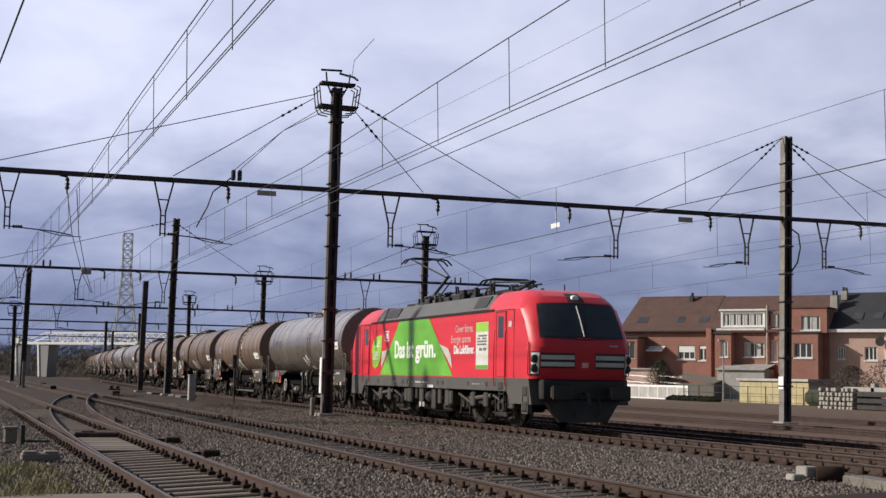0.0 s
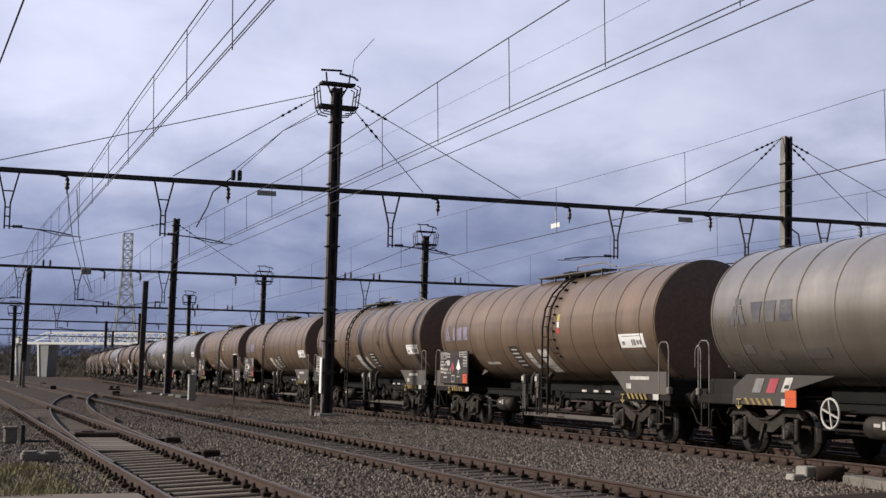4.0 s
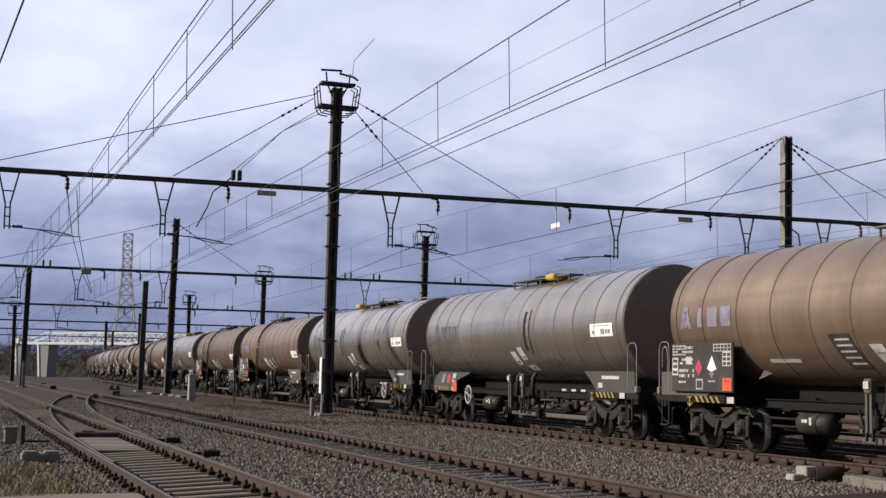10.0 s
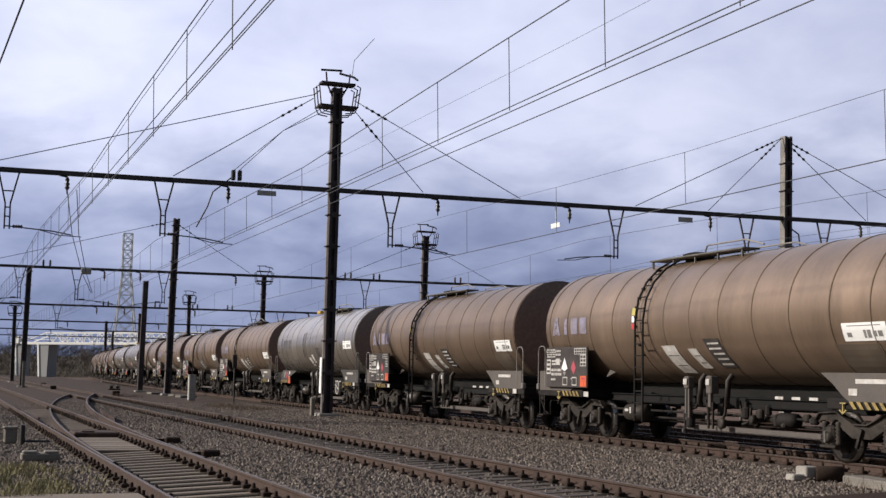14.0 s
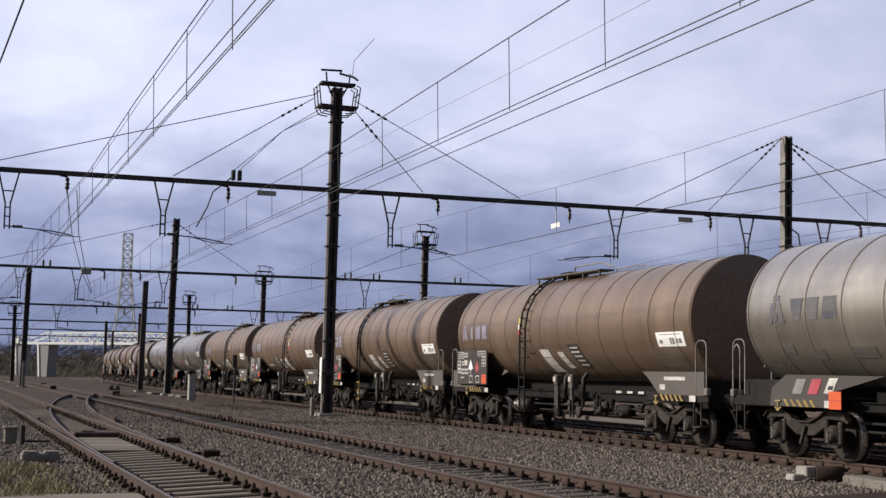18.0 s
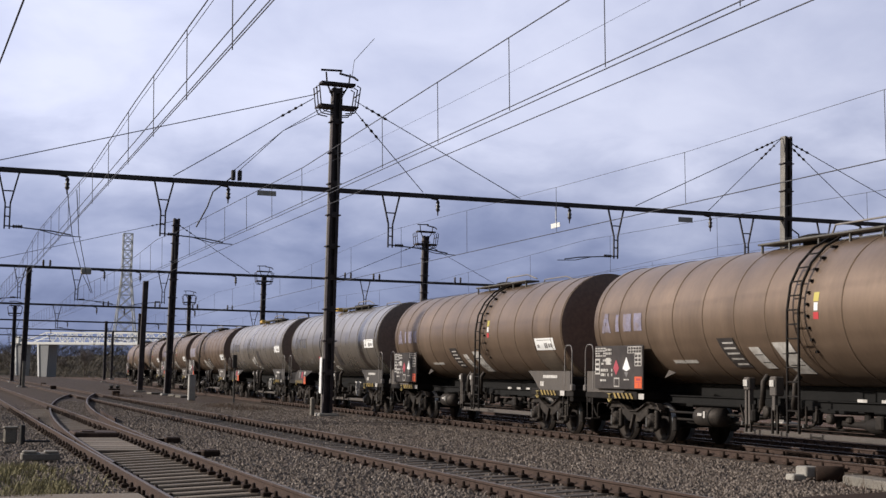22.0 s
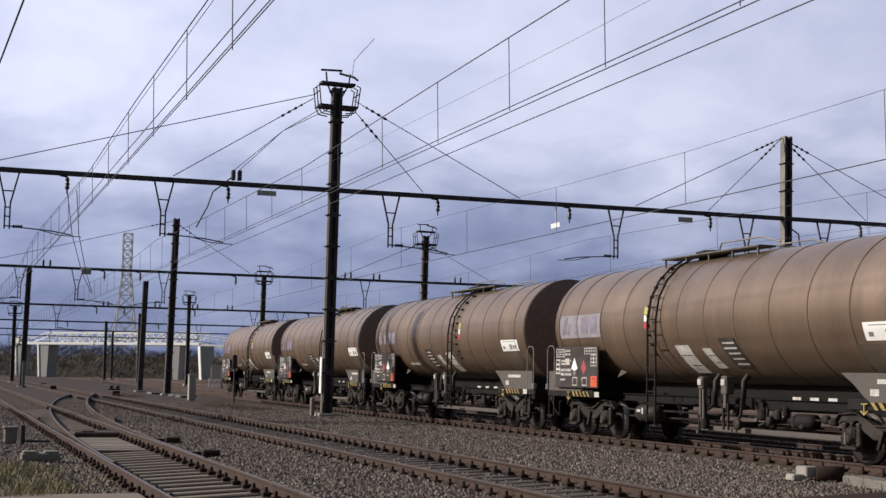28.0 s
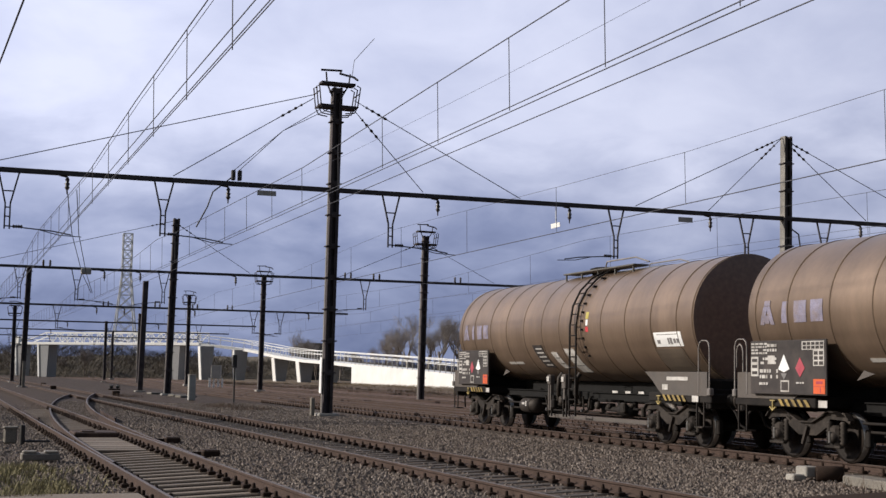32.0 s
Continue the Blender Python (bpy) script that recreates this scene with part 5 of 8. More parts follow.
        for j in range(3):
            s.box(x - 0.010, x - 0.005, 4.79, 4.91, 1.78 + 0.092 * j, 1.845 + 0.092 * j).box(x - 0.010, x - 0.005, 4.95, 5.07, 1.78 + 0.092 * j, 1.845 + 0.092 * j)
        for j in range(3):
            s.box(x - 0.010, x - 0.005, 6.97, 7.15, 1.60 + 0.12 * j, 1.66 + 0.12 * j)
        part("print", s, M["panel"], gr, "dark grid cells", kind="stuff")
        for y in (6.02, 5.45) if kind == "A" else (6.02,):
            fr = part("print_frame", Shape().box(x - 0.006, x, y - 0.14, y + 0.14, 1.27, 1.49), M["old_white"], pn, "white framed symbol")
            part("print", Shape().box(x - 0.010, x - 0.005, y - 0.11, y + 0.11, 1.30, 1.46).box(x - 0.012, x - 0.008, y - 0.05, y + 0.05, 1.33, 1.43), M["panel"], fr)
        dia = [(0.0, 0.2), (0.17, 0.0), (0.0, -0.17), (-0.17, 0.0)]
        ya, yb = (5.52, 6.05) if kind == "B" else (6.05, 5.5)
        part("hazard_diamond", Shape().prism_x([(ya + 0.19, 1.70), (ya, 1.64), (ya - 0.19, 1.70), (ya, 1.98)], x - 0.006, x), M["plain_white"], pn, "white pointed hazard label")
        part("label_mark", Shape().prism_x([(ya + 0.10, 1.62), (ya, 1.50), (ya - 0.10, 1.62)], x - 0.006, x), M["grey_print"], pn)
        part("hazard_diamond", Shape().prism_x([(yb + a_ * 0.9, 1.72 + b_) for a_, b_ in dia], x - 0.006, x), M["faded_red"], pn, "faded red diamond label")
        part("orange_plate", Shape().box(x - 0.012, x, 4.73, 5.09, 1.25, 1.52, 0.003), M["orange"], pn, "orange hazard plate")
        part("plate_line", Shape().box(x - 0.015, x - 0.011, 4.74, 5.08, 1.378, 1.388).box(x - 0.015, x - 0.011, 4.86, 4.88, 1.27, 1.37).box(x - 0.015, x - 0.011, 4.80, 5.0, 1.43, 1.48), M["faded_red"], pn, "dark line across the plate")
        part("field_mark", Shape().prism_x([(4.2, 1.5), (3.7, 1.62), (4.0, 1.68)], -1.18, -1.16), M["saddle"], w)
    else:
        part("orange_plate", Shape().box(-1.44, -1.42, 4.25, 4.62, 0.98, 1.30, 0.003), M["orange"], w, "orange hazard plate")
        part("plate_line", Shape().box(-1.445, -1.439, 4.26, 4.61, 1.134, 1.144), M["faded_red"], w, "dark line across the plate")
        part("hazard_label", slanted(-1.382, 5.55, 5.85, 1.24, 1.52, -0.16), M["grey_print"], w, "worn grey label")
        part("hazard_label", slanted(-1.382, 5.05, 5.35, 1.24, 1.52, -0.16), M["faded_red"], w, "faded red label")
        lb = part("hazard_label", slanted(-1.382, 4.58, 4.84, 1.26, 1.54, -0.18), M["old_white"], w, "white label with a dark symbol")
        part("print", slanted(-1.389, 4.58, 4.72, 1.33, 1.40, -0.05), M["black"], lb)
        hy_, x = (-4.75 if kind == "S" else 3.2), -1.42
        part("handwheel", Shape().tube([(x, hy_ + 0.27 * math.cos(i * math.pi / 8), 0.90 + 0.27 * math.sin(i * math.pi / 8)) for i in range(17)], 0.024, 6).bar((x, hy_ - 0.25, 0.82), (x, hy_ + 0.25, 0.98), 0.03).bar((x, hy_ - 0.05, 0.63), (x, hy_ + 0.05, 1.17), 0.03),
             M["old_white"], w, "brake handwheel in worn paint")
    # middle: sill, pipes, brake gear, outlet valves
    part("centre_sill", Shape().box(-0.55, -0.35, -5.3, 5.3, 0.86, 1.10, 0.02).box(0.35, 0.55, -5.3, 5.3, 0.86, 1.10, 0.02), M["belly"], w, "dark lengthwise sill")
    # added block that darkens the open gap below the tank
    part("keel", Shape().box(-0.22, 0.22, -4.9, 4.9, 1.06, 1.42, 0.05), M["belly"], w, "added dark block for the shade under the tank")
    vy = {"A": -0.9, "B": -0.35, "S": -0.7, "T": -0.8}[kind]
    for y0, y1 in ((-4.9, vy - 1.1), (vy + 1.1, 4.2)):
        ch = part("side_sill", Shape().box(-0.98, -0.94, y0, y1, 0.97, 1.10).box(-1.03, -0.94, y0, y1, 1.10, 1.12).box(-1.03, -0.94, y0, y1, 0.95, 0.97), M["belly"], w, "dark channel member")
        for k in range(3) if y0 < -4 else ():
            y = y0 + (y1 - y0) * (0.2 + 0.2 * k)
            part("sill_label", Shape().box(-1.038, -1.030, y - 0.14, y + 0.14, 1.115, 1.17), M["old_white"], ch, "small white label")
    part("lower_beam", Shape().box(-1.14, -1.06, -4.7, vy + 1.3, 0.40, 0.50, 0.01), M["saddle"], w, "pale brown lower beam")
    ry = {"A": (2.4, 3.3), "B": (1.95, 2.95), "S": (1.6, 2.7), "T": (1.5, 2.6)}[kind]
    part("air_tank", Shape().lathe_y([(ry[0], 0.05), (ry[0] + 0.04, 0.20), (ry[1] - 0.04, 0.20), (ry[1], 0.05)], 16, -1.0, 0.68), M["bogie"], w, "grimy brake air reservoir")
    part("reservoir_print", Shape().box(-1.212, -1.204, ry[0] + 0.42, ry[0] + 0.50, 0.66, 0.80).box(-1.212, -1.204, ry[0] + 0.56, ry[0] + 0.74, 0.70, 0.76), M["old_white"], w, "white print on the reservoir")
    part("tank_strap", Shape().lathe_y([(ry[0] + 0.3, 0.15), (ry[0] + 0.3, 0.21), (ry[0] + 0.36, 0.21), (ry[0] + 0.36, 0.15)], 16, -1.0, 0.68), M["under"], w)
    part("brake_cylinder", Shape().lathe_y([(-3.6, 0.05), (-3.55, 0.15), (-3.0, 0.15), (-2.7, 0.06), (-1.9, 0.04)], 12, -0.9, 0.70), M["under"], w, "dark brake cylinder")
    s = Shape()
    for z, x in ((0.58, -0.75), (0.74, -0.9), (0.50, -0.5)):
        s.tube([(x, -4.4, z), (x, 4.4, z)], 0.03, 6)
    part("brake_rod", s, M["under"], w, "dark brake rods and pipes", kind="stuff")
    for y, tag in ((vy - 0.75, 0), (vy - 0.1, 1), (vy + 0.35, 0), (vy + 0.85, 2)):
        s = Shape()
        if tag == 1:
            s.box(-1.36, -1.16, y - 0.11, y + 0.11, 1.18, 1.56, 0.02).box(-1.34, -1.26, y - 0.05, y + 0.05, 0.9, 1.2, 0.01)
        elif tag == 2:
            s.box(-1.36, -1.2, y - 0.10, y + 0.10, 1.28, 1.54, 0.02).box(-1.33, -1.24, y - 0.09, y - 0.03, 0.6, 1.3).box(-1.33, -1.24, y + 0.03, y + 0.09, 0.6, 1.3)
        else:
            s.tube([(-1.18, y - 0.02, 1.58), (-1.27, y, 1.45), (-1.28, y, 1.2), (-1.24, y + 0.10, 1.02), (-1.15, y + 0.22, 0.95)], 0.06, 8)
        st = part("valve_stand", s, M["saddle"] if tag else M["bogie"], w, "grey outlet pipe stand")
        if tag:
            part("valve_label", Shape().box(-1.385, -1.36, y - 0.075, y + 0.075, 1.36, 1.49, 0.005), M["old_white"], st, "white valve label")
        if tag:
            part("stand_leg", Shape().bar((-1.30, y - 0.09, 1.0), (-1.30, y - 0.09, 0.45), 0.04).bar((-1.30, y + 0.09, 1.0), (-1.30, y + 0.09, 0.45), 0.04), M["bogie"], st)
    valve_gear(w, rng, vy - 1.7, vy + 1.4)
    for i in range(10):
        y = -4.4 + i * 0.26 + rng.uniform(-0.1, 0.1)
        z, hgt, wid, x = rng.uniform(0.52, 0.80), rng.uniform(0.08, 0.26), rng.uniform(0.04, 0.12), rng.uniform(-1.12, -0.8)
        part("brake_gear_piece", Shape().box(x - 0.06, x + 0.06, y - wid, y + wid, z, z + hgt, 0.03), M["bogie"] if i % 3 else M["under"], w)
    return w


CENTRES = [62.6, 79.8, 96.75, 113.75, 130.9, 147.9, 164.87, 181.9, 198.9, 215.85, 232.8, 249.62, 266.6, 283.3, 300.3, 317.2, 334.2, 351.05, 368.0, 384.9]
KINDS = "TBAABTSAASAABBSSABBB"


def on_track(y, z=0.2):
    return Matrix.Translation((line_x(y), y, z)) @ Matrix.Rotation(-math.atan(BEND * y), 4, "Z")


LABELS = {"S": "dull silver tank wagon with an orange valve box on top", "T": "dull silver tank wagon with a pale brake handwheel",
          "A": "bronze-brown tank wagon with its black ladder towards the rear", "B": "bronze-brown tank wagon with its black ladder ahead of the middle"}
first, train = {}, []
for y, k_ in zip(CENTRES, KINDS):
    if k_ not in first:
        first[k_] = tank_wagon(LABELS[k_], k_, {"S": 0.0, "T": 0.0, "A": 1.8, "B": -1.43}[k_], on_track(y))
        train.append((first[k_], y))
    else:
        train.append((copy_thing(first[k_], on_track(y)), y))

# what sets single wagons apart
for piece in train[18][0].children:
    for mark in piece.children if piece.name.startswith("data_panel") else ():
        if mark.name.startswith(("hazard_diamond", "label_mark")):
            mark.location.y = -0.53 if mark.data.materials[0] == M["faded_red"] else 0.53
part("ladder_foot", Shape().box(-1.56, -1.53, 1.58, 1.62, 0.48, 1.22).box(-1.56, -1.53, 1.98, 2.02, 0.48, 1.22).box(-1.56, -1.53, 1.6, 2.0, 0.50, 0.53).box(-1.56, -1.53, 1.6, 2.0, 0.82, 0.85).box(-1.56, -1.53, 1.6, 2.0, 1.14, 1.17), M["yellow"], train[11][0], "yellow ladder foot")
part("paint_patch", patch(4.7, 7.05, 2.48, 3.06, 0.006), M["curl_white"], train[16][0], "pale overpainted patch")
part("scrawl", patch(1.9, 2.25, 2.0, 2.2, 0.012, skew=0.1), M["red_mark"], train[14][0], "red scrawl")
part("scrawl", patch(-7.0, -6.3, 2.2, 2.4, 0.006, skew=0.1), M["saddle"], train[15][0], "dark scrawl")


# ---- electric locomotive ----
M.update({
    "red": mat("traffic_red_paint", (0.66, 0.022, 0.042), 0.42, 0.0, vary=0.06, scale=0.8, fine=0.04, dirt=(0.30, 0.05, 0.04), dirt_amount=0.25, dirt_scale=1.0),
    "loco_grey": mat("warm_grey_frame_paint", (0.078, 0.075, 0.072), 0.6, 0.1, vary=0.15, scale=1.5, fine=0.15, dirt=(0.08, 0.065, 0.05), dirt_amount=0.5, dirt_scale=1.6),
    "roof_grey": mat("roof_grey", (0.105, 0.11, 0.115), 0.7, 0.1, vary=0.15, scale=1.2, fine=0.1, dirt=(0.10, 0.09, 0.08), dirt_amount=0.4),
    "green": mat("bright_green_film", (0.14, 0.43, 0.04), 0.4, 0.0, vary=0.34, scale=0.40, fine=0.04),
    "lime": mat("lime_green_film", (0.30, 0.58, 0.05), 0.4, 0.0, vary=0.1, scale=1),
    # base lightened to stand for sky reflected in the panes
    "glass_dark": mat("windscreen_glass", (0.045, 0.050, 0.060), 0.10, 0.0, vary=0.2, scale=1),
    "lamp_glass": mat("lamp_glass", (0.74, 0.75, 0.76), 0.25, 0.0, vary=0.15, scale=6),
    "silver": mat("bare_metal", (0.40, 0.40, 0.40), 0.4, 0.7, vary=0.15, scale=4),
    "curl": mat("pale_grey_film", (0.55, 0.53, 0.50), 0.5, 0.0, vary=0.12, scale=1.5),
    "skin_red": mat("pale_red_lettering", (0.80, 0.50, 0.48), 0.5, vary=0.1, scale=2),
    "poster_white": mat("poster_white", (0.66, 0.66, 0.62), 0.5, vary=0.1, scale=2),
    "underfloor": mat("underfloor_paint", (0.055, 0.05, 0.045), 0.75, 0.1, vary=0.3, scale=2.5, fine=0.2, dirt=(0.03, 0.024, 0.02), dirt_amount=0.6, dirt_scale=3),
    "roof_gear": mat("roof_equipment", (0.028, 0.027, 0.029), 0.6, 0.3, vary=0.3, scale=4),
})
# height, nose, half width of the front, where the side ends, half width of the side
CAB = [(1.42, -9.42, 1.20, -9.08, 1.485), (1.8, -9.54, 1.22, -9.14, 1.495), (2.3, -9.56, 1.22, -9.14, 1.497), (2.55, -9.49, 1.20, -9.06, 1.497), (3.0, -9.27, 1.15, -8.78, 1.49), (3.38, -9.06, 1.10, -8.42, 1.485),
       (3.56, -8.94, 1.06, -8.22, 1.40), (3.74, -8.72, 0.98, -8.02, 1.27), (3.88, -8.38, 0.88, -7.8, 1.13), (3.96, -7.9, 0.76, -7.5, 0.98), (3.99, -7.4, 0.6, -7.2, 0.8)]
CAB_BACK = [1.50, 1.50, 1.50, 1.50, 1.50, 1.495, 1.41, 1.28, 1.15, 1.0, 0.82]


def cab_at(z):
    for p, q in zip(CAB, CAB[1:]):
        if z <= q[0]:
            f = (z - p[0]) / (q[0] - p[0])
            return [a_ + f * (b_ - a_) for a_, b_ in zip(p[1:], q[1:])]
    return CAB[-1][1:]


def cab_point(f, z, lift=0.0):
    """A point of the cab's skin: f from -1 to 1 crosses the bowed front, and on to 1.6 either way lies the corner post."""
    yf, wf, ys_, ws = cab_at(z)
    k, way = abs(f), math.copysign(1, f)
    if k <= 1:
        return Vector((way * (k * wf + 0.2 * k * lift), yf + 0.13 * k * k - lift, z))
    g_, y0 = min(1.0, (k - 1) / 0.6), yf + 0.13
    x = (1 - g_) ** 2 * wf + 2 * g_ * (1 - g_) * (wf + 0.72 * (ws - wf)) + g_ * g_ * ws
    y = (1 - g_) ** 2 * y0 + 2 * g_ * (1 - g_) * (y0 + 0.30 * (ys_ - y0)) + g_ * g_ * ys_
    return Vector((way * (x + lift * (0.3 + 0.7 * g_)), y - lift * (1 - 0.8 * g_), z))


def across(f0, f1, n):
    """Even steps across the cab's front."""
    return [f0 + (f1 - f0) * i / n for i in range(n + 1)]


def cab_patch(phis, zs, lift=0.012):
    """A thin sheet that follows the cab's skin; zs may be a function of phi."""
    s = Shape()
    nz = 6
    vs = []
    for l in (lift, lift - 0.02):
        for p in phis:
            z0, z1 = zs(p) if callable(zs) else zs
            vs += [cab_point(p, z0 + (z1 - z0) * i / nz, l) for i in range(nz + 1)]
    n, m = len(phis), nz + 1
    fs = [(i * m + j, i * m + j + 1, (i + 1) * m + j + 1, (i + 1) * m + j) for i in range(n - 1) for j in range(nz)]
    return s.add(vs, fs + [tuple(k + n * m for k in reversed(f)) for f in fs], True)


def side_words(name, text, size, y, z, material, parent, label="", wide=1.0, bold=0.0):
    m = Matrix(((0, 0, -1, -1.512), (-1, 0, 0, y), (0, 1, 0, z), (0, 0, 0, 1)))
    return words(name, text, size, material, parent, m, label, 0.003, wide, bold)


def side_plate(parent, name, outline, material, x=-1.506, label="", depth=0.006):
    return part(name, Shape().prism_x(outline, x - depth, x), material, parent, label)


def pantograph(parent, y, up):
    s = Shape()
    for k in (-0.55, 0.55):
        s.bar((k, y - 1.0, 4.05), (k, y + 1.0, 4.05), 0.07)
    s.bar((-0.55, y - 1.0, 4.05), (0.55, y - 1.0, 4.05), 0.07)
    s.bar((-0.55, y + 1.0, 4.05), (0.55, y + 1.0, 4.05), 0.07)
    for k in (-0.5, 0.5):
        for yy in (y - 0.9, y + 0.9):
            s.lathe_z([(3.80, 0.06), (3.86, 0.11), (3.9, 0.06), (3.94, 0.11), (3.98, 0.06), (4.04, 0.06)], 8, k, yy)
    p = part("pantograph", s, M["roof_gear"], parent, "raised pantograph" if up else "folded pantograph")
    if up:
        knee, head = (0, y - 1.9, 4.95), (0, y + 0.55, 5.78)
    else:
        knee, head = (0, y - 1.2, 4.34), (0, y + 0.9, 4.52)
    part("lower_arm", Shape().tube([(0, y + 0.35, 4.1), knee], 0.055, 8).tube([(0.18, y + 0.1, 4.1), (0.18, knee[1] + 0.1, knee[2] - 0.1)], 0.025, 6), M["roof_gear"], p, "dark lower arm")
    part("upper_arm", Shape().tube([(-0.08, knee[1], knee[2]), (-0.45, head[1], head[2] - 0.1)], 0.03, 6).tube([(0.08, knee[1], knee[2]), (0.45, head[1], head[2] - 0.1)], 0.03, 6), M["roof_gear"], p, "dark upper arms")
    hd = Shape()
    for k in (-0.22, 0.22):
        hd.tube([(-0.92, head[1] + k, head[2] - 0.22), (-0.75, head[1] + k, head[2] - 0.05), (-0.55, head[1] + k, head[2]), (0.55, head[1] + k, head[2]), (0.75, head[1] + k, head[2] - 0.05), (0.92, head[1] + k, head[2] - 0.22)], 0.032, 6)
    for k in (-0.5, 0.5):
        hd.bar((k, head[1] - 0.24, head[2] - 0.05), (k, head[1] + 0.24, head[2] - 0.05), 0.04)
    part("collector_head", hd, M["roof_gear"], p, "dark collector strips")


def locomotive(at):
    lo = thing("electric_locomotive", "bright red electric locomotive with a large green slogan panel", "locomotive", at)
    # body between the cabs
    sec = [(-1.499, 1.42), (-1.499, 3.38), (-1.42, 3.46), (1.42, 3.46), (1.499, 3.38), (1.499, 1.42)]
    part("body", Shape().prism_y(sec, -6.5, 6.5), M["red"], lo, "red body side")
    part("roof", Shape().loft([[(-1.46, -6.35, 3.45), (1.46, -6.35, 3.45), (1.46, 6.35, 3.45), (-1.46, 6.35, 3.45)], [(-1.16, -5.85, 3.91), (1.16, -5.85, 3.91), (1.16, 5.85, 3.91), (-1.16, 5.85, 3.91)]], True, False), M["roof_grey"], lo, "grey sloped roof")
    ph = across(-1.6, 1.6, 40)
    rings = []
    for row, wb in zip(CAB, CAB_BACK):
        rings.append([cab_point(p, row[0]) for p in ph] + [Vector((wb, -5.95, row[0])), Vector((-wb, -5.95, row[0]))])
    cab_mesh = Shape().loft(rings, True, True).mesh("cab", M["red"])
    cab_mesh.set_sharp_from_angle(angle=radians(16))
    for way in (0, 180):
        turn = pose(0, 0, 0, 0, 0, way)
        cb = part("cab", cab_mesh, None, lo, "rounded red driver's cab", turn)
        wp = across(-1.10, 1.10, 22)
        part("windscreen_surround", cab_patch(wp, lambda p: (2.50 + 0.05 * abs(p), 3.55 - 0.03 * abs(p)), 0.006), M["black"], cb, "black windscreen surround")
        for a_, b_ in ((-1.05, -0.025), (0.025, 1.05)):
            part("windscreen", cab_patch(across(a_, b_, 10), (2.60, 3.48), 0.012), M["glass_dark"], cb, "dark windscreen pane")
        part("wiper", Shape().tube([cab_point(-0.01, 2.60, 0.05), cab_point(-0.03, 3.05, 0.05), cab_point(-0.05, 3.46, 0.04)], 0.022, 6), M["curl"], cb, "pale upright wiper")
        part("wiper", Shape().tube([cab_point(0.04, 2.60, 0.05), cab_point(0.10, 2.9, 0.04), cab_point(0.13, 3.2, 0.03)], 0.014, 6), M["black"], cb, "black wiper arm")
        for a_, b_ in ((-1.06, -0.26), (0.26, 1.06)):
            # black patch stands for the shadow lines round the bars
            part("bar_recess", cab_patch(across(a_ - 0.01, b_ + 0.01, 8), (1.72, 2.14), 0.006), M["black"], cb, "dark patch painted as shadow round the bars")
            for z0, z1 in ((1.96, 2.08), (1.77, 1.89)):
                part("front_bar", cab_patch(across(a_, b_, 7), (z0, z1), 0.012), M["curl"], cb, "pale grey front bar")
        for s_ in (-1, 1):
            part("headlight_frame", cab_patch([s_ * (1.10 + 0.05 * i) for i in range(9)], (1.52, 2.18), 0.008), M["black"], cb, "dark lamp surround")
            part("headlight", cab_patch([s_ * (1.12 + 0.045 * i) for i in range(9)], (1.56, 2.14), 0.014), M["lamp_glass"], cb, "clear headlight cover")
            for z in (1.72, 1.97):
                c = cab_point(s_ * 1.28, z, 0.02)
                part("lamp", Shape().lathe_y([(c.y - 0.05, 0.02), (c.y - 0.03, 0.09), (c.y - 0.02, 0.115), (c.y + 0.08, 0.12)], 16, c.x, c.z), M["underfloor"], cb, "round dark lamp")
            part("corner_rail", Shape().tube([cab_point(s_ * 1.58, 1.52, 0.015) , cab_point(s_ * 1.58, 1.56, 0.05), cab_point(s_ * 1.58, 2.38, 0.05), cab_point(s_ * 1.58, 2.42, 0.015)], 0.018, 6), M["red"], cb, "red grab rail")
            part("panel_joint", Shape().box(min(s_ * 1.492, s_ * 1.504), max(s_ * 1.492, s_ * 1.504), -8.02, -8.0, 1.44, 3.38).box(min(s_ * 1.492, s_ * 1.504), max(s_ * 1.492, s_ * 1.504), -8.0, -6.0, 3.37, 3.39), M["black"], cb, "dark panel joint")
        c = cab_point(0, 3.68, 0.0)
        part("top_light_housing", cab_patch(across(-0.24, 0.24, 4), (3.57, 3.84), 0.008), M["underfloor"], cb, "dark top light panel")
        part("top_light", Shape().lathe_y([(c.y - 0.05, 0.10), (c.y - 0.02, 0.12), (c.y + 0.1, 0.12)], 16, 0, 3.66), M["lamp_glass"], cb, "round top headlight")
        # grey skirt, step boxes, buffers, plough below the cab
        part("number_bar", cab_patch(across(0.62, 0.84, 3), (2.33, 2.38), 0.010), M["silver"], cb, "pale number bar")
        part("emblem", cab_patch(across(-0.08, 0.08, 2), (1.74, 1.88), 0.010), M["skin_red"], cb, "pale square emblem")
        part("skirt", Shape().loft([[(-1.47, -9.25, 0.72), (-1.48, -7.75, 0.72), (-1.48, -7.45, 1.04), (1.48, -7.45, 1.04), (1.48, -7.75, 0.72), (1.47, -9.25, 0.72)],
                                    [(-1.5, -9.1, 1.43), (-1.5, -7.7, 1.43), (-1.5, -7.4, 1.43), (1.5, -7.4, 1.43), (1.5, -7.7, 1.43), (1.5, -9.1, 1.43)]], True, False), M["loco_grey"], cb, "grey frame end")
        for z in (1.08, 0.66):
            part("step_recess", Shape().box(-1.515, -1.40, -8.98, -8.70, z - 0.13, z + 0.13, 0.02), M["black"], cb, "dark step opening")
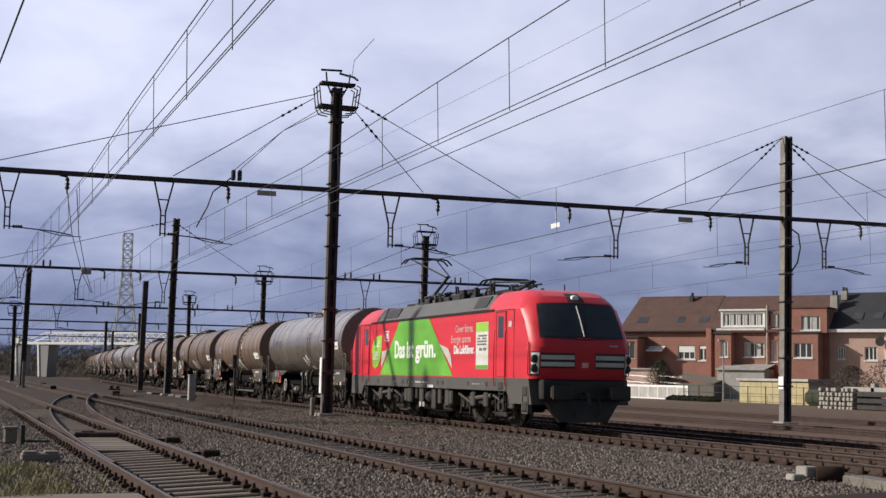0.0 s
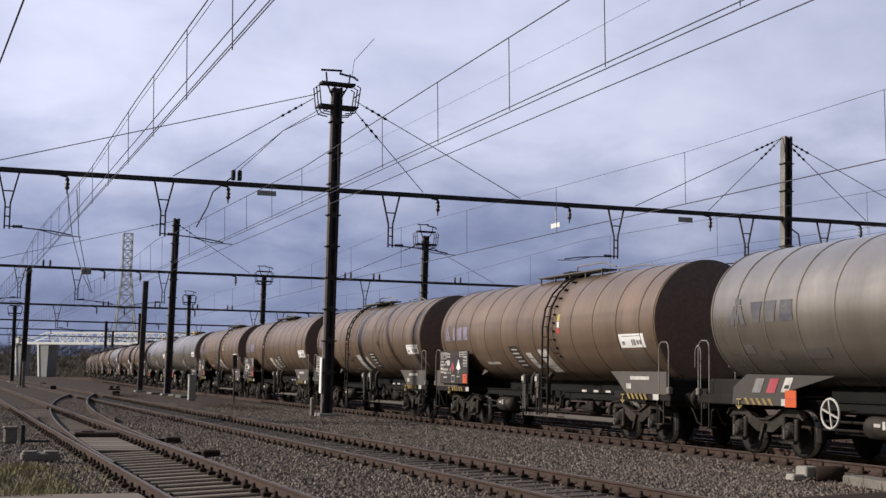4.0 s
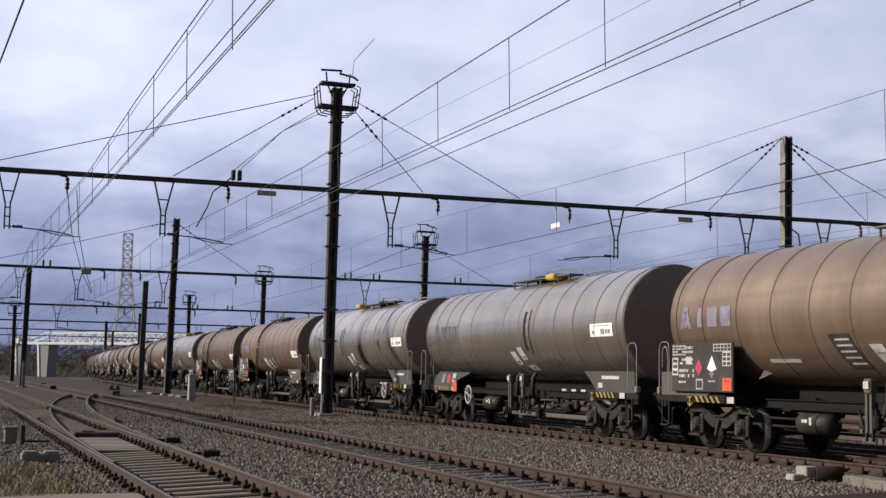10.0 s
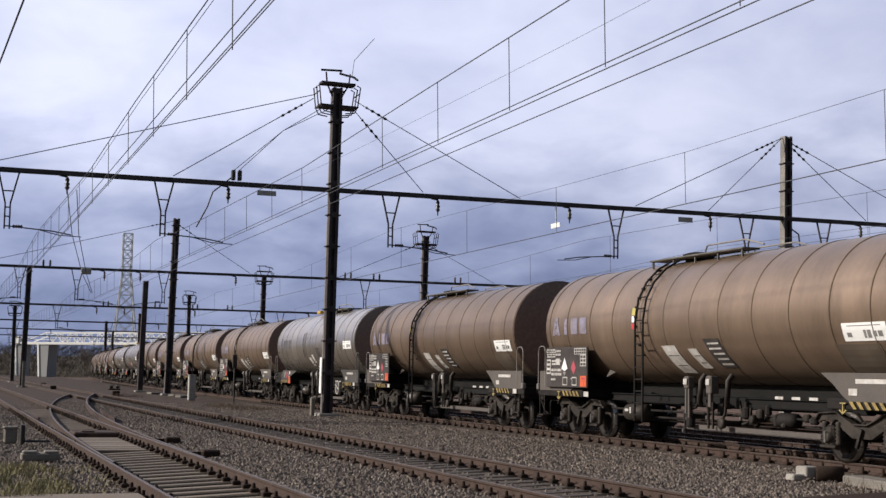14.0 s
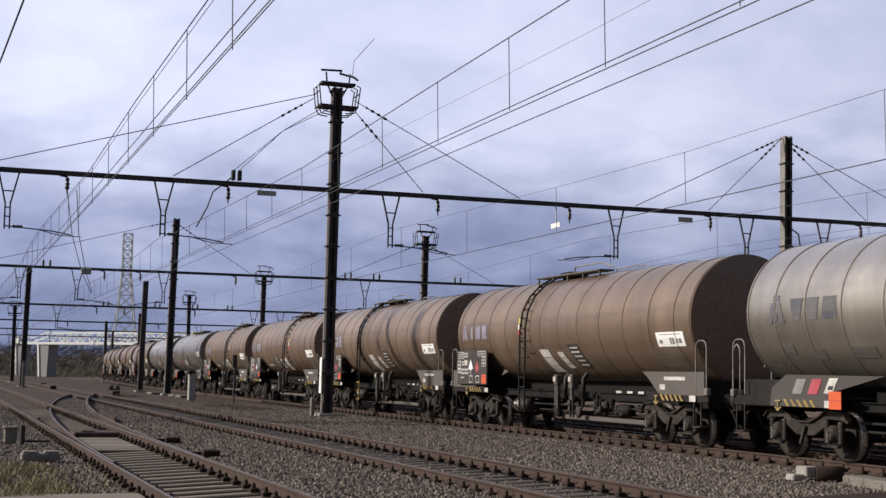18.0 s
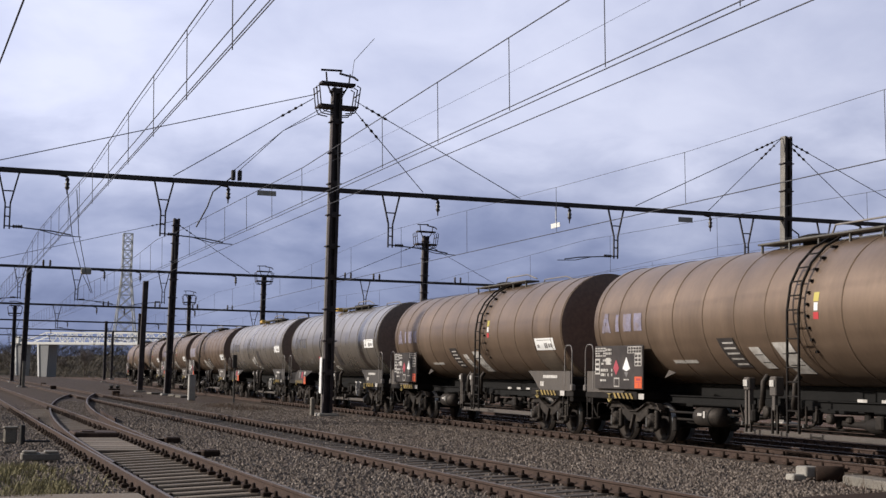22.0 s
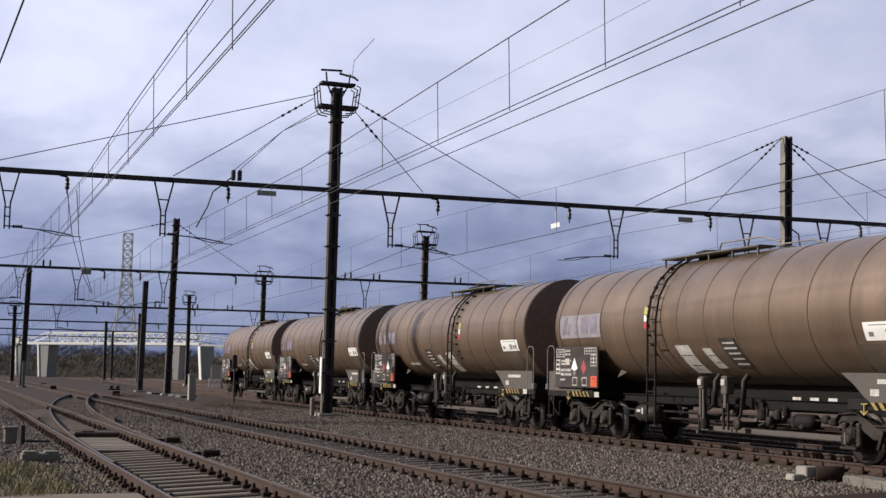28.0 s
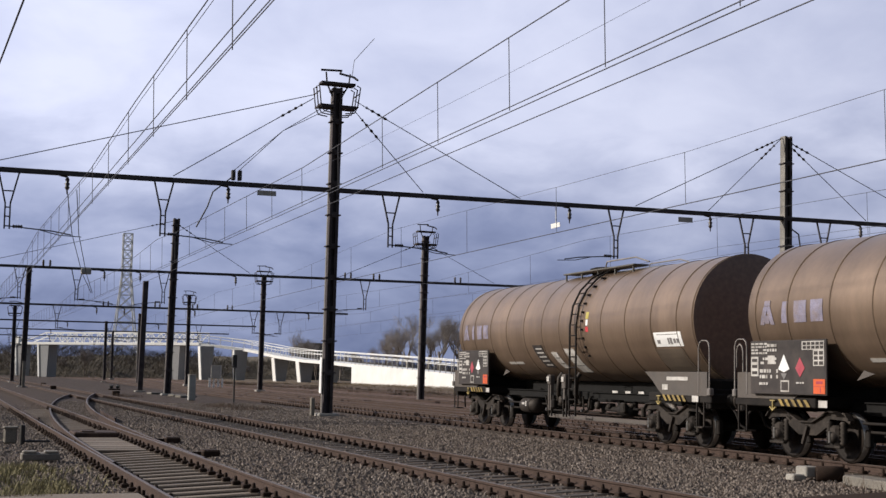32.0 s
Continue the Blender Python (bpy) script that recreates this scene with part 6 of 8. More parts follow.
        part("step_frame", Shape().box(-1.50, -1.36, -9.06, -9.01, 0.48, 1.2).box(-1.50, -1.36, -8.67, -8.62, 0.48, 1.2).box(-1.5, -1.36, -9.06, -8.62, 0.46, 0.51), M["loco_grey"], cb, "grey step frame")
        part("front_beam", Shape().box(-1.25, 1.25, -9.50, -9.2, 0.85, 1.40, 0.04), M["black"], cb, "dark front beam")
        part("plough", Shape().loft([[(-0.72, -9.48, 0.25), (0, -9.63, 0.25), (0.72, -9.48, 0.25), (0.72, -9.28, 0.25), (-0.72, -9.28, 0.25)], [(-1.15, -9.38, 0.85), (0, -9.48, 0.85), (1.15, -9.38, 0.85), (1.15, -9.18, 0.85), (-1.15, -9.18, 0.85)]], True, False), M["black"], cb, "dark snow plough")
        for x in (-0.87, 0.87):
            b = part("buffer", Shape().box(x - 0.17, x + 0.17, -9.68, -9.48, 0.9, 1.22, 0.03).lathe_y([(-9.68, 0.12), (-9.93, 0.12)], 14, x, 1.06), M["black"], cb, "dark buffer")
            part("buffer_head", Shape().box(x - 0.3, x + 0.3, -10.02, -9.95, 0.86, 1.26, 0.03), M["black"], b, "wide buffer plate")
        for x in (-0.4, 0.4):
            part("brake_hose", Shape().tube([(x, -9.56, 0.9), (x, -9.73, 0.75), (x * 0.9, -9.70, 0.5), (x * 0.8, -9.58, 0.42)], 0.025, 6), M["black"], cb, "black brake hose")
        part("coupling_hook", Shape().tube([(0, -9.53, 1.05), (0, -9.78, 1.0), (0, -9.88, 0.7)], 0.05, 8), M["black"], cb, "coupling hook")
        part("side_plate", Shape().box(-1.512, -1.500, -7.86, -7.62, 2.88, 3.05), M["old_white"], cb, "small white plate")
        # side door with its window, on both ends
        for sx in (-1, 1):
            x0, x1 = (-1.512, -1.49) if sx < 0 else (1.49, 1.512)
            d = part("cab_door", Shape().box(x0, x1, -7.38, -6.68, 1.46, 3.32, 0.01), M["red"], cb, "red cab door")
            part("door_window", Shape().box(x0 - 0.004 if sx < 0 else x0, x1 if sx < 0 else x1 + 0.004, -7.24, -6.82, 2.57, 3.22, 0.06), M["glass_dark"], d, "dark door pane")
            for yy in (-7.46, -6.60):
                part("grab_rail", Shape().tube([(sx * 1.52, yy, 1.2), (sx * 1.56, yy, 1.28), (sx * 1.56, yy, 2.75), (sx * 1.52, yy, 2.83)], 0.018, 6), M["red"], d, "red grab rail")
            part("door_step", Shape().box(x0 - 0.01, x1 + 0.01, -7.22, -6.86, 1.10, 1.30, 0.02), M["black"], d, "dark foothold")
            part("door_gap", Shape().box(x0 - 0.002 if sx < 0 else x0, x1 if sx < 0 else x1 + 0.002, -7.41, -7.385, 1.46, 3.34).box(x0 - 0.002 if sx < 0 else x0, x1 if sx < 0 else x1 + 0.002, -6.675, -6.65, 1.46, 3.34).box(x0 - 0.002 if sx < 0 else x0, x1 if sx < 0 else x1 + 0.002, -7.41, -6.65, 3.325, 3.345), M["black"], d, "dark door joint")
            lad = Shape().box(sx * 1.46 - 0.02, sx * 1.46 + 0.02, -7.24, -7.20, 0.45, 1.1).box(sx * 1.46 - 0.02, sx * 1.46 + 0.02, -6.90, -6.86, 0.45, 1.1)
            for z in (0.48, 0.72, 0.96):
                lad.box(sx * 1.44 - 0.06, sx * 1.44 + 0.06, -7.24, -6.86, z, z + 0.03)
            part("door_ladder", lad, M["roof_gear"], d, "dark steps below the door")
    # frame sill along the side, with holes and print bars
    part("side_sill", Shape().box(-1.502, 1.502, -7.42, 7.42, 1.05, 1.44, 0.015), M["loco_grey"], lo, "warm grey frame sill")
    rng = random.Random(5)
    for y in (5.4, 2.36, 1.86, -1.43, -1.94, -4.3, -5.9):
        part("lifting_hole", Shape().lathe_x([(-1.511, 0.075), (-1.50, 0.075)], 12, y, 1.24), M["black"], lo, "dark round hole")
    s = Shape()
    flat_bars(s, -1.506, 1.2, 1.7, 1.20, 1.25, 1, rng)
    flat_bars(s, -1.506, -0.5, 0.9, 1.20, 1.28, 1, rng, 0.8)
    flat_bars(s, -1.506, 3.0, 3.9, 1.22, 1.26, 1, rng, 0.6)
    flat_bars(s, -1.506, -5.6, -4.6, 1.22, 1.25, 1, rng, 0.6)
    part("print", s, M["curl"], lo, "pale print bars", kind="stuff")
    for y in (-0.45, -0.66, -0.87):
        part("white_square", Shape().box(-1.508, -1.50, y - 0.07, y + 0.07, 1.07, 1.16), M["plain_white"], lo, "white square marker")
    # louvre strip under the eaves
    for i in range(60):
        y = -6.4 + i * 0.215
        part("eave_louvre", Shape().box(-1.53, -1.45, y, y + 0.15, 3.36, 3.43), M["roof_gear"], lo)
    for y0, y1 in ((3.4, 4.8), (-5.6, -4.5)):
        part("roof_vent", Shape().add([(-1.43, y0, 3.53), (-1.43, y1, 3.53), (-1.235, y1, 3.87), (-1.235, y0, 3.87), (-1.40, y0, 3.515), (-1.40, y1, 3.515), (-1.20, y1, 3.855), (-1.20, y0, 3.855)],
                                      [(0, 1, 2, 3), (4, 7, 6, 5), (0, 4, 5, 1), (1, 5, 6, 2), (2, 6, 7, 3), (3, 7, 4, 0)]), M["roof_gear"], lo, "dark roof vent")
    # slogan panel
    side_plate(lo, "green_panel", [(5.18, 1.46), (2.85, 3.36), (-0.44, 3.36), (-2.90, 1.46)], M["green"], label="bright green slogan panel")
    side_plate(lo, "film_curl", [(5.05, 1.72), (4.05, 2.46), (4.55, 2.34), (4.98, 2.32)], M["curl"], -1.515, "peeled pale corner", 0.003)
    side_plate(lo, "film_curl", [(-1.60, 2.48), (-2.85, 1.70), (-2.72, 2.10), (-2.45, 2.34)], M["curl"], -1.515, "peeled pale corner", 0.003)
    side_plate(lo, "leaf_badge", [(6.25, 2.0), (6.32, 2.40), (6.15, 2.70), (5.7, 2.88), (5.02, 2.93), (5.03, 2.5), (5.2, 2.0), (5.5, 1.77), (5.9, 1.69), (6.15, 1.78)], M["lime"], label="lime green leaf badge")
    s = Shape()
    flat_bars(s, -1.515, 5.2, 5.95, 2.48, 2.74, 3, rng, 0.9)
    flat_bars(s, -1.515, 5.45, 6.1, 2.0, 2.34, 4, rng, 0.8)
    part("print", s, M["plain_white"], lo, "white print bars", kind="stuff")
    part("emblem_frame", Shape().box(-1.515, -1.505, 4.10, 4.64, 2.68, 3.06, 0.004), M["plain_white"], lo, "white square emblem")
    part("emblem_field", Shape().box(-1.518, -1.514, 4.15, 4.59, 2.72, 3.02), M["red"], lo, "red emblem field")
    for a_ in (4.20, 4.39):
        part("emblem_bar", Shape().box(-1.521, -1.517, a_, a_ + 0.14, 2.77, 2.97), M["plain_white"], lo)
    for text, y, wide in (("Das", 3.37, 1.20), ("ist", 1.93, 0.78), ("grün.", 0.96, 2.16)):
        side_words("slogan_word", text, 0.84, y, 2.08, M["plain_white"], lo, "bold white slogan lettering", wide, 0.026)
    side_words("slogan_line", "Clever fahren.", 0.34, -3.13, 2.82, M["skin_red"], lo, "pale slogan line", 1.62)
    side_words("slogan_line", "Energie sparen.", 0.34, -2.73, 2.50, M["skin_red"], lo, "pale slogan line", 1.85)
    side_words("slogan_line", "Die Lokführer.", 0.36, -3.0, 2.16, M["plain_white"], lo, "bold white slogan line", 1.85, 0.012)
    pf = part("poster", Shape().box(-1.512, -1.503, -6.02, -4.98, 1.68, 3.08, 0.003), M["poster_white"], lo, "white poster with a green head band")
    part("poster_band", Shape().box(-1.516, -1.511, -6.0, -5.0, 2.80, 3.07), M["lime"], pf, "lime green head band")
    part("poster_band", Shape().box(-1.516, -1.511, -6.0, -5.0, 1.69, 1.80), M["green"], pf, "green foot band")
    s = Shape()
    flat_bars(s, -1.518, -5.9, -5.1, 2.38, 2.72, 4, rng, 0.9)
    flat_bars(s, -1.518, -5.9, -5.3, 2.2, 2.34, 1, rng, 0.9)
    part("print", s, M["grey_print"], pf, "grey print bars", kind="stuff")
    # roof equipment
    pantograph(lo, 3.92, True)
    pantograph(lo, -4.6, False)
    for y in (-2.9, -2.2, -1.4, -0.3, 0.7, 1.6, 2.3):
        x = rng.uniform(-0.9, -0.5)
        s = Shape()
        z = 3.90
        for j in range(5):
            s.lathe_z([(z, 0.06), (z + 0.035, 0.12), (z + 0.07, 0.06)], 9, x, y)
            z += 0.07
        part("roof_insulator", s, M["roof_gear"], lo, "dark ribbed roof insulator")
    for i in range(16):
        y, x = -4.4 + i * 0.52 + rng.uniform(-0.15, 0.15), rng.uniform(-0.95, -0.6)
        k = i % 4
        if k == 0:
            part("roof_bracket", Shape().bar((x, y, 3.9), (x, y, 4.28), 0.06).bar((x, y - 0.2, 4.26), (x, y + 0.2, 4.26), 0.05), M["roof_gear"], lo, "dark roof bracket")
        elif k == 1:
            part("roof_cable", Shape().tube([(x, y, 3.92), (x, y + 0.1, 4.12), (x, y + 0.3, 4.16), (x, y + 0.45, 3.92)], 0.035, 6), M["roof_gear"], lo, "dark roof cable")
        elif k == 2:
            part("roof_valve", Shape().lathe_z([(3.9, 0.10), (4.05, 0.10), (4.07, 0.05), (4.2, 0.05)], 8, x, y), M["black"], lo, "dark roof valve")
        else:
            part("roof_box", Shape().box(x - 0.15, x + 0.2, y - 0.22, y + 0.22, 3.9, 4.04 + 0.03 * (i % 3), 0.03), M["roof_gear"], lo, "dark roof equipment box")
    for i in range(22):
        y, x = -5.2 + i * 0.40 + rng.uniform(-0.12, 0.12), rng.uniform(-1.0, 0.5)
        top = rng.uniform(4.12, 4.46)
        if i % 3 == 0:
            part("roof_cable", Shape().tube([(x, y, 3.92), (x - 0.05, y + 0.08, top), (x, y + 0.35, top + 0.03), (x + 0.1, y + 0.55, 3.95)], 0.04, 6), M["roof_gear"], lo, "dark arched roof cable")
        elif i % 3 == 1:
            part("roof_insulator", Shape().lathe_z([(3.9 + 0.05 * j, 0.055 if j % 2 else 0.105) for j in range(int((top - 3.9) / 0.05))], 8, x, y), M["roof_gear"], lo, "dark ribbed roof insulator")
        else:
            part("roof_bracket", Shape().bar((x, y, 3.9), (x, y, top), 0.05).bar((x, y - 0.3, top), (x, y + 0.3, top + 0.02), 0.045).bar((x, y - 0.3, top), (x, y, 3.95), 0.03), M["roof_gear"], lo, "dark roof bracket")
    part("bus_bar", Shape().tube([(-0.7, -4.2, 4.22), (-0.7, -1.2, 4.26), (-0.6, 0.6, 4.22), (-0.7, 2.5, 4.24)], 0.03, 6).tube([(0.4, -5.5, 4.3), (0.4, 3.2, 4.2)], 0.03, 6), M["roof_gear"], lo, "roof bus bar")
    for y0, y1, x0, x1, z in ((-1.9, -0.9, -0.95, -0.3, 4.15), (0.9, 1.9, -0.9, 0.0, 4.08), (-3.6, -2.6, -0.6, 0.3, 4.12), (2.4, 3.0, -0.8, -0.3, 4.05)):
        part("roof_box", Shape().box(x0, x1, y0, y1, 3.79, z, 0.05), M["roof_gear"], lo, "dark roof equipment box")
    part("roof_cable", Shape().tube([(-0.75, 2.0, 4.0), (-0.75, 1.6, 4.2), (-0.75, 1.2, 4.22), (-0.75, 0.8, 3.9)], 0.06, 8), M["roof_gear"], lo, "thick curved roof cable")
    part("cab_aerial", Shape().tube([(0.5, -7.0, 3.95), (0.5, -7.0, 4.2)], 0.02, 6).lathe_z([(3.95, 0.08), (4.05, 0.05)], 8, -0.3, -7.2), M["roof_gear"], lo)
    # bogies
    for way in (-1, 1):
        yc = way * 4.95
        b = part("bogie", Shape().box(-1.12, 1.12, yc - 2.3, yc + 2.3, 0.62, 0.86, 0.05).box(-0.6, 0.6, yc - 0.5, yc + 0.5, 0.4, 1.05, 0.05), M["bogie"], lo, "grimy motor bogie")
        for k in (-1.5, 1.5):
            wheelset(b, yc + k, 0.625)
            for x in (-1.12, 1.12):
                part("axle_box", Shape().box(x - 0.16, x + 0.16, yc + k - 0.22, yc + k + 0.22, 0.45, 0.82, 0.05).lathe_x([(x - 0.22, 0.12), (x - 0.1, 0.16)], 12, yc + k, 0.62), M["bogie"], b, "axle box")
                for kk in (-0.42, 0.42):
                    part("coil_spring", Shape().lathe_z([(0.55 + 0.05 * (j // 2) + (0.025 if j % 2 else 0), 0.11 if j % 2 else 0.09) for j in range(16)], 10, x, yc + k + kk), M["bogie"], b, "coil spring")
        for k in (-2.6, -0.55, 0.55, 2.6):
            part("sand_box", Shape().box(-1.4, -1.05, yc + k - 0.17, yc + k + 0.17, 0.55, 1.0, 0.04), M["underfloor"], b, "dark grey sand box")
            part("sand_pipe", Shape().tube([(-1.25, yc + k, 0.6), (-1.15, yc + k + 0.05, 0.35), (-0.85, yc + k + 0.12, 0.12)], 0.025, 6), M["bogie"], b, "thin sand pipe")
        for x in (-1.16,):
            for a_, b_, c_, d_ in ((-0.85, 0.72, 0.62, 0.5), (0.35, 0.95, 0.55, 0.55), (-2.0, -1.0, 0.30, 0.42)):
                part("brake_gear_piece", Shape().box(x - 0.1, x + 0.06, yc + a_, yc + b_, c_, c_ + 0.14, 0.03), M["bogie"], b)
            for k in (-1.9, -1.1, 1.1, 1.9):
                part("brake_hanger", Shape().bar((x - 0.08, yc + k, 0.3), (x - 0.08, yc + k * 0.97, 0.98), 0.06), M["bogie"], b)
            for k in (-1.5, 1.5):
                part("guard", Shape().bar((x - 0.12, yc + k - 0.6, 0.66), (x - 0.12, yc + k + 0.55, 0.92), 0.05), M["loco_grey"], b)
        part("damper", Shape().tube([(-1.3, yc - 0.9, 0.9), (-1.3, yc + 0.9, 0.78)], 0.07, 8), M["loco_grey"], b, "grey yaw damper")
    part("transformer_tank", Shape().box(-1.15, 1.15, -1.9, 1.9, 0.32, 1.06, 0.06), M["bogie"], lo, "dark underfloor tank")
    for y0, y1, z0 in ((1.5, 2.1, 0.54), (1.0, 1.2, 0.66), (0.35, 0.75, 0.5), (-1.5, -1.2, 0.55), (-2.3, -1.9, 0.5), (-0.95, -0.55, 0.36)):
        part("underfloor_box", Shape().box(-1.42, -1.1, y0, y1, z0, 1.06, 0.03), M["underfloor"], lo, "dark grey underfloor box")
    for i in range(14):
        y, z = rng.uniform(-2.6, 2.7), rng.uniform(0.4, 0.9)
        if i % 2:
            part("pipe", Shape().tube([(-1.3, y, 1.05), (-1.33, y + 0.05, z), (-1.25, y + 0.2, z - 0.12), (-1.2, y + 0.5, z - 0.1)], 0.025, 6), M["roof_gear"], lo, "dark underfloor pipe")
        else:
            part("underfloor_valve", Shape().lathe_x([(-1.38, 0.05), (-1.36, 0.1), (-1.2, 0.08)], 10, y, z), M["bogie"], lo, "dark underfloor valve")
    for y in (0.55, 0.2):
        part("notice_plate", Shape().box(-1.44, -1.425, y - 0.1, y + 0.1, 0.42, 0.58), M["old_white"], lo, "small pale notice plate")
    part("air_reservoir", Shape().lathe_y([(-0.45, 0.05), (-0.43, 0.18), (0.15, 0.18), (0.17, 0.05)], 14, -1.22, 0.76), M["loco_grey"], lo, "grey air reservoir")
    return lo


LOCO_Y = 44.03
train.append((locomotive(on_track(LOCO_Y)), LOCO_Y))


# ---- foot and cycle bridge ----
M.update({
    # piers: shaded faces put into this grey, sunlit edges into bridge_white slabs
    "pier_grey": mat("bridge_pier_concrete", (0.30, 0.30, 0.31), 0.9, vary=0.15, scale=0.6, fine=0.12, fine_scale=6, dirt=(0.13, 0.125, 0.12), dirt_amount=0.5, dirt_scale=0.6),
    "bridge_white": mat("white_bridge_paint", (0.78, 0.78, 0.77), 0.5, vary=0.06, scale=0.6, fine=0.05, dirt=(0.5, 0.48, 0.44), dirt_amount=0.3, dirt_scale=0.4),
    "bark": mat("bare_bark", (0.22, 0.185, 0.16), 0.9, vary=0.3, scale=1.5),
    "birch": mat("pale_birch_bark", (0.42, 0.38, 0.34), 0.85, vary=0.4, scale=1.5),
    # twig tone lightened to stand in for distance haze
    "twigs": mat("bare_twigs", (0.40, 0.36, 0.335), 0.95, vary=0.3, scale=0.3),
    "bank": mat("dark_scrub_bank", (0.13, 0.105, 0.072), 0.95, vary=0.45, scale=0.15, fine=0.4, fine_scale=1.2, bump=0.2, bump_scale=0.8),
    "brick": mat("red_brick", (0.31, 0.148, 0.115), 0.9, vary=0.15, scale=0.8, fine=0.2, fine_scale=14),
    "brick_light": mat("pinkish_brick", (0.52, 0.36, 0.30), 0.9, vary=0.12, scale=0.8, fine=0.18, fine_scale=14),
    "roof_tile": mat("brown_roof_tile", (0.105, 0.058, 0.047), 0.85, vary=0.2, scale=0.8, fine=0.25, fine_scale=9),
    "roof_slate": mat("dark_slate_roof", (0.034, 0.034, 0.038), 0.75, vary=0.2, scale=0.8, fine=0.25, fine_scale=9),
    "window": mat("house_window_glass", (0.06, 0.065, 0.07), 0.08, vary=0.3, scale=0.5),
    "curtain": mat("net_curtain", (0.50, 0.50, 0.48), 0.9, vary=0.2, scale=2, stretch=(6, 6, 1)),
    "shed": mat("yellowish_board", (0.42, 0.36, 0.205), 0.85, vary=0.15, scale=1, fine=0.1, dirt=(0.3, 0.24, 0.13), dirt_amount=0.4),
    "fence_wire": mat("green_fence", (0.05, 0.06, 0.05), 0.7, 0.2),
    "shrub": mat("shrub_leaf", (0.035, 0.042, 0.022), 0.9, vary=0.4, scale=1),
    "brown_shrub": mat("brown_twig_mass", (0.085, 0.062, 0.050), 0.95, vary=0.4, scale=1),
    "lattice": mat("galvanised_lattice", (0.62, 0.63, 0.64), 0.6, 0.0, vary=0.15, scale=1),
})
# local x runs along the span, from the far end to the ramp
SPAN = Matrix(((0.665, 0.747, 0, 16.0), (-0.747, 0.665, 0, 340.0), (0, 0, 1, 0), (0, 0, 0, 1)))
bridge = thing("footbridge", "white steel truss footbridge over the tracks", "footbridge", SPAN, kind="structure")
part("deck", Shape().box(-2, 54, 0, 3.4, 7.25, 7.85, 0.05), M["bridge_white"], bridge, "white bridge deck")
for y in (0.0, 3.2):
    part("top_chord", Shape().box(9, 54, y, y + 0.22, 9.9, 10.15), M["bridge_white"], bridge, "white upper chord")
    part("end_brace", Shape().bar((2, y + 0.1, 7.9), (9, y + 0.1, 10.0), 0.2), M["bridge_white"], bridge)
    for i in range(20):
        x0, x1 = 9 + 2.25 * i, 11.25 + 2.25 * i
        a_, b_ = (7.85, 9.95) if i % 2 else (9.95, 7.85)
        part("diagonal", Shape().bar((x0, y + 0.1, a_), (x1, y + 0.1, b_), 0.15), M["bridge_white"], bridge, "white truss diagonal")
        part("upright", Shape().bar((x1, y + 0.1, 7.85), (x1, y + 0.1, 9.95), 0.1), M["bridge_white"], bridge)
for z in (8.4, 9.0):
    part("hand_rail", Shape().tube([(-2, 0.3, z), (54, 0.3, z)], 0.06, 6), M["bridge_white"], bridge)
for x0, x1 in ((6.6, 9.9), (-0.6, 1.4), (45.5, 48.5)):
    part("pier", Shape().loft([[(x0 + 0.6, 0.2, -0.4), (x1 - 0.3, 0.2, -0.4), (x1 - 0.3, 3.2, -0.4), (x0 + 0.6, 3.2, -0.4)], [(x0, 0.2, 7.25), (x1, 0.2, 7.25), (x1, 3.2, 7.25), (x0, 3.2, 7.25)]], True, False), M["pier_grey"], bridge, "grey bridge pier")
    # white bar paints sunlight on the pier's left edge
    part("pier_edge", Shape().bar((x0 + 0.1, 0.1, 7.25), (x0 + 0.7, 0.1, -0.4), 0.5, 0.2), M["bridge_white"], bridge, "white slab painted as the pier's sunlit face")
part("end_post", Shape().box(-0.6, 0.8, -0.2, 1.0, 7.3, 9.2, 0.1), M["bridge_white"], bridge, "white end post")
RAMP = [(51.6, 300, 7.75), (56, 297, 7.3), (60.5, 294, 6.7), (63, 289, 6.0), (64.2, 280, 5.2), (64.6, 258, 4.25), (64.4, 240, 3.85), (64.2, 223, 3.35), (64, 205, 2.85), (64, 188, 2.35), (64, 167, 1.65), (64, 140, 0.8), (64, 118, 0.1)]
ramp_ = thing("bridge_ramp", "long white ramp with tube railings and a solid white wall", "ramp", kind="structure")


def ramp_sides(i):
    p = Vector(RAMP[i])
    d = Vector(RAMP[min(i + 1, len(RAMP) - 1)]) - Vector(RAMP[max(i - 1, 0)])
    d.z = 0
    d.normalize()
    return p, Vector((d.y, -d.x, 0))


rings = []
for i in range(len(RAMP)):
    p, s_ = ramp_sides(i)
    q = p - s_ * 3.2
    rings.append([p, p - Vector((0, 0, 0.55)), q - Vector((0, 0, 0.55)), q])
part("deck", Shape().loft(rings, True, False), M["bridge_white"], ramp_, "white ramp deck")
for k in (0.0, 3.1):
    for h, r_ in ((1.75, 0.07), (1.15, 0.06)):
        pts = []
        for i in range(len(RAMP)):
            p, s_ = ramp_sides(i)
            pts.append(p - s_ * k + Vector((0, 0, h)))
        part("railing", Shape().tube(pts, r_, 6), M["bridge_white"], ramp_, "white tube railing")
for i in range(len(RAMP) - 2):
    a_, sa = ramp_sides(i)
    b_, sb = ramp_sides(i + 1)
    n_ = max(2, int((b_ - a_).length / 2.2))
    for j in range(n_):
        p = a_.lerp(b_, j / n_)
        part("railing_post", Shape().bar(p, p + Vector((0, 0, 1.75)), 0.11), M["grey_box"] if i > 6 else M["bridge_white"], ramp_)
rings = []
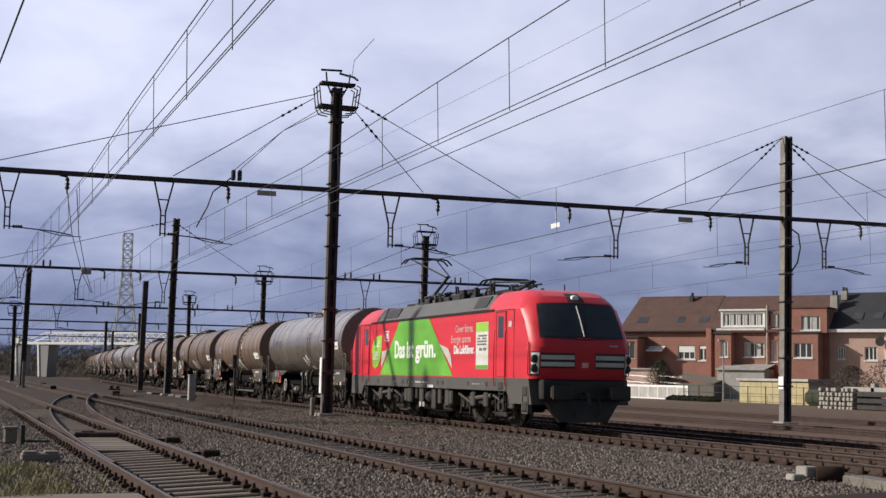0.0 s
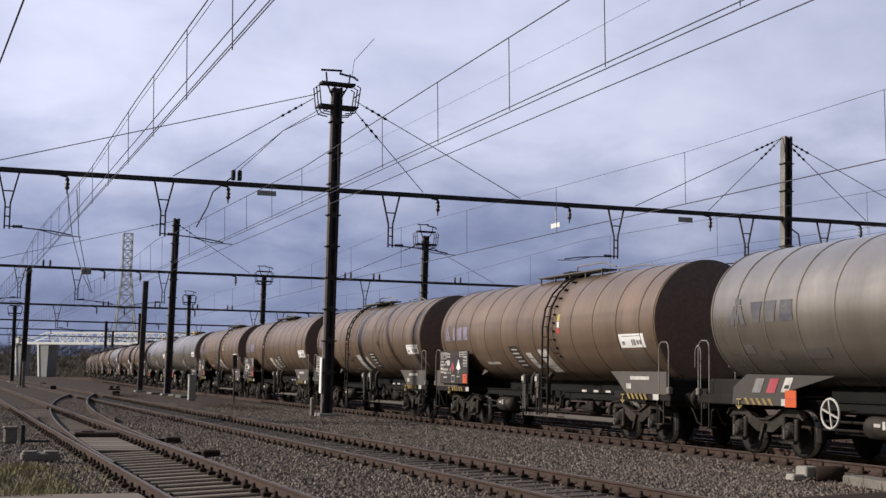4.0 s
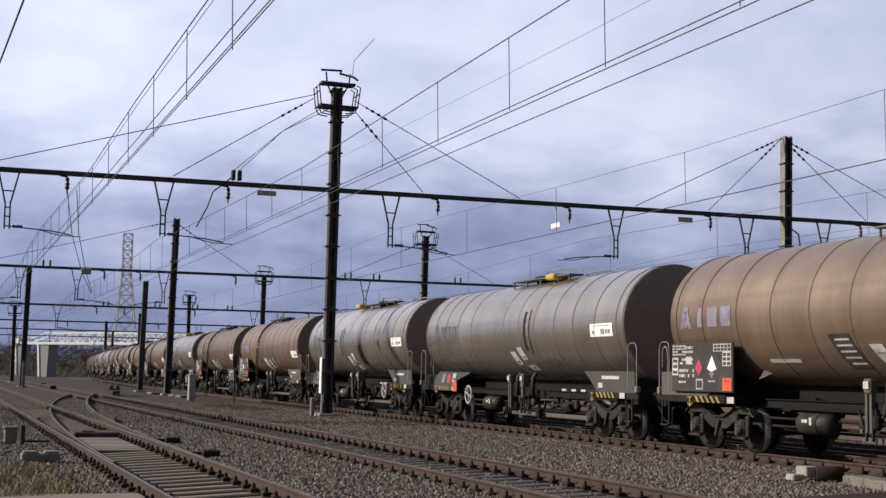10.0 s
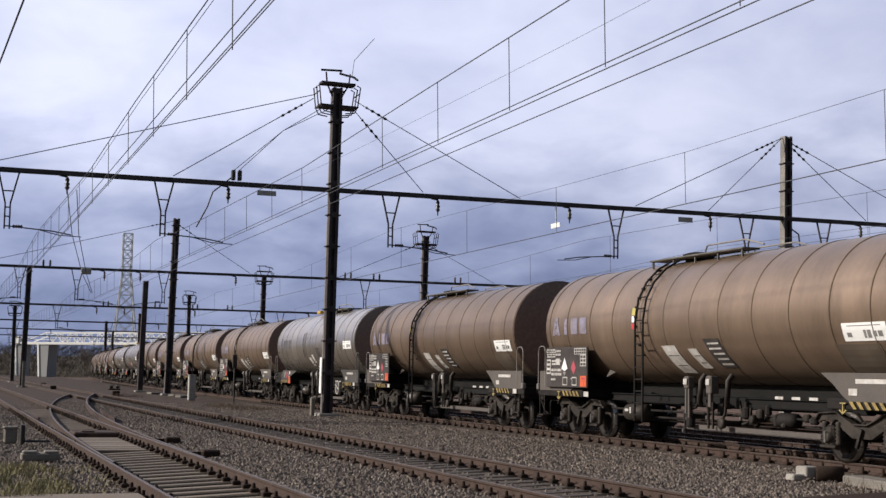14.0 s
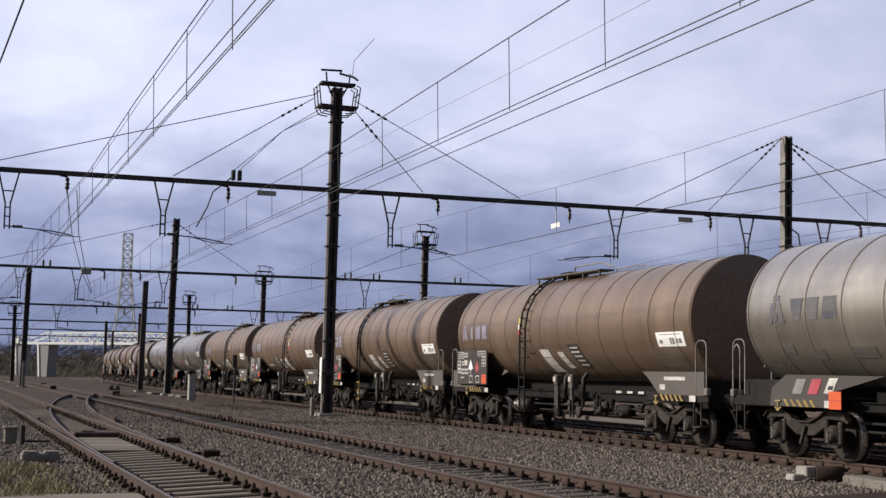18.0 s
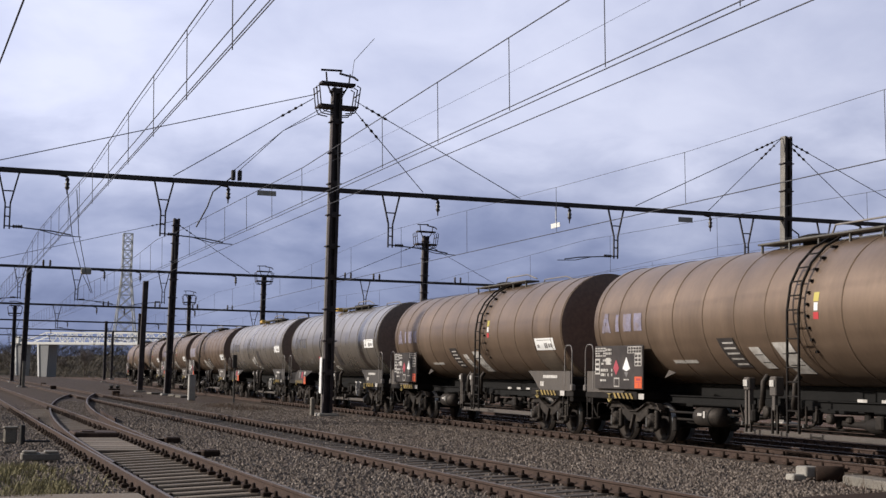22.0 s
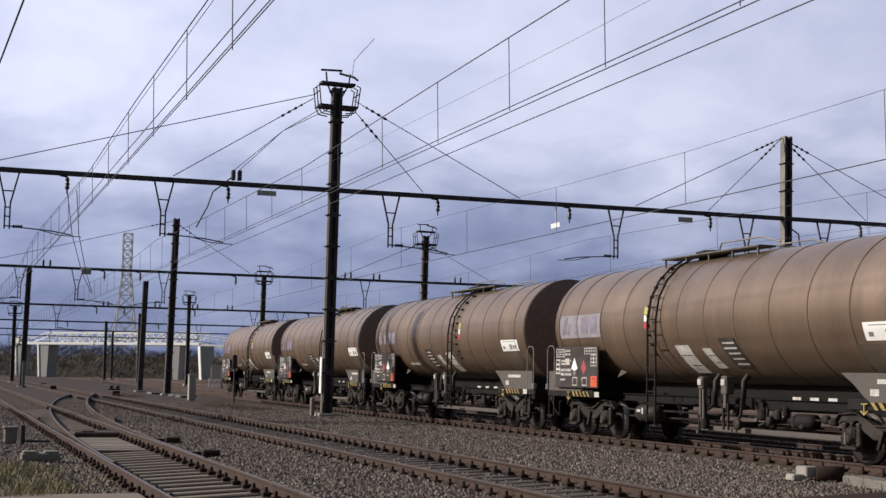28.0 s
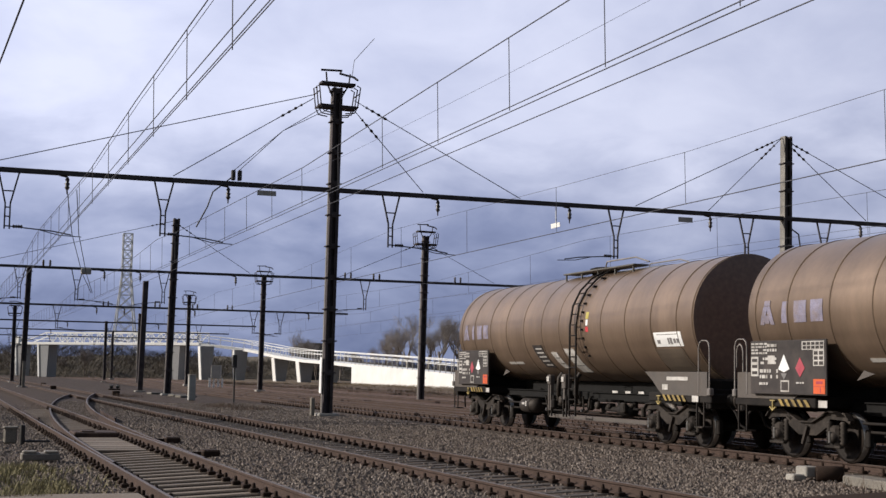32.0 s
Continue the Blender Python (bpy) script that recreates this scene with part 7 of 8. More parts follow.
for i in range(7, len(RAMP)):
    p, s_ = ramp_sides(i)
    rings.append([p + s_ * 0.02 - Vector((0, 0, 0.1)), Vector((p.x, p.y, -0.5)) + s_ * 0.02, Vector((p.x, p.y, -0.5)) - s_ * 3, p - s_ * 3 - Vector((0, 0, 0.1))])
part("wall", Shape().loft(rings, True, False), M["bridge_white"], ramp_, "solid white ramp wall")
for (x, y, z) in ((51.8, 299, 7.1), (64.0, 281, 4.7), (64.5, 262, 3.9), (64.5, 243, 3.3), (58.5, 295.5, 6.4)):
    part("pier", Shape().loft([[(x + 0.5, y - 1.3, -0.4), (x + 2.4, y - 1.3, -0.4), (x + 2.4, y + 1.3, -0.4), (x + 0.5, y + 1.3, -0.4)], [(x, y - 1.3, z), (x + 3.0, y - 1.3, z), (x + 3.0, y + 1.3, z), (x, y + 1.3, z)]], True, False), M["pier_grey"], ramp_, "slanted grey pier")
    # white slab paints sunlight on the pier's left face
    part("pier_edge", Shape().loft([[(x + 0.42, y - 1.36, -0.4), (x + 0.58, y - 1.36, -0.4), (x + 0.58, y + 1.32, -0.4), (x + 0.42, y + 1.32, -0.4)], [(x - 0.1, y - 1.36, z), (x + 0.12, y - 1.36, z), (x + 0.12, y + 1.32, z), (x - 0.1, y + 1.32, z)]], True, False), M["bridge_white"], ramp_, "white slab painted as the pier's sunlit face")

# ---- scrub bank, far trees, lattice tower ----
rng = random.Random(8)
bk = Shape()
nx, ny = 60, 6
vs = []
for j in range(ny):
    for i in range(nx):
        x = -60 + i * 6.5
        prof = (0, 0.55, 0.9, 1.0, 0.9, 0)[j]
        vs.append((x + rng.uniform(-1, 1), 345 + j * 9 + rng.uniform(-1, 1), -0.5 + prof * (6.0 + 1.4 * noise.noise((x * 0.05, 3, 0)) + rng.uniform(-0.5, 0.5)) * (1 if x < 120 else 0.7)))
bk.add(vs, [(j * nx + i, j * nx + i + 1, (j + 1) * nx + i + 1, (j + 1) * nx + i) for j in range(ny - 1) for i in range(nx - 1)], True)
solid("scrub_bank", bk, M["bank"], "low dark bank of winter scrub", "bank", kind="structure")


def bare_tree(name, label, x, y, h, spread, bark, seed, levels=5, twig_n=5, fine=2):
    """A leafless tree: trunk, limbs that fork, and fine twigs."""
    rg = random.Random(seed)
    t = thing(name, label, "tree", pose(x, y, -0.4))
    trunk, limbs, twigs = Shape(), Shape(), Shape()

    def grow(p, d, length, r, level):
        q = p + d * length
        bend = p.lerp(q, 0.5) + Vector((rg.uniform(-1, 1), rg.uniform(-1, 1), 0)) * length * 0.06
        tgt = trunk if level == 0 else (limbs if level < levels - 1 else twigs)
        tgt.tube([p, bend, q], [r, r * 0.82, r * 0.62], 6 if level < 2 else 3, False)
        if level >= levels - 1:
            ends.append((q, d))
        if level >= levels:
            return
        for i in range(rg.randint(3 if level < levels - 1 else 4, twig_n)):
            f = rg.uniform(0.45, 1.0) if level else rg.uniform(0.22, 1.0)
            b = p.lerp(q, f)
            nd = (d + Vector((rg.uniform(-1, 1), rg.uniform(-1, 1), rg.uniform(-0.05, 0.95))) * spread).normalized()
            grow(b, nd, length * rg.uniform(0.5, 0.78), r * 0.5, level + 1)

    ends = []
    grow(Vector((0, 0, 0)), Vector((rg.uniform(-0.06, 0.06), 0, 1)).normalized(), h * 0.36, h * 0.020, 0)
    # the finest twigs: thin slivers at the ends of the branches
    for q, d in ends:
        for i in range(fine):
            v = (d + Vector((rg.uniform(-1, 1), rg.uniform(-1, 1), rg.uniform(-0.4, 0.8)))).normalized() * rg.uniform(0.05, 0.11) * h
            k = v.cross(Vector((0, 1, 0))).normalized() * 0.017
            twigs.add([q - k, q + k, q + v], [(0, 1, 2)])
    part("trunk", trunk, bark, t, "bare trunk")
    part("branching", limbs, bark, t, "bare forked limbs")
    part("crown", twigs, M["twigs"], t, "leafless twig crown")
    return t


bare_tree("bare_tree", "rounded leafless tree beyond the ramp", 82.5, 330, 14.2, 0.85, M["bark"], 3, fine=1)
for i, (x, y, h) in enumerate(((92, 330, 10.5), (97, 335, 9.5), (102, 325, 12.5), (88, 338, 9))):
    bare_tree("bare_tree", "leafless brown tree in a far thicket", x, y, h, 0.9, M["bark"], 20 + i, fine=1)
for i, (x, y, h) in enumerate(((103, 318, 15), (107, 322, 18.5), (111, 318, 19.5), (115, 321, 22), (119, 318, 22), (123, 324, 18), (129, 325, 14))):
    bare_tree("bare_tree", "tall leafless birch in a far thicket" if i % 2 else "tall leafless tree in a far thicket", x, y, h, 0.7, M["birch"] if i % 2 else M["bark"], 40 + i, fine=1)
for i in range(26):
    x = -30 + i * 6.2
    bare_tree("scrub_tree", "low leafless scrub on the far bank", x + rng.uniform(-2, 2), 350 + rng.uniform(-4, 12), rng.uniform(5.5, 9.0), 1.1, M["bark"], 70 + i, 4, 6)
tw = thing("lattice_tower", "tall grey lattice tower far behind the bridge", "tower", pose(50.3, 420, 0))


for sx in (-1, 1):
    for sy in (-1, 1):
        part("leg", Shape().bar((sx * 4.2, sy * 4.2, 0), (sx * 1.3, sy * 1.3, 30), 0.32).bar((sx * 1.3, sy * 1.3, 30), (sx * 1.3, sy * 1.3, 42.5), 0.3), M["lattice"], tw, "grey corner leg")
br = Shape()
zs_ = [0, 6, 11, 16, 20, 24, 27, 30, 32.5, 35, 37.5, 40, 42.5]
for za, zb in zip(zs_, zs_[1:]):
    wa, wb = (4.2 - 2.9 * min(1, za / 30), 4.2 - 2.9 * min(1, zb / 30))
    for s_ in (-1, 1):
        br.bar((-wa, s_ * wa, za), (wb, s_ * wb, zb), 0.18).bar((wa, s_ * wa, za), (-wb, s_ * wb, zb), 0.18)
        br.bar((s_ * wa, -wa, za), (s_ * wb, wb, zb), 0.18)
        br.bar((-wb, s_ * wb, zb), (wb, s_ * wb, zb), 0.16)
part("bracing", br, M["lattice"], tw, "grey cross bracing")
ds = solid("far_building", Shape().box(-3.6, 3.6, -4, 4, 0, 8.2, 0.1).prism_y([(-3.9, 8.2), (-2.8, 9.6), (3.2, 9.6), (3.9, 8.2)], -4.2, 4.2), M["roof_slate"], "low dark building beyond the ramp", "building", pose(89, 345, -0.3))

# thicket of winter scrub on the bank: countless thin stems
rng = random.Random(77)
tk = Shape()
for i in range(60000):
    x = rng.uniform(-75, 150)
    y = rng.uniform(341, 366) if x < 66 else rng.uniform(346, 370)
    top = (6.4 if x < 66 else 4.2) + 2.2 * noise.noise((x * 0.09, y * 0.05, 1.0)) + 1.2 * noise.noise((x * 0.4, 7, 2.0))
    z = rng.uniform(-0.3, max(0.5, top))
    hh, ww = rng.uniform(0.4, 1.6), rng.uniform(0.025, 0.07)
    dx, dy = rng.uniform(-1.3, 1.3), rng.uniform(-0.8, 0.8)
    tk.add([(x - ww, y, z), (x + ww, y + 0.05, z), (x + dx, y + dy, z + hh)], [(0, 1, 2)])
me = bpy.data.meshes.new("scrub_thicket")
me.from_pydata(tk.v, [], tk.f)
sm = bpy.data.materials.new("scrub_stems")
sm.use_nodes = True
t_ = sm.node_tree
ge_ = t_.nodes.new("ShaderNodeNewGeometry")
rr_ = t_.nodes.new("ShaderNodeValToRGB")
rr_.color_ramp.elements[0].color, rr_.color_ramp.elements[1].color = (0.085, 0.070, 0.058, 1), (0.145, 0.124, 0.10, 1)
e_ = rr_.color_ramp.elements.new(0.5)
e_.color = (0.115, 0.10, 0.068, 1)
e_ = rr_.color_ramp.elements.new(0.75)
e_.color = (0.14, 0.11, 0.086, 1)
t_.links.new(ge_.outputs["Random Per Island"], rr_.inputs["Fac"])
t_.links.new(rr_.outputs["Color"], t_.nodes["Principled BSDF"].inputs["Base Color"])
t_.nodes["Principled BSDF"].inputs["Roughness"].default_value = 0.95
me.materials.append(sm)
tagged(new("scrub_thicket", me), "dense brown and olive winter scrub on a bank", "scrub", kind="stuff")

# ---- brick houses across the yard ----
HOUSE = Matrix(((0.63, 0.7766, 0, 71.49), (-0.7766, 0.63, 0, 120.37), (0, 0, 1, 0), (0, 0, 0, 1)))   # local x along the row, y away from the tracks


def wall_sheet(u0, u1, z0, z1, y, holes, thick=0.3):
    """A wall with openings that go through it."""
    us = sorted({u0, u1, *[h[0] for h in holes], *[h[1] for h in holes]})
    zs = sorted({z0, z1, *[h[2] for h in holes], *[h[3] for h in holes]})
    open_ = lambda a, b: any(h[0] <= a < h[1] and h[2] <= b < h[3] for h in holes)
    s, idx = Shape(), {}
    vs, fs = [], []

    def v(i, j, k):
        if (i, j, k) not in idx:
            idx[(i, j, k)] = len(vs)
            vs.append((us[i], y + (thick if k else 0), zs[j]))
        return idx[(i, j, k)]

    full = {(i, j) for i in range(len(us) - 1) for j in range(len(zs) - 1) if not open_(us[i], zs[j])}
    for i, j in full:
        fs.append((v(i, j, 0), v(i + 1, j, 0), v(i + 1, j + 1, 0), v(i, j + 1, 0)))
        fs.append((v(i, j, 1), v(i, j + 1, 1), v(i + 1, j + 1, 1), v(i + 1, j, 1)))
        for (di, dj, a, b) in ((-1, 0, (i, j), (i, j + 1)), (1, 0, (i + 1, j), (i + 1, j + 1)), (0, -1, (i, j), (i + 1, j)), (0, 1, (i, j + 1), (i + 1, j + 1))):
            if (i + di, j + dj) not in full:
                fs.append((v(*a, 0), v(*b, 0), v(*b, 1), v(*a, 1)))
    return s.add(vs, fs)


def window_part(parent, u0, u1, z0, z1, y, bars=1, curtain=True, frame_m="white", sill=True):
    f = Shape()
    w = 0.09
    f.box(u0, u1, y + 0.1, y + 0.2, z0, z0 + w).box(u0, u1, y + 0.1, y + 0.2, z1 - w, z1)
    f.box(u0, u0 + w, y + 0.1, y + 0.2, z0 + w, z1 - w).box(u1 - w, u1, y + 0.1, y + 0.2, z0 + w, z1 - w)
    for i in range(bars):
        u = u0 + (u1 - u0) * (i + 1) / (bars + 1)
        f.box(u - 0.05, u + 0.05, y + 0.1, y + 0.2, z0 + w, z1 - w)
    wd = part("window", f, M[frame_m], parent, "white window frame")
    part("pane", Shape().box(u0 + 0.03, u1 - 0.03, y + 0.14, y + 0.16, z0 + 0.03, z1 - 0.03), M["window"], wd, "dark glass pane")
    if curtain:
        for i in range(bars + 1):
            a_ = u0 + (u1 - u0) * i / (bars + 1)
            b_ = u0 + (u1 - u0) * (i + 1) / (bars + 1)
            part("curtain", Shape().box(a_ + (b_ - a_) * 0.15, a_ + (b_ - a_) * 0.62, y + 0.125, y + 0.135, z0 + 0.1, z1 - 0.1), M["curtain"], wd, "pale curtain")
    if sill:
        part("sill", Shape().box(u0 - 0.08, u1 + 0.08, y - 0.08, y + 0.1, z0 - 0.12, z0), M["white"], wd, "white sill")
    return wd


def gable_roof(parent, u0, u1, ye, ze, yr, zr, yb, material, label, left_hip=0.0):
    s = Shape()
    t = 0.18
    a_ = [(u0, ye, ze), (u1, ye, ze), (u1, yr, zr), (u0 + left_hip, yr, zr), (u0, yb, ze), (u1, yb, ze)]
    s.add(a_ + [(x, y, z - t) for x, y, z in a_],
          [(0, 1, 2, 3), (3, 2, 5, 4), (0, 3, 4), (1, 5, 2), (6, 9, 8, 7), (9, 10, 11, 8), (6, 10, 9), (7, 8, 11), (0, 6, 7, 1), (4, 5, 11, 10), (0, 4, 10, 6), (1, 7, 11, 5)])
    return part("roof", s, material, parent, label)


h1 = thing("brick_house", "red-brick terraced house with a brown tiled roof", "house", HOUSE, "houses across the yard")
ho = [(-9.25, -7.9, 3.8, 5.4), (-3.27, -1.48, 3.7, 5.05), (-1.06, -0.16, 3.6, 5.05)]
part("wall", wall_sheet(-9.45, 0, -0.3, 6.6, 0, ho), M["brick"], h1, "red brick wall")
for o in ho:
    window_part(h1, *o, 0, 1 if o[0] > -2 else 2, curtain=o[0] < -9)
for u0, u1 in ((-3.2, -1.55), (-1.0, -0.2)):
    part("blind", Shape().box(u0, u1, 0.06, 0.1, 4.4 if u0 < -2 else 4.75, 5.0), M["plain_white"], h1, "lowered white blind")
part("wall", Shape().box(-9.45, -9.15, 0.3, 8.0, -0.3, 6.55), M["brick"], h1, "brick side wall")
gable_roof(h1, -9.7, 0.0, -0.35, 6.55, 4.4, 10.25, 9.0, M["roof_tile"], "brown tiled roof", 0.5)
part("gutter", Shape().box(-9.7, 0.0, -0.5, -0.33, 6.40, 6.56, 0.03), M["black"], h1, "dark gutter")
part("lean_to", Shape().box(-9.3, -4.6, -2.4, -0.01, -0.3, 2.6, 0.02), M["brick_light"], h1, "low rear extension")
part("extension_roof", Shape().box(-9.5, -4.4, -2.6, -0.01, 2.6, 2.75), M["grey_box"], h1, "flat grey roof")
part("sun_shade", Shape().add([(-6.3, -1.1, 4.55), (-4.6, -1.1, 4.55), (-4.6, -0.02, 5.0), (-6.3, -0.02, 5.0), (-6.3, -1.1, 4.45), (-4.6, -1.1, 4.45), (-4.6, -0.02, 4.9), (-6.3, -0.02, 4.9)],
                                 [(0, 1, 2, 3), (4, 7, 6, 5), (0, 4, 5, 1), (1, 5, 6, 2), (2, 6, 7, 3), (3, 7, 4, 0)]), M["white"], h1, "white awning")
part("glazed_annex", wall_sheet(-8.55, -6.75, 2.3, 5.75, -2.2, [(-8.3, -7.0, 3.65, 5.4)], 0.2), M["brick"], h1, "brick upper annex")
part("annex_side", Shape().box(-8.55, -8.35, -2.0, -0.02, 2.3, 5.75).box(-6.95, -6.75, -2.0, -0.02, 2.3, 5.75), M["brick"], h1, "annex side wall")
part("annex_roof", Shape().box(-8.7, -6.55, -2.35, -0.02, 5.75, 5.9, 0.02), M["roof_slate"], h1, "flat annex roof")
window_part(h1, -8.3, -7.0, 3.65, 5.4, -2.2, 1, False, "grey_box", False)
part("pilaster", Shape().box(-0.12, 0.42, -0.55, -0.01, -0.3, 6.75, 0.02), M["brick"], h1, "brick chimney breast")
for i_ in range(22):
    part("ridge_tile", Shape().prism_x([(4.24, 10.14), (4.33, 10.30), (4.47, 10.30), (4.56, 10.14)], -9.1 + i_ * 0.42, -8.72 + i_ * 0.42), M["roof_tile"], h1)
part("box_vent", Shape().box(-3.5, -3.05, 3.6, 4.0, 9.5, 10.3, 0.03).tube([(-3.2, 3.8, 10.3), (-3.2, 3.8, 10.6)], 0.15, 8), M["roof_slate"], h1, "small dark roof vent")
for u, uw in ((-8.1, 1.15), (-3.75, 0.75), (-1.35, 0.95)):
    part("roof_window", Shape().add([(u, 0.75, 7.45), (u + uw, 0.75, 7.45), (u + uw, 1.55, 8.05), (u, 1.55, 8.05), (u, 0.8, 7.30), (u + uw, 0.8, 7.30), (u + uw, 1.6, 7.90), (u, 1.6, 7.90)],
                                    [(0, 1, 2, 3), (4, 7, 6, 5), (0, 4, 5, 1), (1, 5, 6, 2), (2, 6, 7, 3), (3, 7, 4, 0)]), M["window"], h1, "roof window")
h2 = thing("brick_house", "red-brick house with a white-framed dormer and rear bays", "house", HOUSE, "houses across the yard")
ho = [(3.6, 5.6, 4.0, 5.4), (6.3, 7.25, 3.55, 5.65)]
part("wall", wall_sheet(0.0, 7.6, -0.3, 6.6, 0, ho), M["brick"], h2, "red brick wall")
for o in ho:
    window_part(h2, *o, 0, 1 if o[0] < 6 else 0)
gable_roof(h2, 0.0, 11.95, -0.35, 6.55, 4.4, 10.2, 9.0, M["roof_tile"], "brown tiled roof")
part("dormer", wall_sheet(1.2, 5.7, 6.75, 8.5, 0.05, [(1.4, 5.5, 7.0, 8.25)], 0.25), M["white"], h2, "white dormer front")
part("dormer_cheek", Shape().box(1.2, 1.35, 0.3, 2.6, 6.75, 8.4).box(5.55, 5.7, 0.3, 2.6, 6.75, 8.4), M["brick"], h2, "dormer side")
window_part(h2, 1.4, 5.5, 7.0, 8.25, 0.05, 5, True, "white", False)
part("dormer_roof", Shape().box(1.05, 5.85, -0.15, 3.0, 8.5, 8.66), M["white"], h2, "flat dormer roof edge")
part("cornice", Shape().box(0.9, 5.75, -0.4, 0.05, 6.55, 6.75, 0.02), M["white"], h2, "white cornice")
part("bay", wall_sheet(1.0, 2.65, -0.3, 6.2, -1.1, [(1.6, 2.3, 3.95, 5.5)], 0.25), M["brick"], h2, "brick rear bay")
part("bay_side", Shape().box(1.0, 1.25, -0.85, 0, -0.3, 6.2).box(2.4, 2.65, -0.85, 0, -0.3, 6.2), M["brick"], h2)
part("bay_roof", Shape().box(0.85, 2.8, -1.25, 0.0, 6.2, 6.35), M["roof_slate"], h2, "flat bay roof")
window_part(h2, 1.6, 2.3, 3.95, 5.5, -1.1, 0)
part("flue_pipe", Shape().tube([(6.0, -0.2, 2.9), (6.0, -0.2, 9.0)], 0.13, 8), M["concrete"], h2, "tall pale flue pipe")
part("upper_wing", wall_sheet(7.6, 11.95, 6.3, 8.65, -0.8, [(9.5, 11.3, 6.55, 7.9)], 0.25), M["brick"], h2, "brick upper wing")
part("upper_wing_side", Shape().box(7.6, 7.85, -0.55, 2.6, 6.3, 8.55).box(11.7, 11.95, -0.55, 2.6, 6.3, 8.6), M["brick"], h2)
part("upper_wing_roof", Shape().box(7.5, 12.05, -0.9, 2.9, 8.65, 8.77), M["roof_tile"], h2, "wing roof")
window_part(h2, 9.5, 11.3, 6.55, 7.9, -0.8, 1)
part("small_window_wall", wall_sheet(6.2, 7.6, 6.6, 8.4, -0.05, [(6.35, 7.25, 6.75, 8.2)], 0.25), M["brick"], h2, "brick attic front")
window_part(h2, 6.35, 7.25, 6.75, 8.2, -0.05, 0)
part("lower_wing", wall_sheet(7.5, 11.35, -0.3, 6.2, -1.7, [(9.05, 10.8, 3.9, 5.3)], 0.25), M["brick"], h2, "brick rear wing")
part("lower_wing_side", Shape().box(7.5, 7.75, -1.45, 0, -0.3, 6.2).box(11.1, 11.35, -1.45, 0, -0.3, 6.2), M["brick"], h2)
part("lower_wing_roof", Shape().box(7.4, 11.45, -1.8, 0.3, 6.2, 6.32), M["roof_slate"], h2, "flat wing roof")
window_part(h2, 9.05, 10.8, 3.9, 5.3, -1.7, 2, False)
part("wall", Shape().box(7.6, 11.9, 0.0, 0.3, -0.3, 6.4), M["brick"], h2)
part("chimney", Shape().box(11.5, 12.2, 2.0, 2.8, 8.2, 10.0, 0.03).box(12.2, 12.75, 3.4, 4.0, 9.6, 10.5, 0.03), M["concrete"], h2, "weathered twin chimney")
part("chimney_pot", Shape().lathe_z([(10.0, 0.14), (10.5, 0.11)], 8, 11.7, 2.4).lathe_z([(10.0, 0.14), (10.45, 0.11)], 8, 12.02, 2.4).lathe_z([(10.5, 0.14), (10.9, 0.11)], 8, 12.35, 3.7).lathe_z([(10.5, 0.14), (10.85, 0.11)], 8, 12.62, 3.7), M["roof_slate"], h2, "dark chimney pots")
part("white_lean_to", Shape().box(1.9, 6.6, -3.0, -0.02, -0.3, 2.75, 0.02).add([(1.8, -3.2, 2.75), (6.7, -3.2, 2.75), (6.7, 0, 3.3), (1.8, 0, 3.3), (1.8, -3.2, 2.65), (6.7, -3.2, 2.65), (6.7, 0, 3.2), (1.8, 0, 3.2)],
                                                                                     [(0, 1, 2, 3), (4, 7, 6, 5), (0, 4, 5, 1), (1, 5, 6, 2), (3, 2, 6, 7), (0, 3, 7, 4)]), M["grey_box"], h2, "pale lean-to roof")
h3 = thing("rendered_house", "pinkish house with a dark slate roof and white cornice", "house", HOUSE, "houses across the yard")
ho = [(12.7, 13.4, 3.85, 5.0), (15.2, 16.35, 3.75, 5.0), (18.6, 19.6, 3.8, 5.0)]
part("wall", wall_sheet(11.9, 22, -0.3, 6.5, 0.2, ho), M["brick_light"], h3, "pale pinkish wall")
for o in ho:
    window_part(h3, *o, 0.2, 2, False)
gable_roof(h3, 11.95, 22, -0.2, 6.65, 4.6, 10.4, 9.2, M["roof_slate"], "dark slate roof")
part("cornice", Shape().box(11.8, 22, -0.35, 0.15, 6.35, 6.66, 0.02), M["white"], h3, "white eaves cornice")
for u in (13.9, 15.8, 20.1):
    part("roof_window", Shape().add([(u, 1.0, 7.68), (u + 0.9, 1.0, 7.68), (u + 0.9, 1.85, 8.35), (u, 1.85, 8.35), (u, 1.05, 7.55), (u + 0.9, 1.05, 7.55), (u + 0.9, 1.9, 8.22), (u, 1.9, 8.22)],
                                    [(0, 1, 2, 3), (4, 7, 6, 5), (0, 4, 5, 1), (1, 5, 6, 2), (2, 6, 7, 3), (3, 7, 4, 0)]), M["window"], h3, "roof window")
part("satellite_dish", Shape().lathe_y([(-0.1, 0.02), (-0.25, 0.40), (-0.3, 0.45)], 16, 16.75, 5.5), M["black"], h3, "dark satellite dish")
part("downpipe", Shape().tube([(17.15, 0.1, 0), (17.15, 0.1, 6.4)], 0.08, 8), M["white"], h3, "white downpipe")
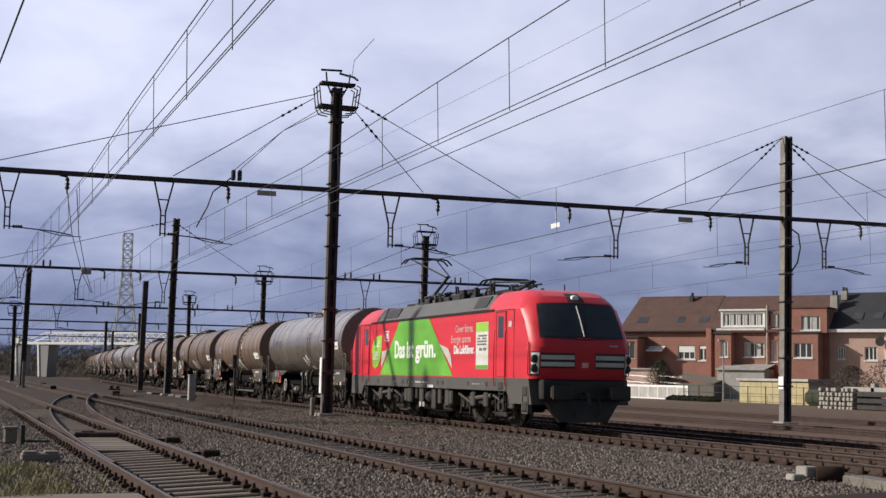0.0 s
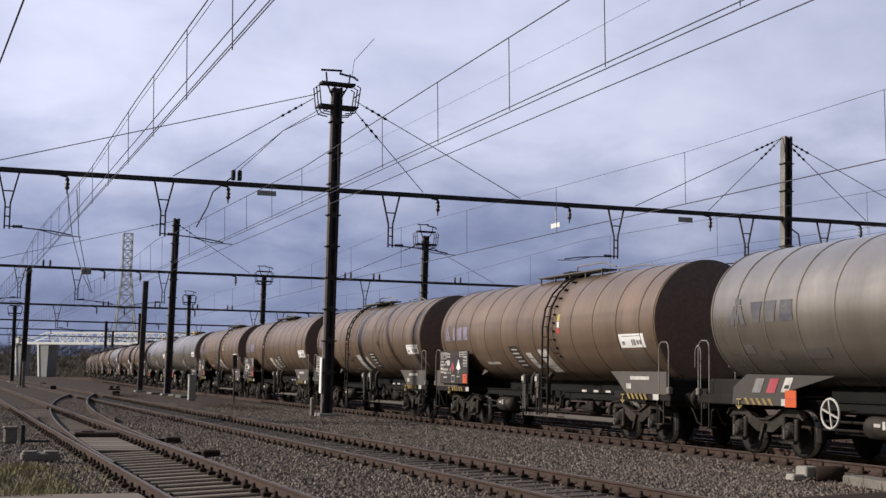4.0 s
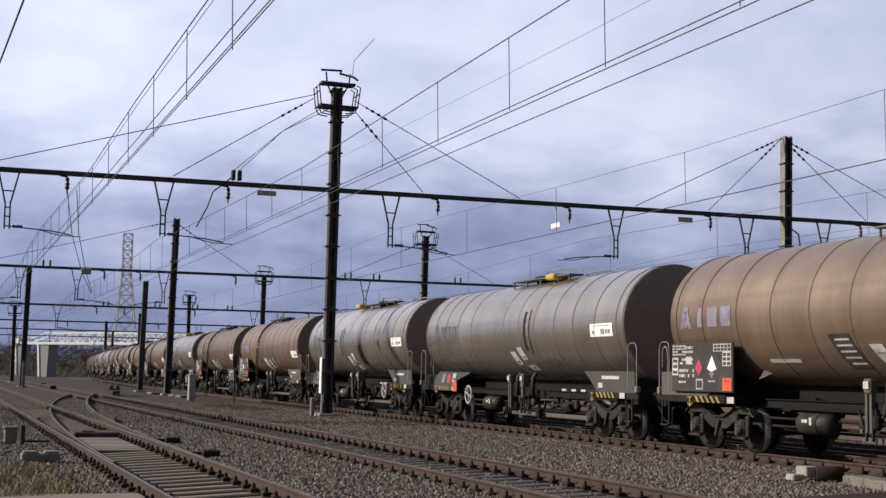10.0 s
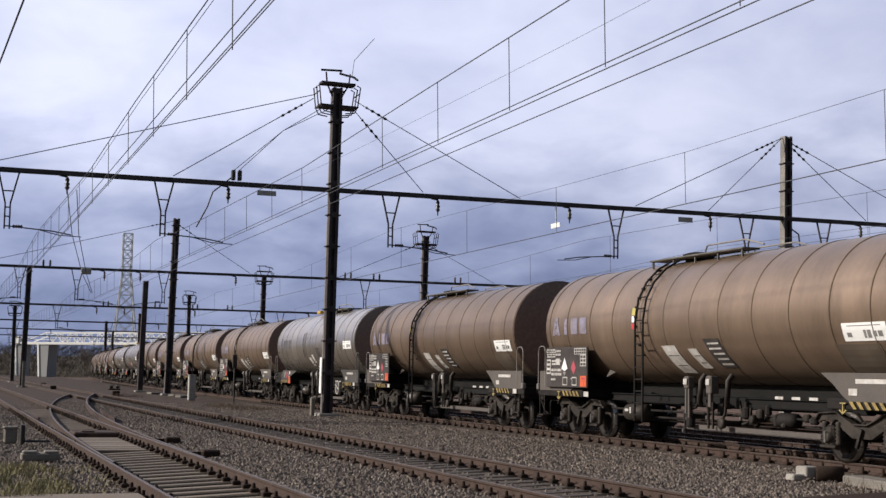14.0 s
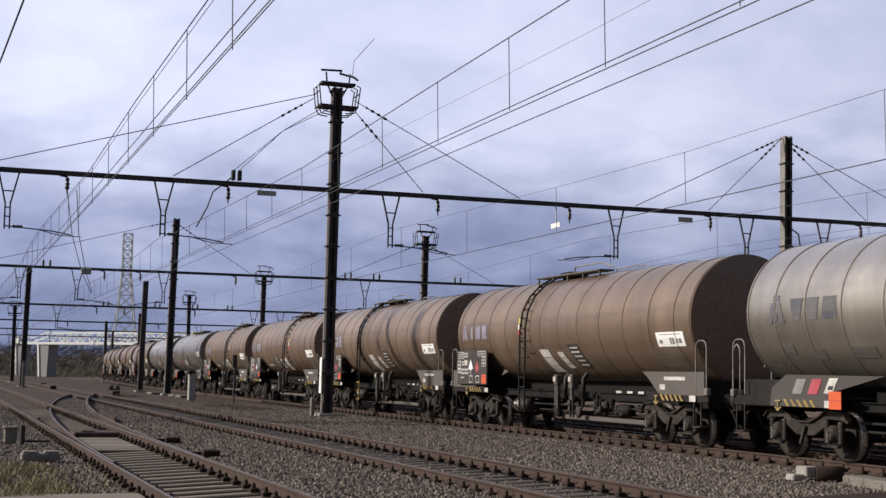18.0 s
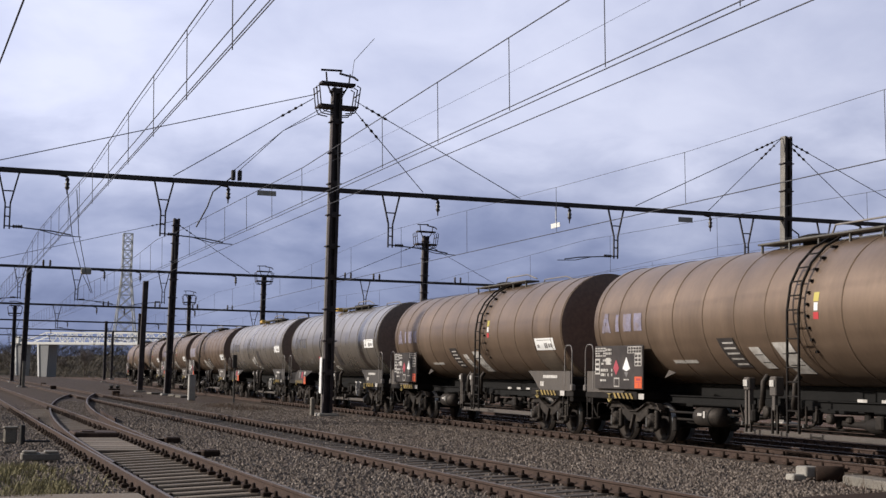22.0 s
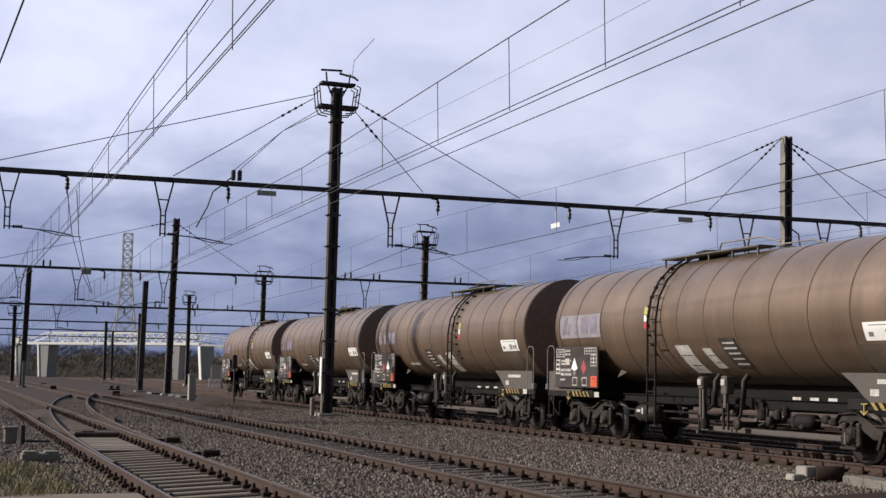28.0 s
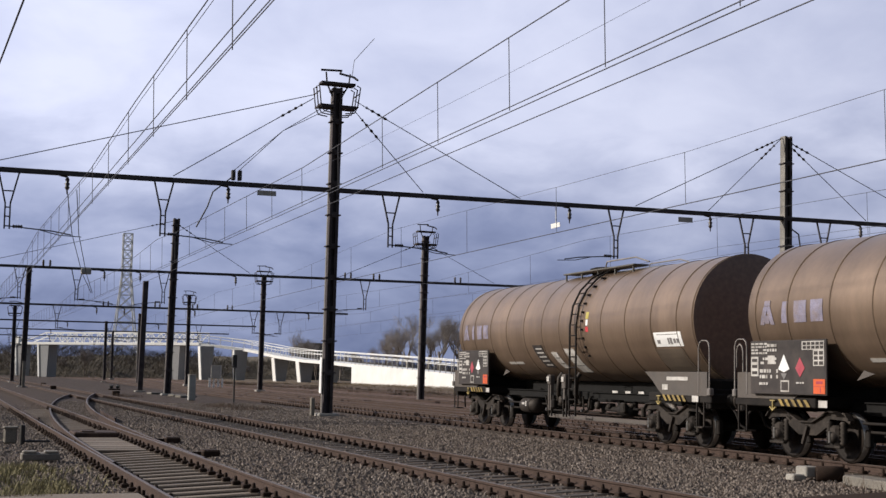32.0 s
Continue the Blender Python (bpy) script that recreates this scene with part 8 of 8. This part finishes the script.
solid("garden_shed", Shape().box(-2.4, 1.4, 0, 3.2, 0, 1.9, 0.02).add([(-2.5, -0.1, 2.5), (1.5, -0.1, 2.0), (1.5, 3.3, 2.4), (-2.5, 3.3, 2.9), (-2.5, -0.1, 2.38), (1.5, -0.1, 1.88), (1.5, 3.3, 2.28), (-2.5, 3.3, 2.78)],
      [(0, 1, 2, 3), (4, 7, 6, 5), (0, 4, 5, 1), (1, 5, 6, 2), (3, 2, 6, 7), (0, 3, 7, 4)]), M["old_concrete"], "grey garden outhouse with a sloping roof", "outhouse", HOUSE @ pose(0.9, -5.0, -0.6))

# back gardens: fences, board shed, lamp post, shrubs
FX = 60.0
fe = thing("white_fence", "low white and grey panel fence", "fence", pose(FX, 0, -0.1))
for i in range(7):
    y = 104.5 + i * 1.75
    part("panel", Shape().box(-0.04, 0.04, y, y + 1.68, 0.0, 1.05, 0.01), M["grey_box"], fe, "grey fence panel")
    part("post", Shape().box(-0.07, 0.07, y - 0.07, y + 0.07, 0, 1.25, 0.01), M["white"], fe, "white fence post")
part("top_rail", Shape().box(-0.08, 0.08, 104.4, 116.8, 1.05, 1.25, 0.02), M["white"], fe, "white top rail")
part("bottom_rail", Shape().box(-0.08, 0.06, 104.4, 116.8, 0.0, 0.12, 0.02), M["white"], fe, "white bottom rail")
sh = thing("board_shed", "long yellowish board shed behind a wire fence", "shed", pose(FX + 1.0, 0, -0.1))
for i in range(6):
    y = 88.4 + i * 1.6
    part("board", Shape().box(0, 0.06, y, y + 1.56, 0, 1.75, 0.01), M["shed"], sh, "yellowish board panel")
part("roof_edge", Shape().box(-0.2, 3.0, 88.2, 98.2, 1.75, 1.95, 0.02), M["grey_box"], sh, "grey flat roof edge")
part("back", Shape().box(0.06, 2.8, 88.4, 98.0, 0, 1.74), M["brick_light"], sh)
wf = thing("wire_fence", "dark green wire mesh fence on posts", "fence", pose(FX - 0.4, 0, -0.1))
for i in range(9):
    y = 84.5 + i * 2.5
    part("post", Shape().tube([(0, y, 0), (0, y, 1.35)], 0.04, 6), M["fence_wire"], wf)
for z in (0.15, 0.75, 1.3):
    part("line_wire", Shape().tube([(0, 84.5, z), (0, 104.5, z)], 0.018, 4), M["fence_wire"], wf)
gb = solid("garden_hedge", Shape().box(-0.8, 0.8, 84.5, 88.0, 0, 1.2, 0.3), M["shrub"], "clipped dark green hedge", "hedge", pose(FX + 1.0, 0, -0.1))
lp = thing("lamp_post", "slim grey lamp post in the gardens", "lamp post", pose(FX + 0.5, 99.6, -0.1))
part("pole", Shape().tube([(0, 0, 0), (0, 0, 5.0)], [0.08, 0.05], 8), M["concrete"], lp)
part("lantern", Shape().box(-0.5, 0.1, -0.12, 0.12, 4.95, 5.1, 0.03), M["grey_box"], lp, "grey lantern head")


def shrub(x, y, r, h, seed, label):
    rg = random.Random(seed)
    t = thing("shrub", label, "shrub", pose(x, y, -0.15))
    st_ = Shape()
    for i in range(7):
        a_ = rg.random() * 6.3
        st_.tube([(0, 0, 0), (math.cos(a_) * r * 0.3, math.sin(a_) * r * 0.3, h * 0.5), (math.cos(a_) * r * 0.6, math.sin(a_) * r * 0.6, h * 0.85)], [0.05, 0.03, 0.01], 4)
    part("stem_cluster", st_, M["bark"], t)
    lv = Shape()
    for i in range(4200):
        a_, b_ = rg.random() * 6.3, rg.random() ** 0.5
        zc = rg.uniform(0.12, 1)
        rr = r * b_ * math.sin(math.pi * min(1, 0.2 + zc * 0.75)) * rg.uniform(0.8, 1.15)
        c = Vector((math.cos(a_) * rr, math.sin(a_) * rr, h * zc))
        s_ = rg.uniform(0.05, 0.13)
        u = Vector((rg.uniform(-1, 1), rg.uniform(-1, 1), rg.uniform(-1, 1))).normalized()
        w_ = u.orthogonal().normalized()
        lv.add([c + u * s_, c + w_ * s_ * 0.25, c - u * s_, c - w_ * s_ * 0.25 + Vector((0, 0, 0.02))], [(0, 1, 2), (0, 2, 3)])
    me_ = bpy.data.meshes.new("foliage")
    me_.from_pydata(lv.v, [], lv.f)
    me_.materials.append(M["brown_shrub"] if "brown" in label else M["shrub"])
    part("foliage", me_, None, t, "brown winter twigs" if "brown" in label else "dark winter foliage")


shrub(62.0, 113.0, 1.5, 3.6, 1, "tall dark garden shrub")
shrub(61.5, 84.0, 2.2, 3.0, 2, "brown winter bush behind the fence")
shrub(62.0, 80.0, 2.6, 3.5, 3, "brown winter bush behind the fence")
shrub(62.5, 75.5, 2.6, 3.4, 4, "brown winter bush behind the fence")
for i in range(8):
    shrub(FX - 1.2, 98.5 + i * 0.9, 0.7, 0.45, 10 + i, "low weeds at the fence")

# stacks of concrete sleepers and of dark beams
stk = thing("sleeper_stack", "stack of pale concrete sleepers with dark timber beside it", "stack", pose(56.2, 76.5, -0.2))
bl = Shape().box(0, 2.4, -0.13, 0.13, 0, 0.24, 0.03).mesh("sleeper_block", M["concrete"])
rng = random.Random(3)
for r_ in range(5):
    for c_ in range(9):
        if r_ == 4 and c_ % 4 == 3:
            continue
        part("sleeper_block", bl, None, stk, at=pose(rng.uniform(-0.08, 0.08), -4.0 + c_ * 0.44 + 4.0 - 4.0 + 4.2, r_ * 0.31))
for r_ in range(4):
    part("bearer", Shape().box(0.2, 2.2, -0.1, 3.9, r_ * 0.31 + 0.24, r_ * 0.31 + 0.31), M["sleeper_dark"], stk)
bm_ = thing("beam_stack", "stack of dark painted beams beside the sleepers", "stack", pose(56.2, 69.5, -0.2))
for r_ in range(3):
    part("beam", Shape().box(0, 1.6, 0, 6.6, 0.1 + r_ * 0.42, 0.42 + r_ * 0.42, 0.04), M["black"], bm_, "dark beam")
for y in (0.6, 3.2, 5.8):
    part("spacer", Shape().box(0.1, 1.5, y - 0.1, y + 0.1, 0.0, 0.1), M["concrete"], bm_)
lg = thing("concrete_post_pile", "pale concrete posts lying on the stacks", "posts", pose(56.6, 72.8, 1.06))
part("post", Shape().box(0, 0.3, -0.2, 5.3, 0.0, 0.3, 0.03).box(0, 0.4, 2.0, 2.4, 0.0, 0.55, 0.03), M["concrete"], lg, "pale concrete post")


# ---- what moves ----
def motions():
    rolled = {}
    for vehicle, y in train:
        walk(vehicle, [(t, on_track(y - travelled(t))) for t in range(0, 33)])
        # the wheels roll as far as the train travels; wheels at the same place on alike wagons share one keyed turn
        for bogie in vehicle.children:
            for wheel in bogie.children if bogie.name.startswith("bogie") else ():
                if not wheel.name.startswith("wheelset"):
                    continue
                place = wheel.matrix_basis.copy()
                r, key = place.translation.z, tuple(round(v, 3) for v in place.translation)
                if key in rolled:
                    wheel.rotation_mode = "QUATERNION"
                    keys, like = wheel.animation_data_create(), rolled[key].animation_data
                    keys.action, keys.action_slot = like.action, like.action_slot
                else:
                    walk(wheel, [(i * 32 / 540, place @ Matrix.Rotation(travelled(i * 32 / 540) / r, 4, "X")) for i in range(541)])
                    rolled[key] = wheel


motions()
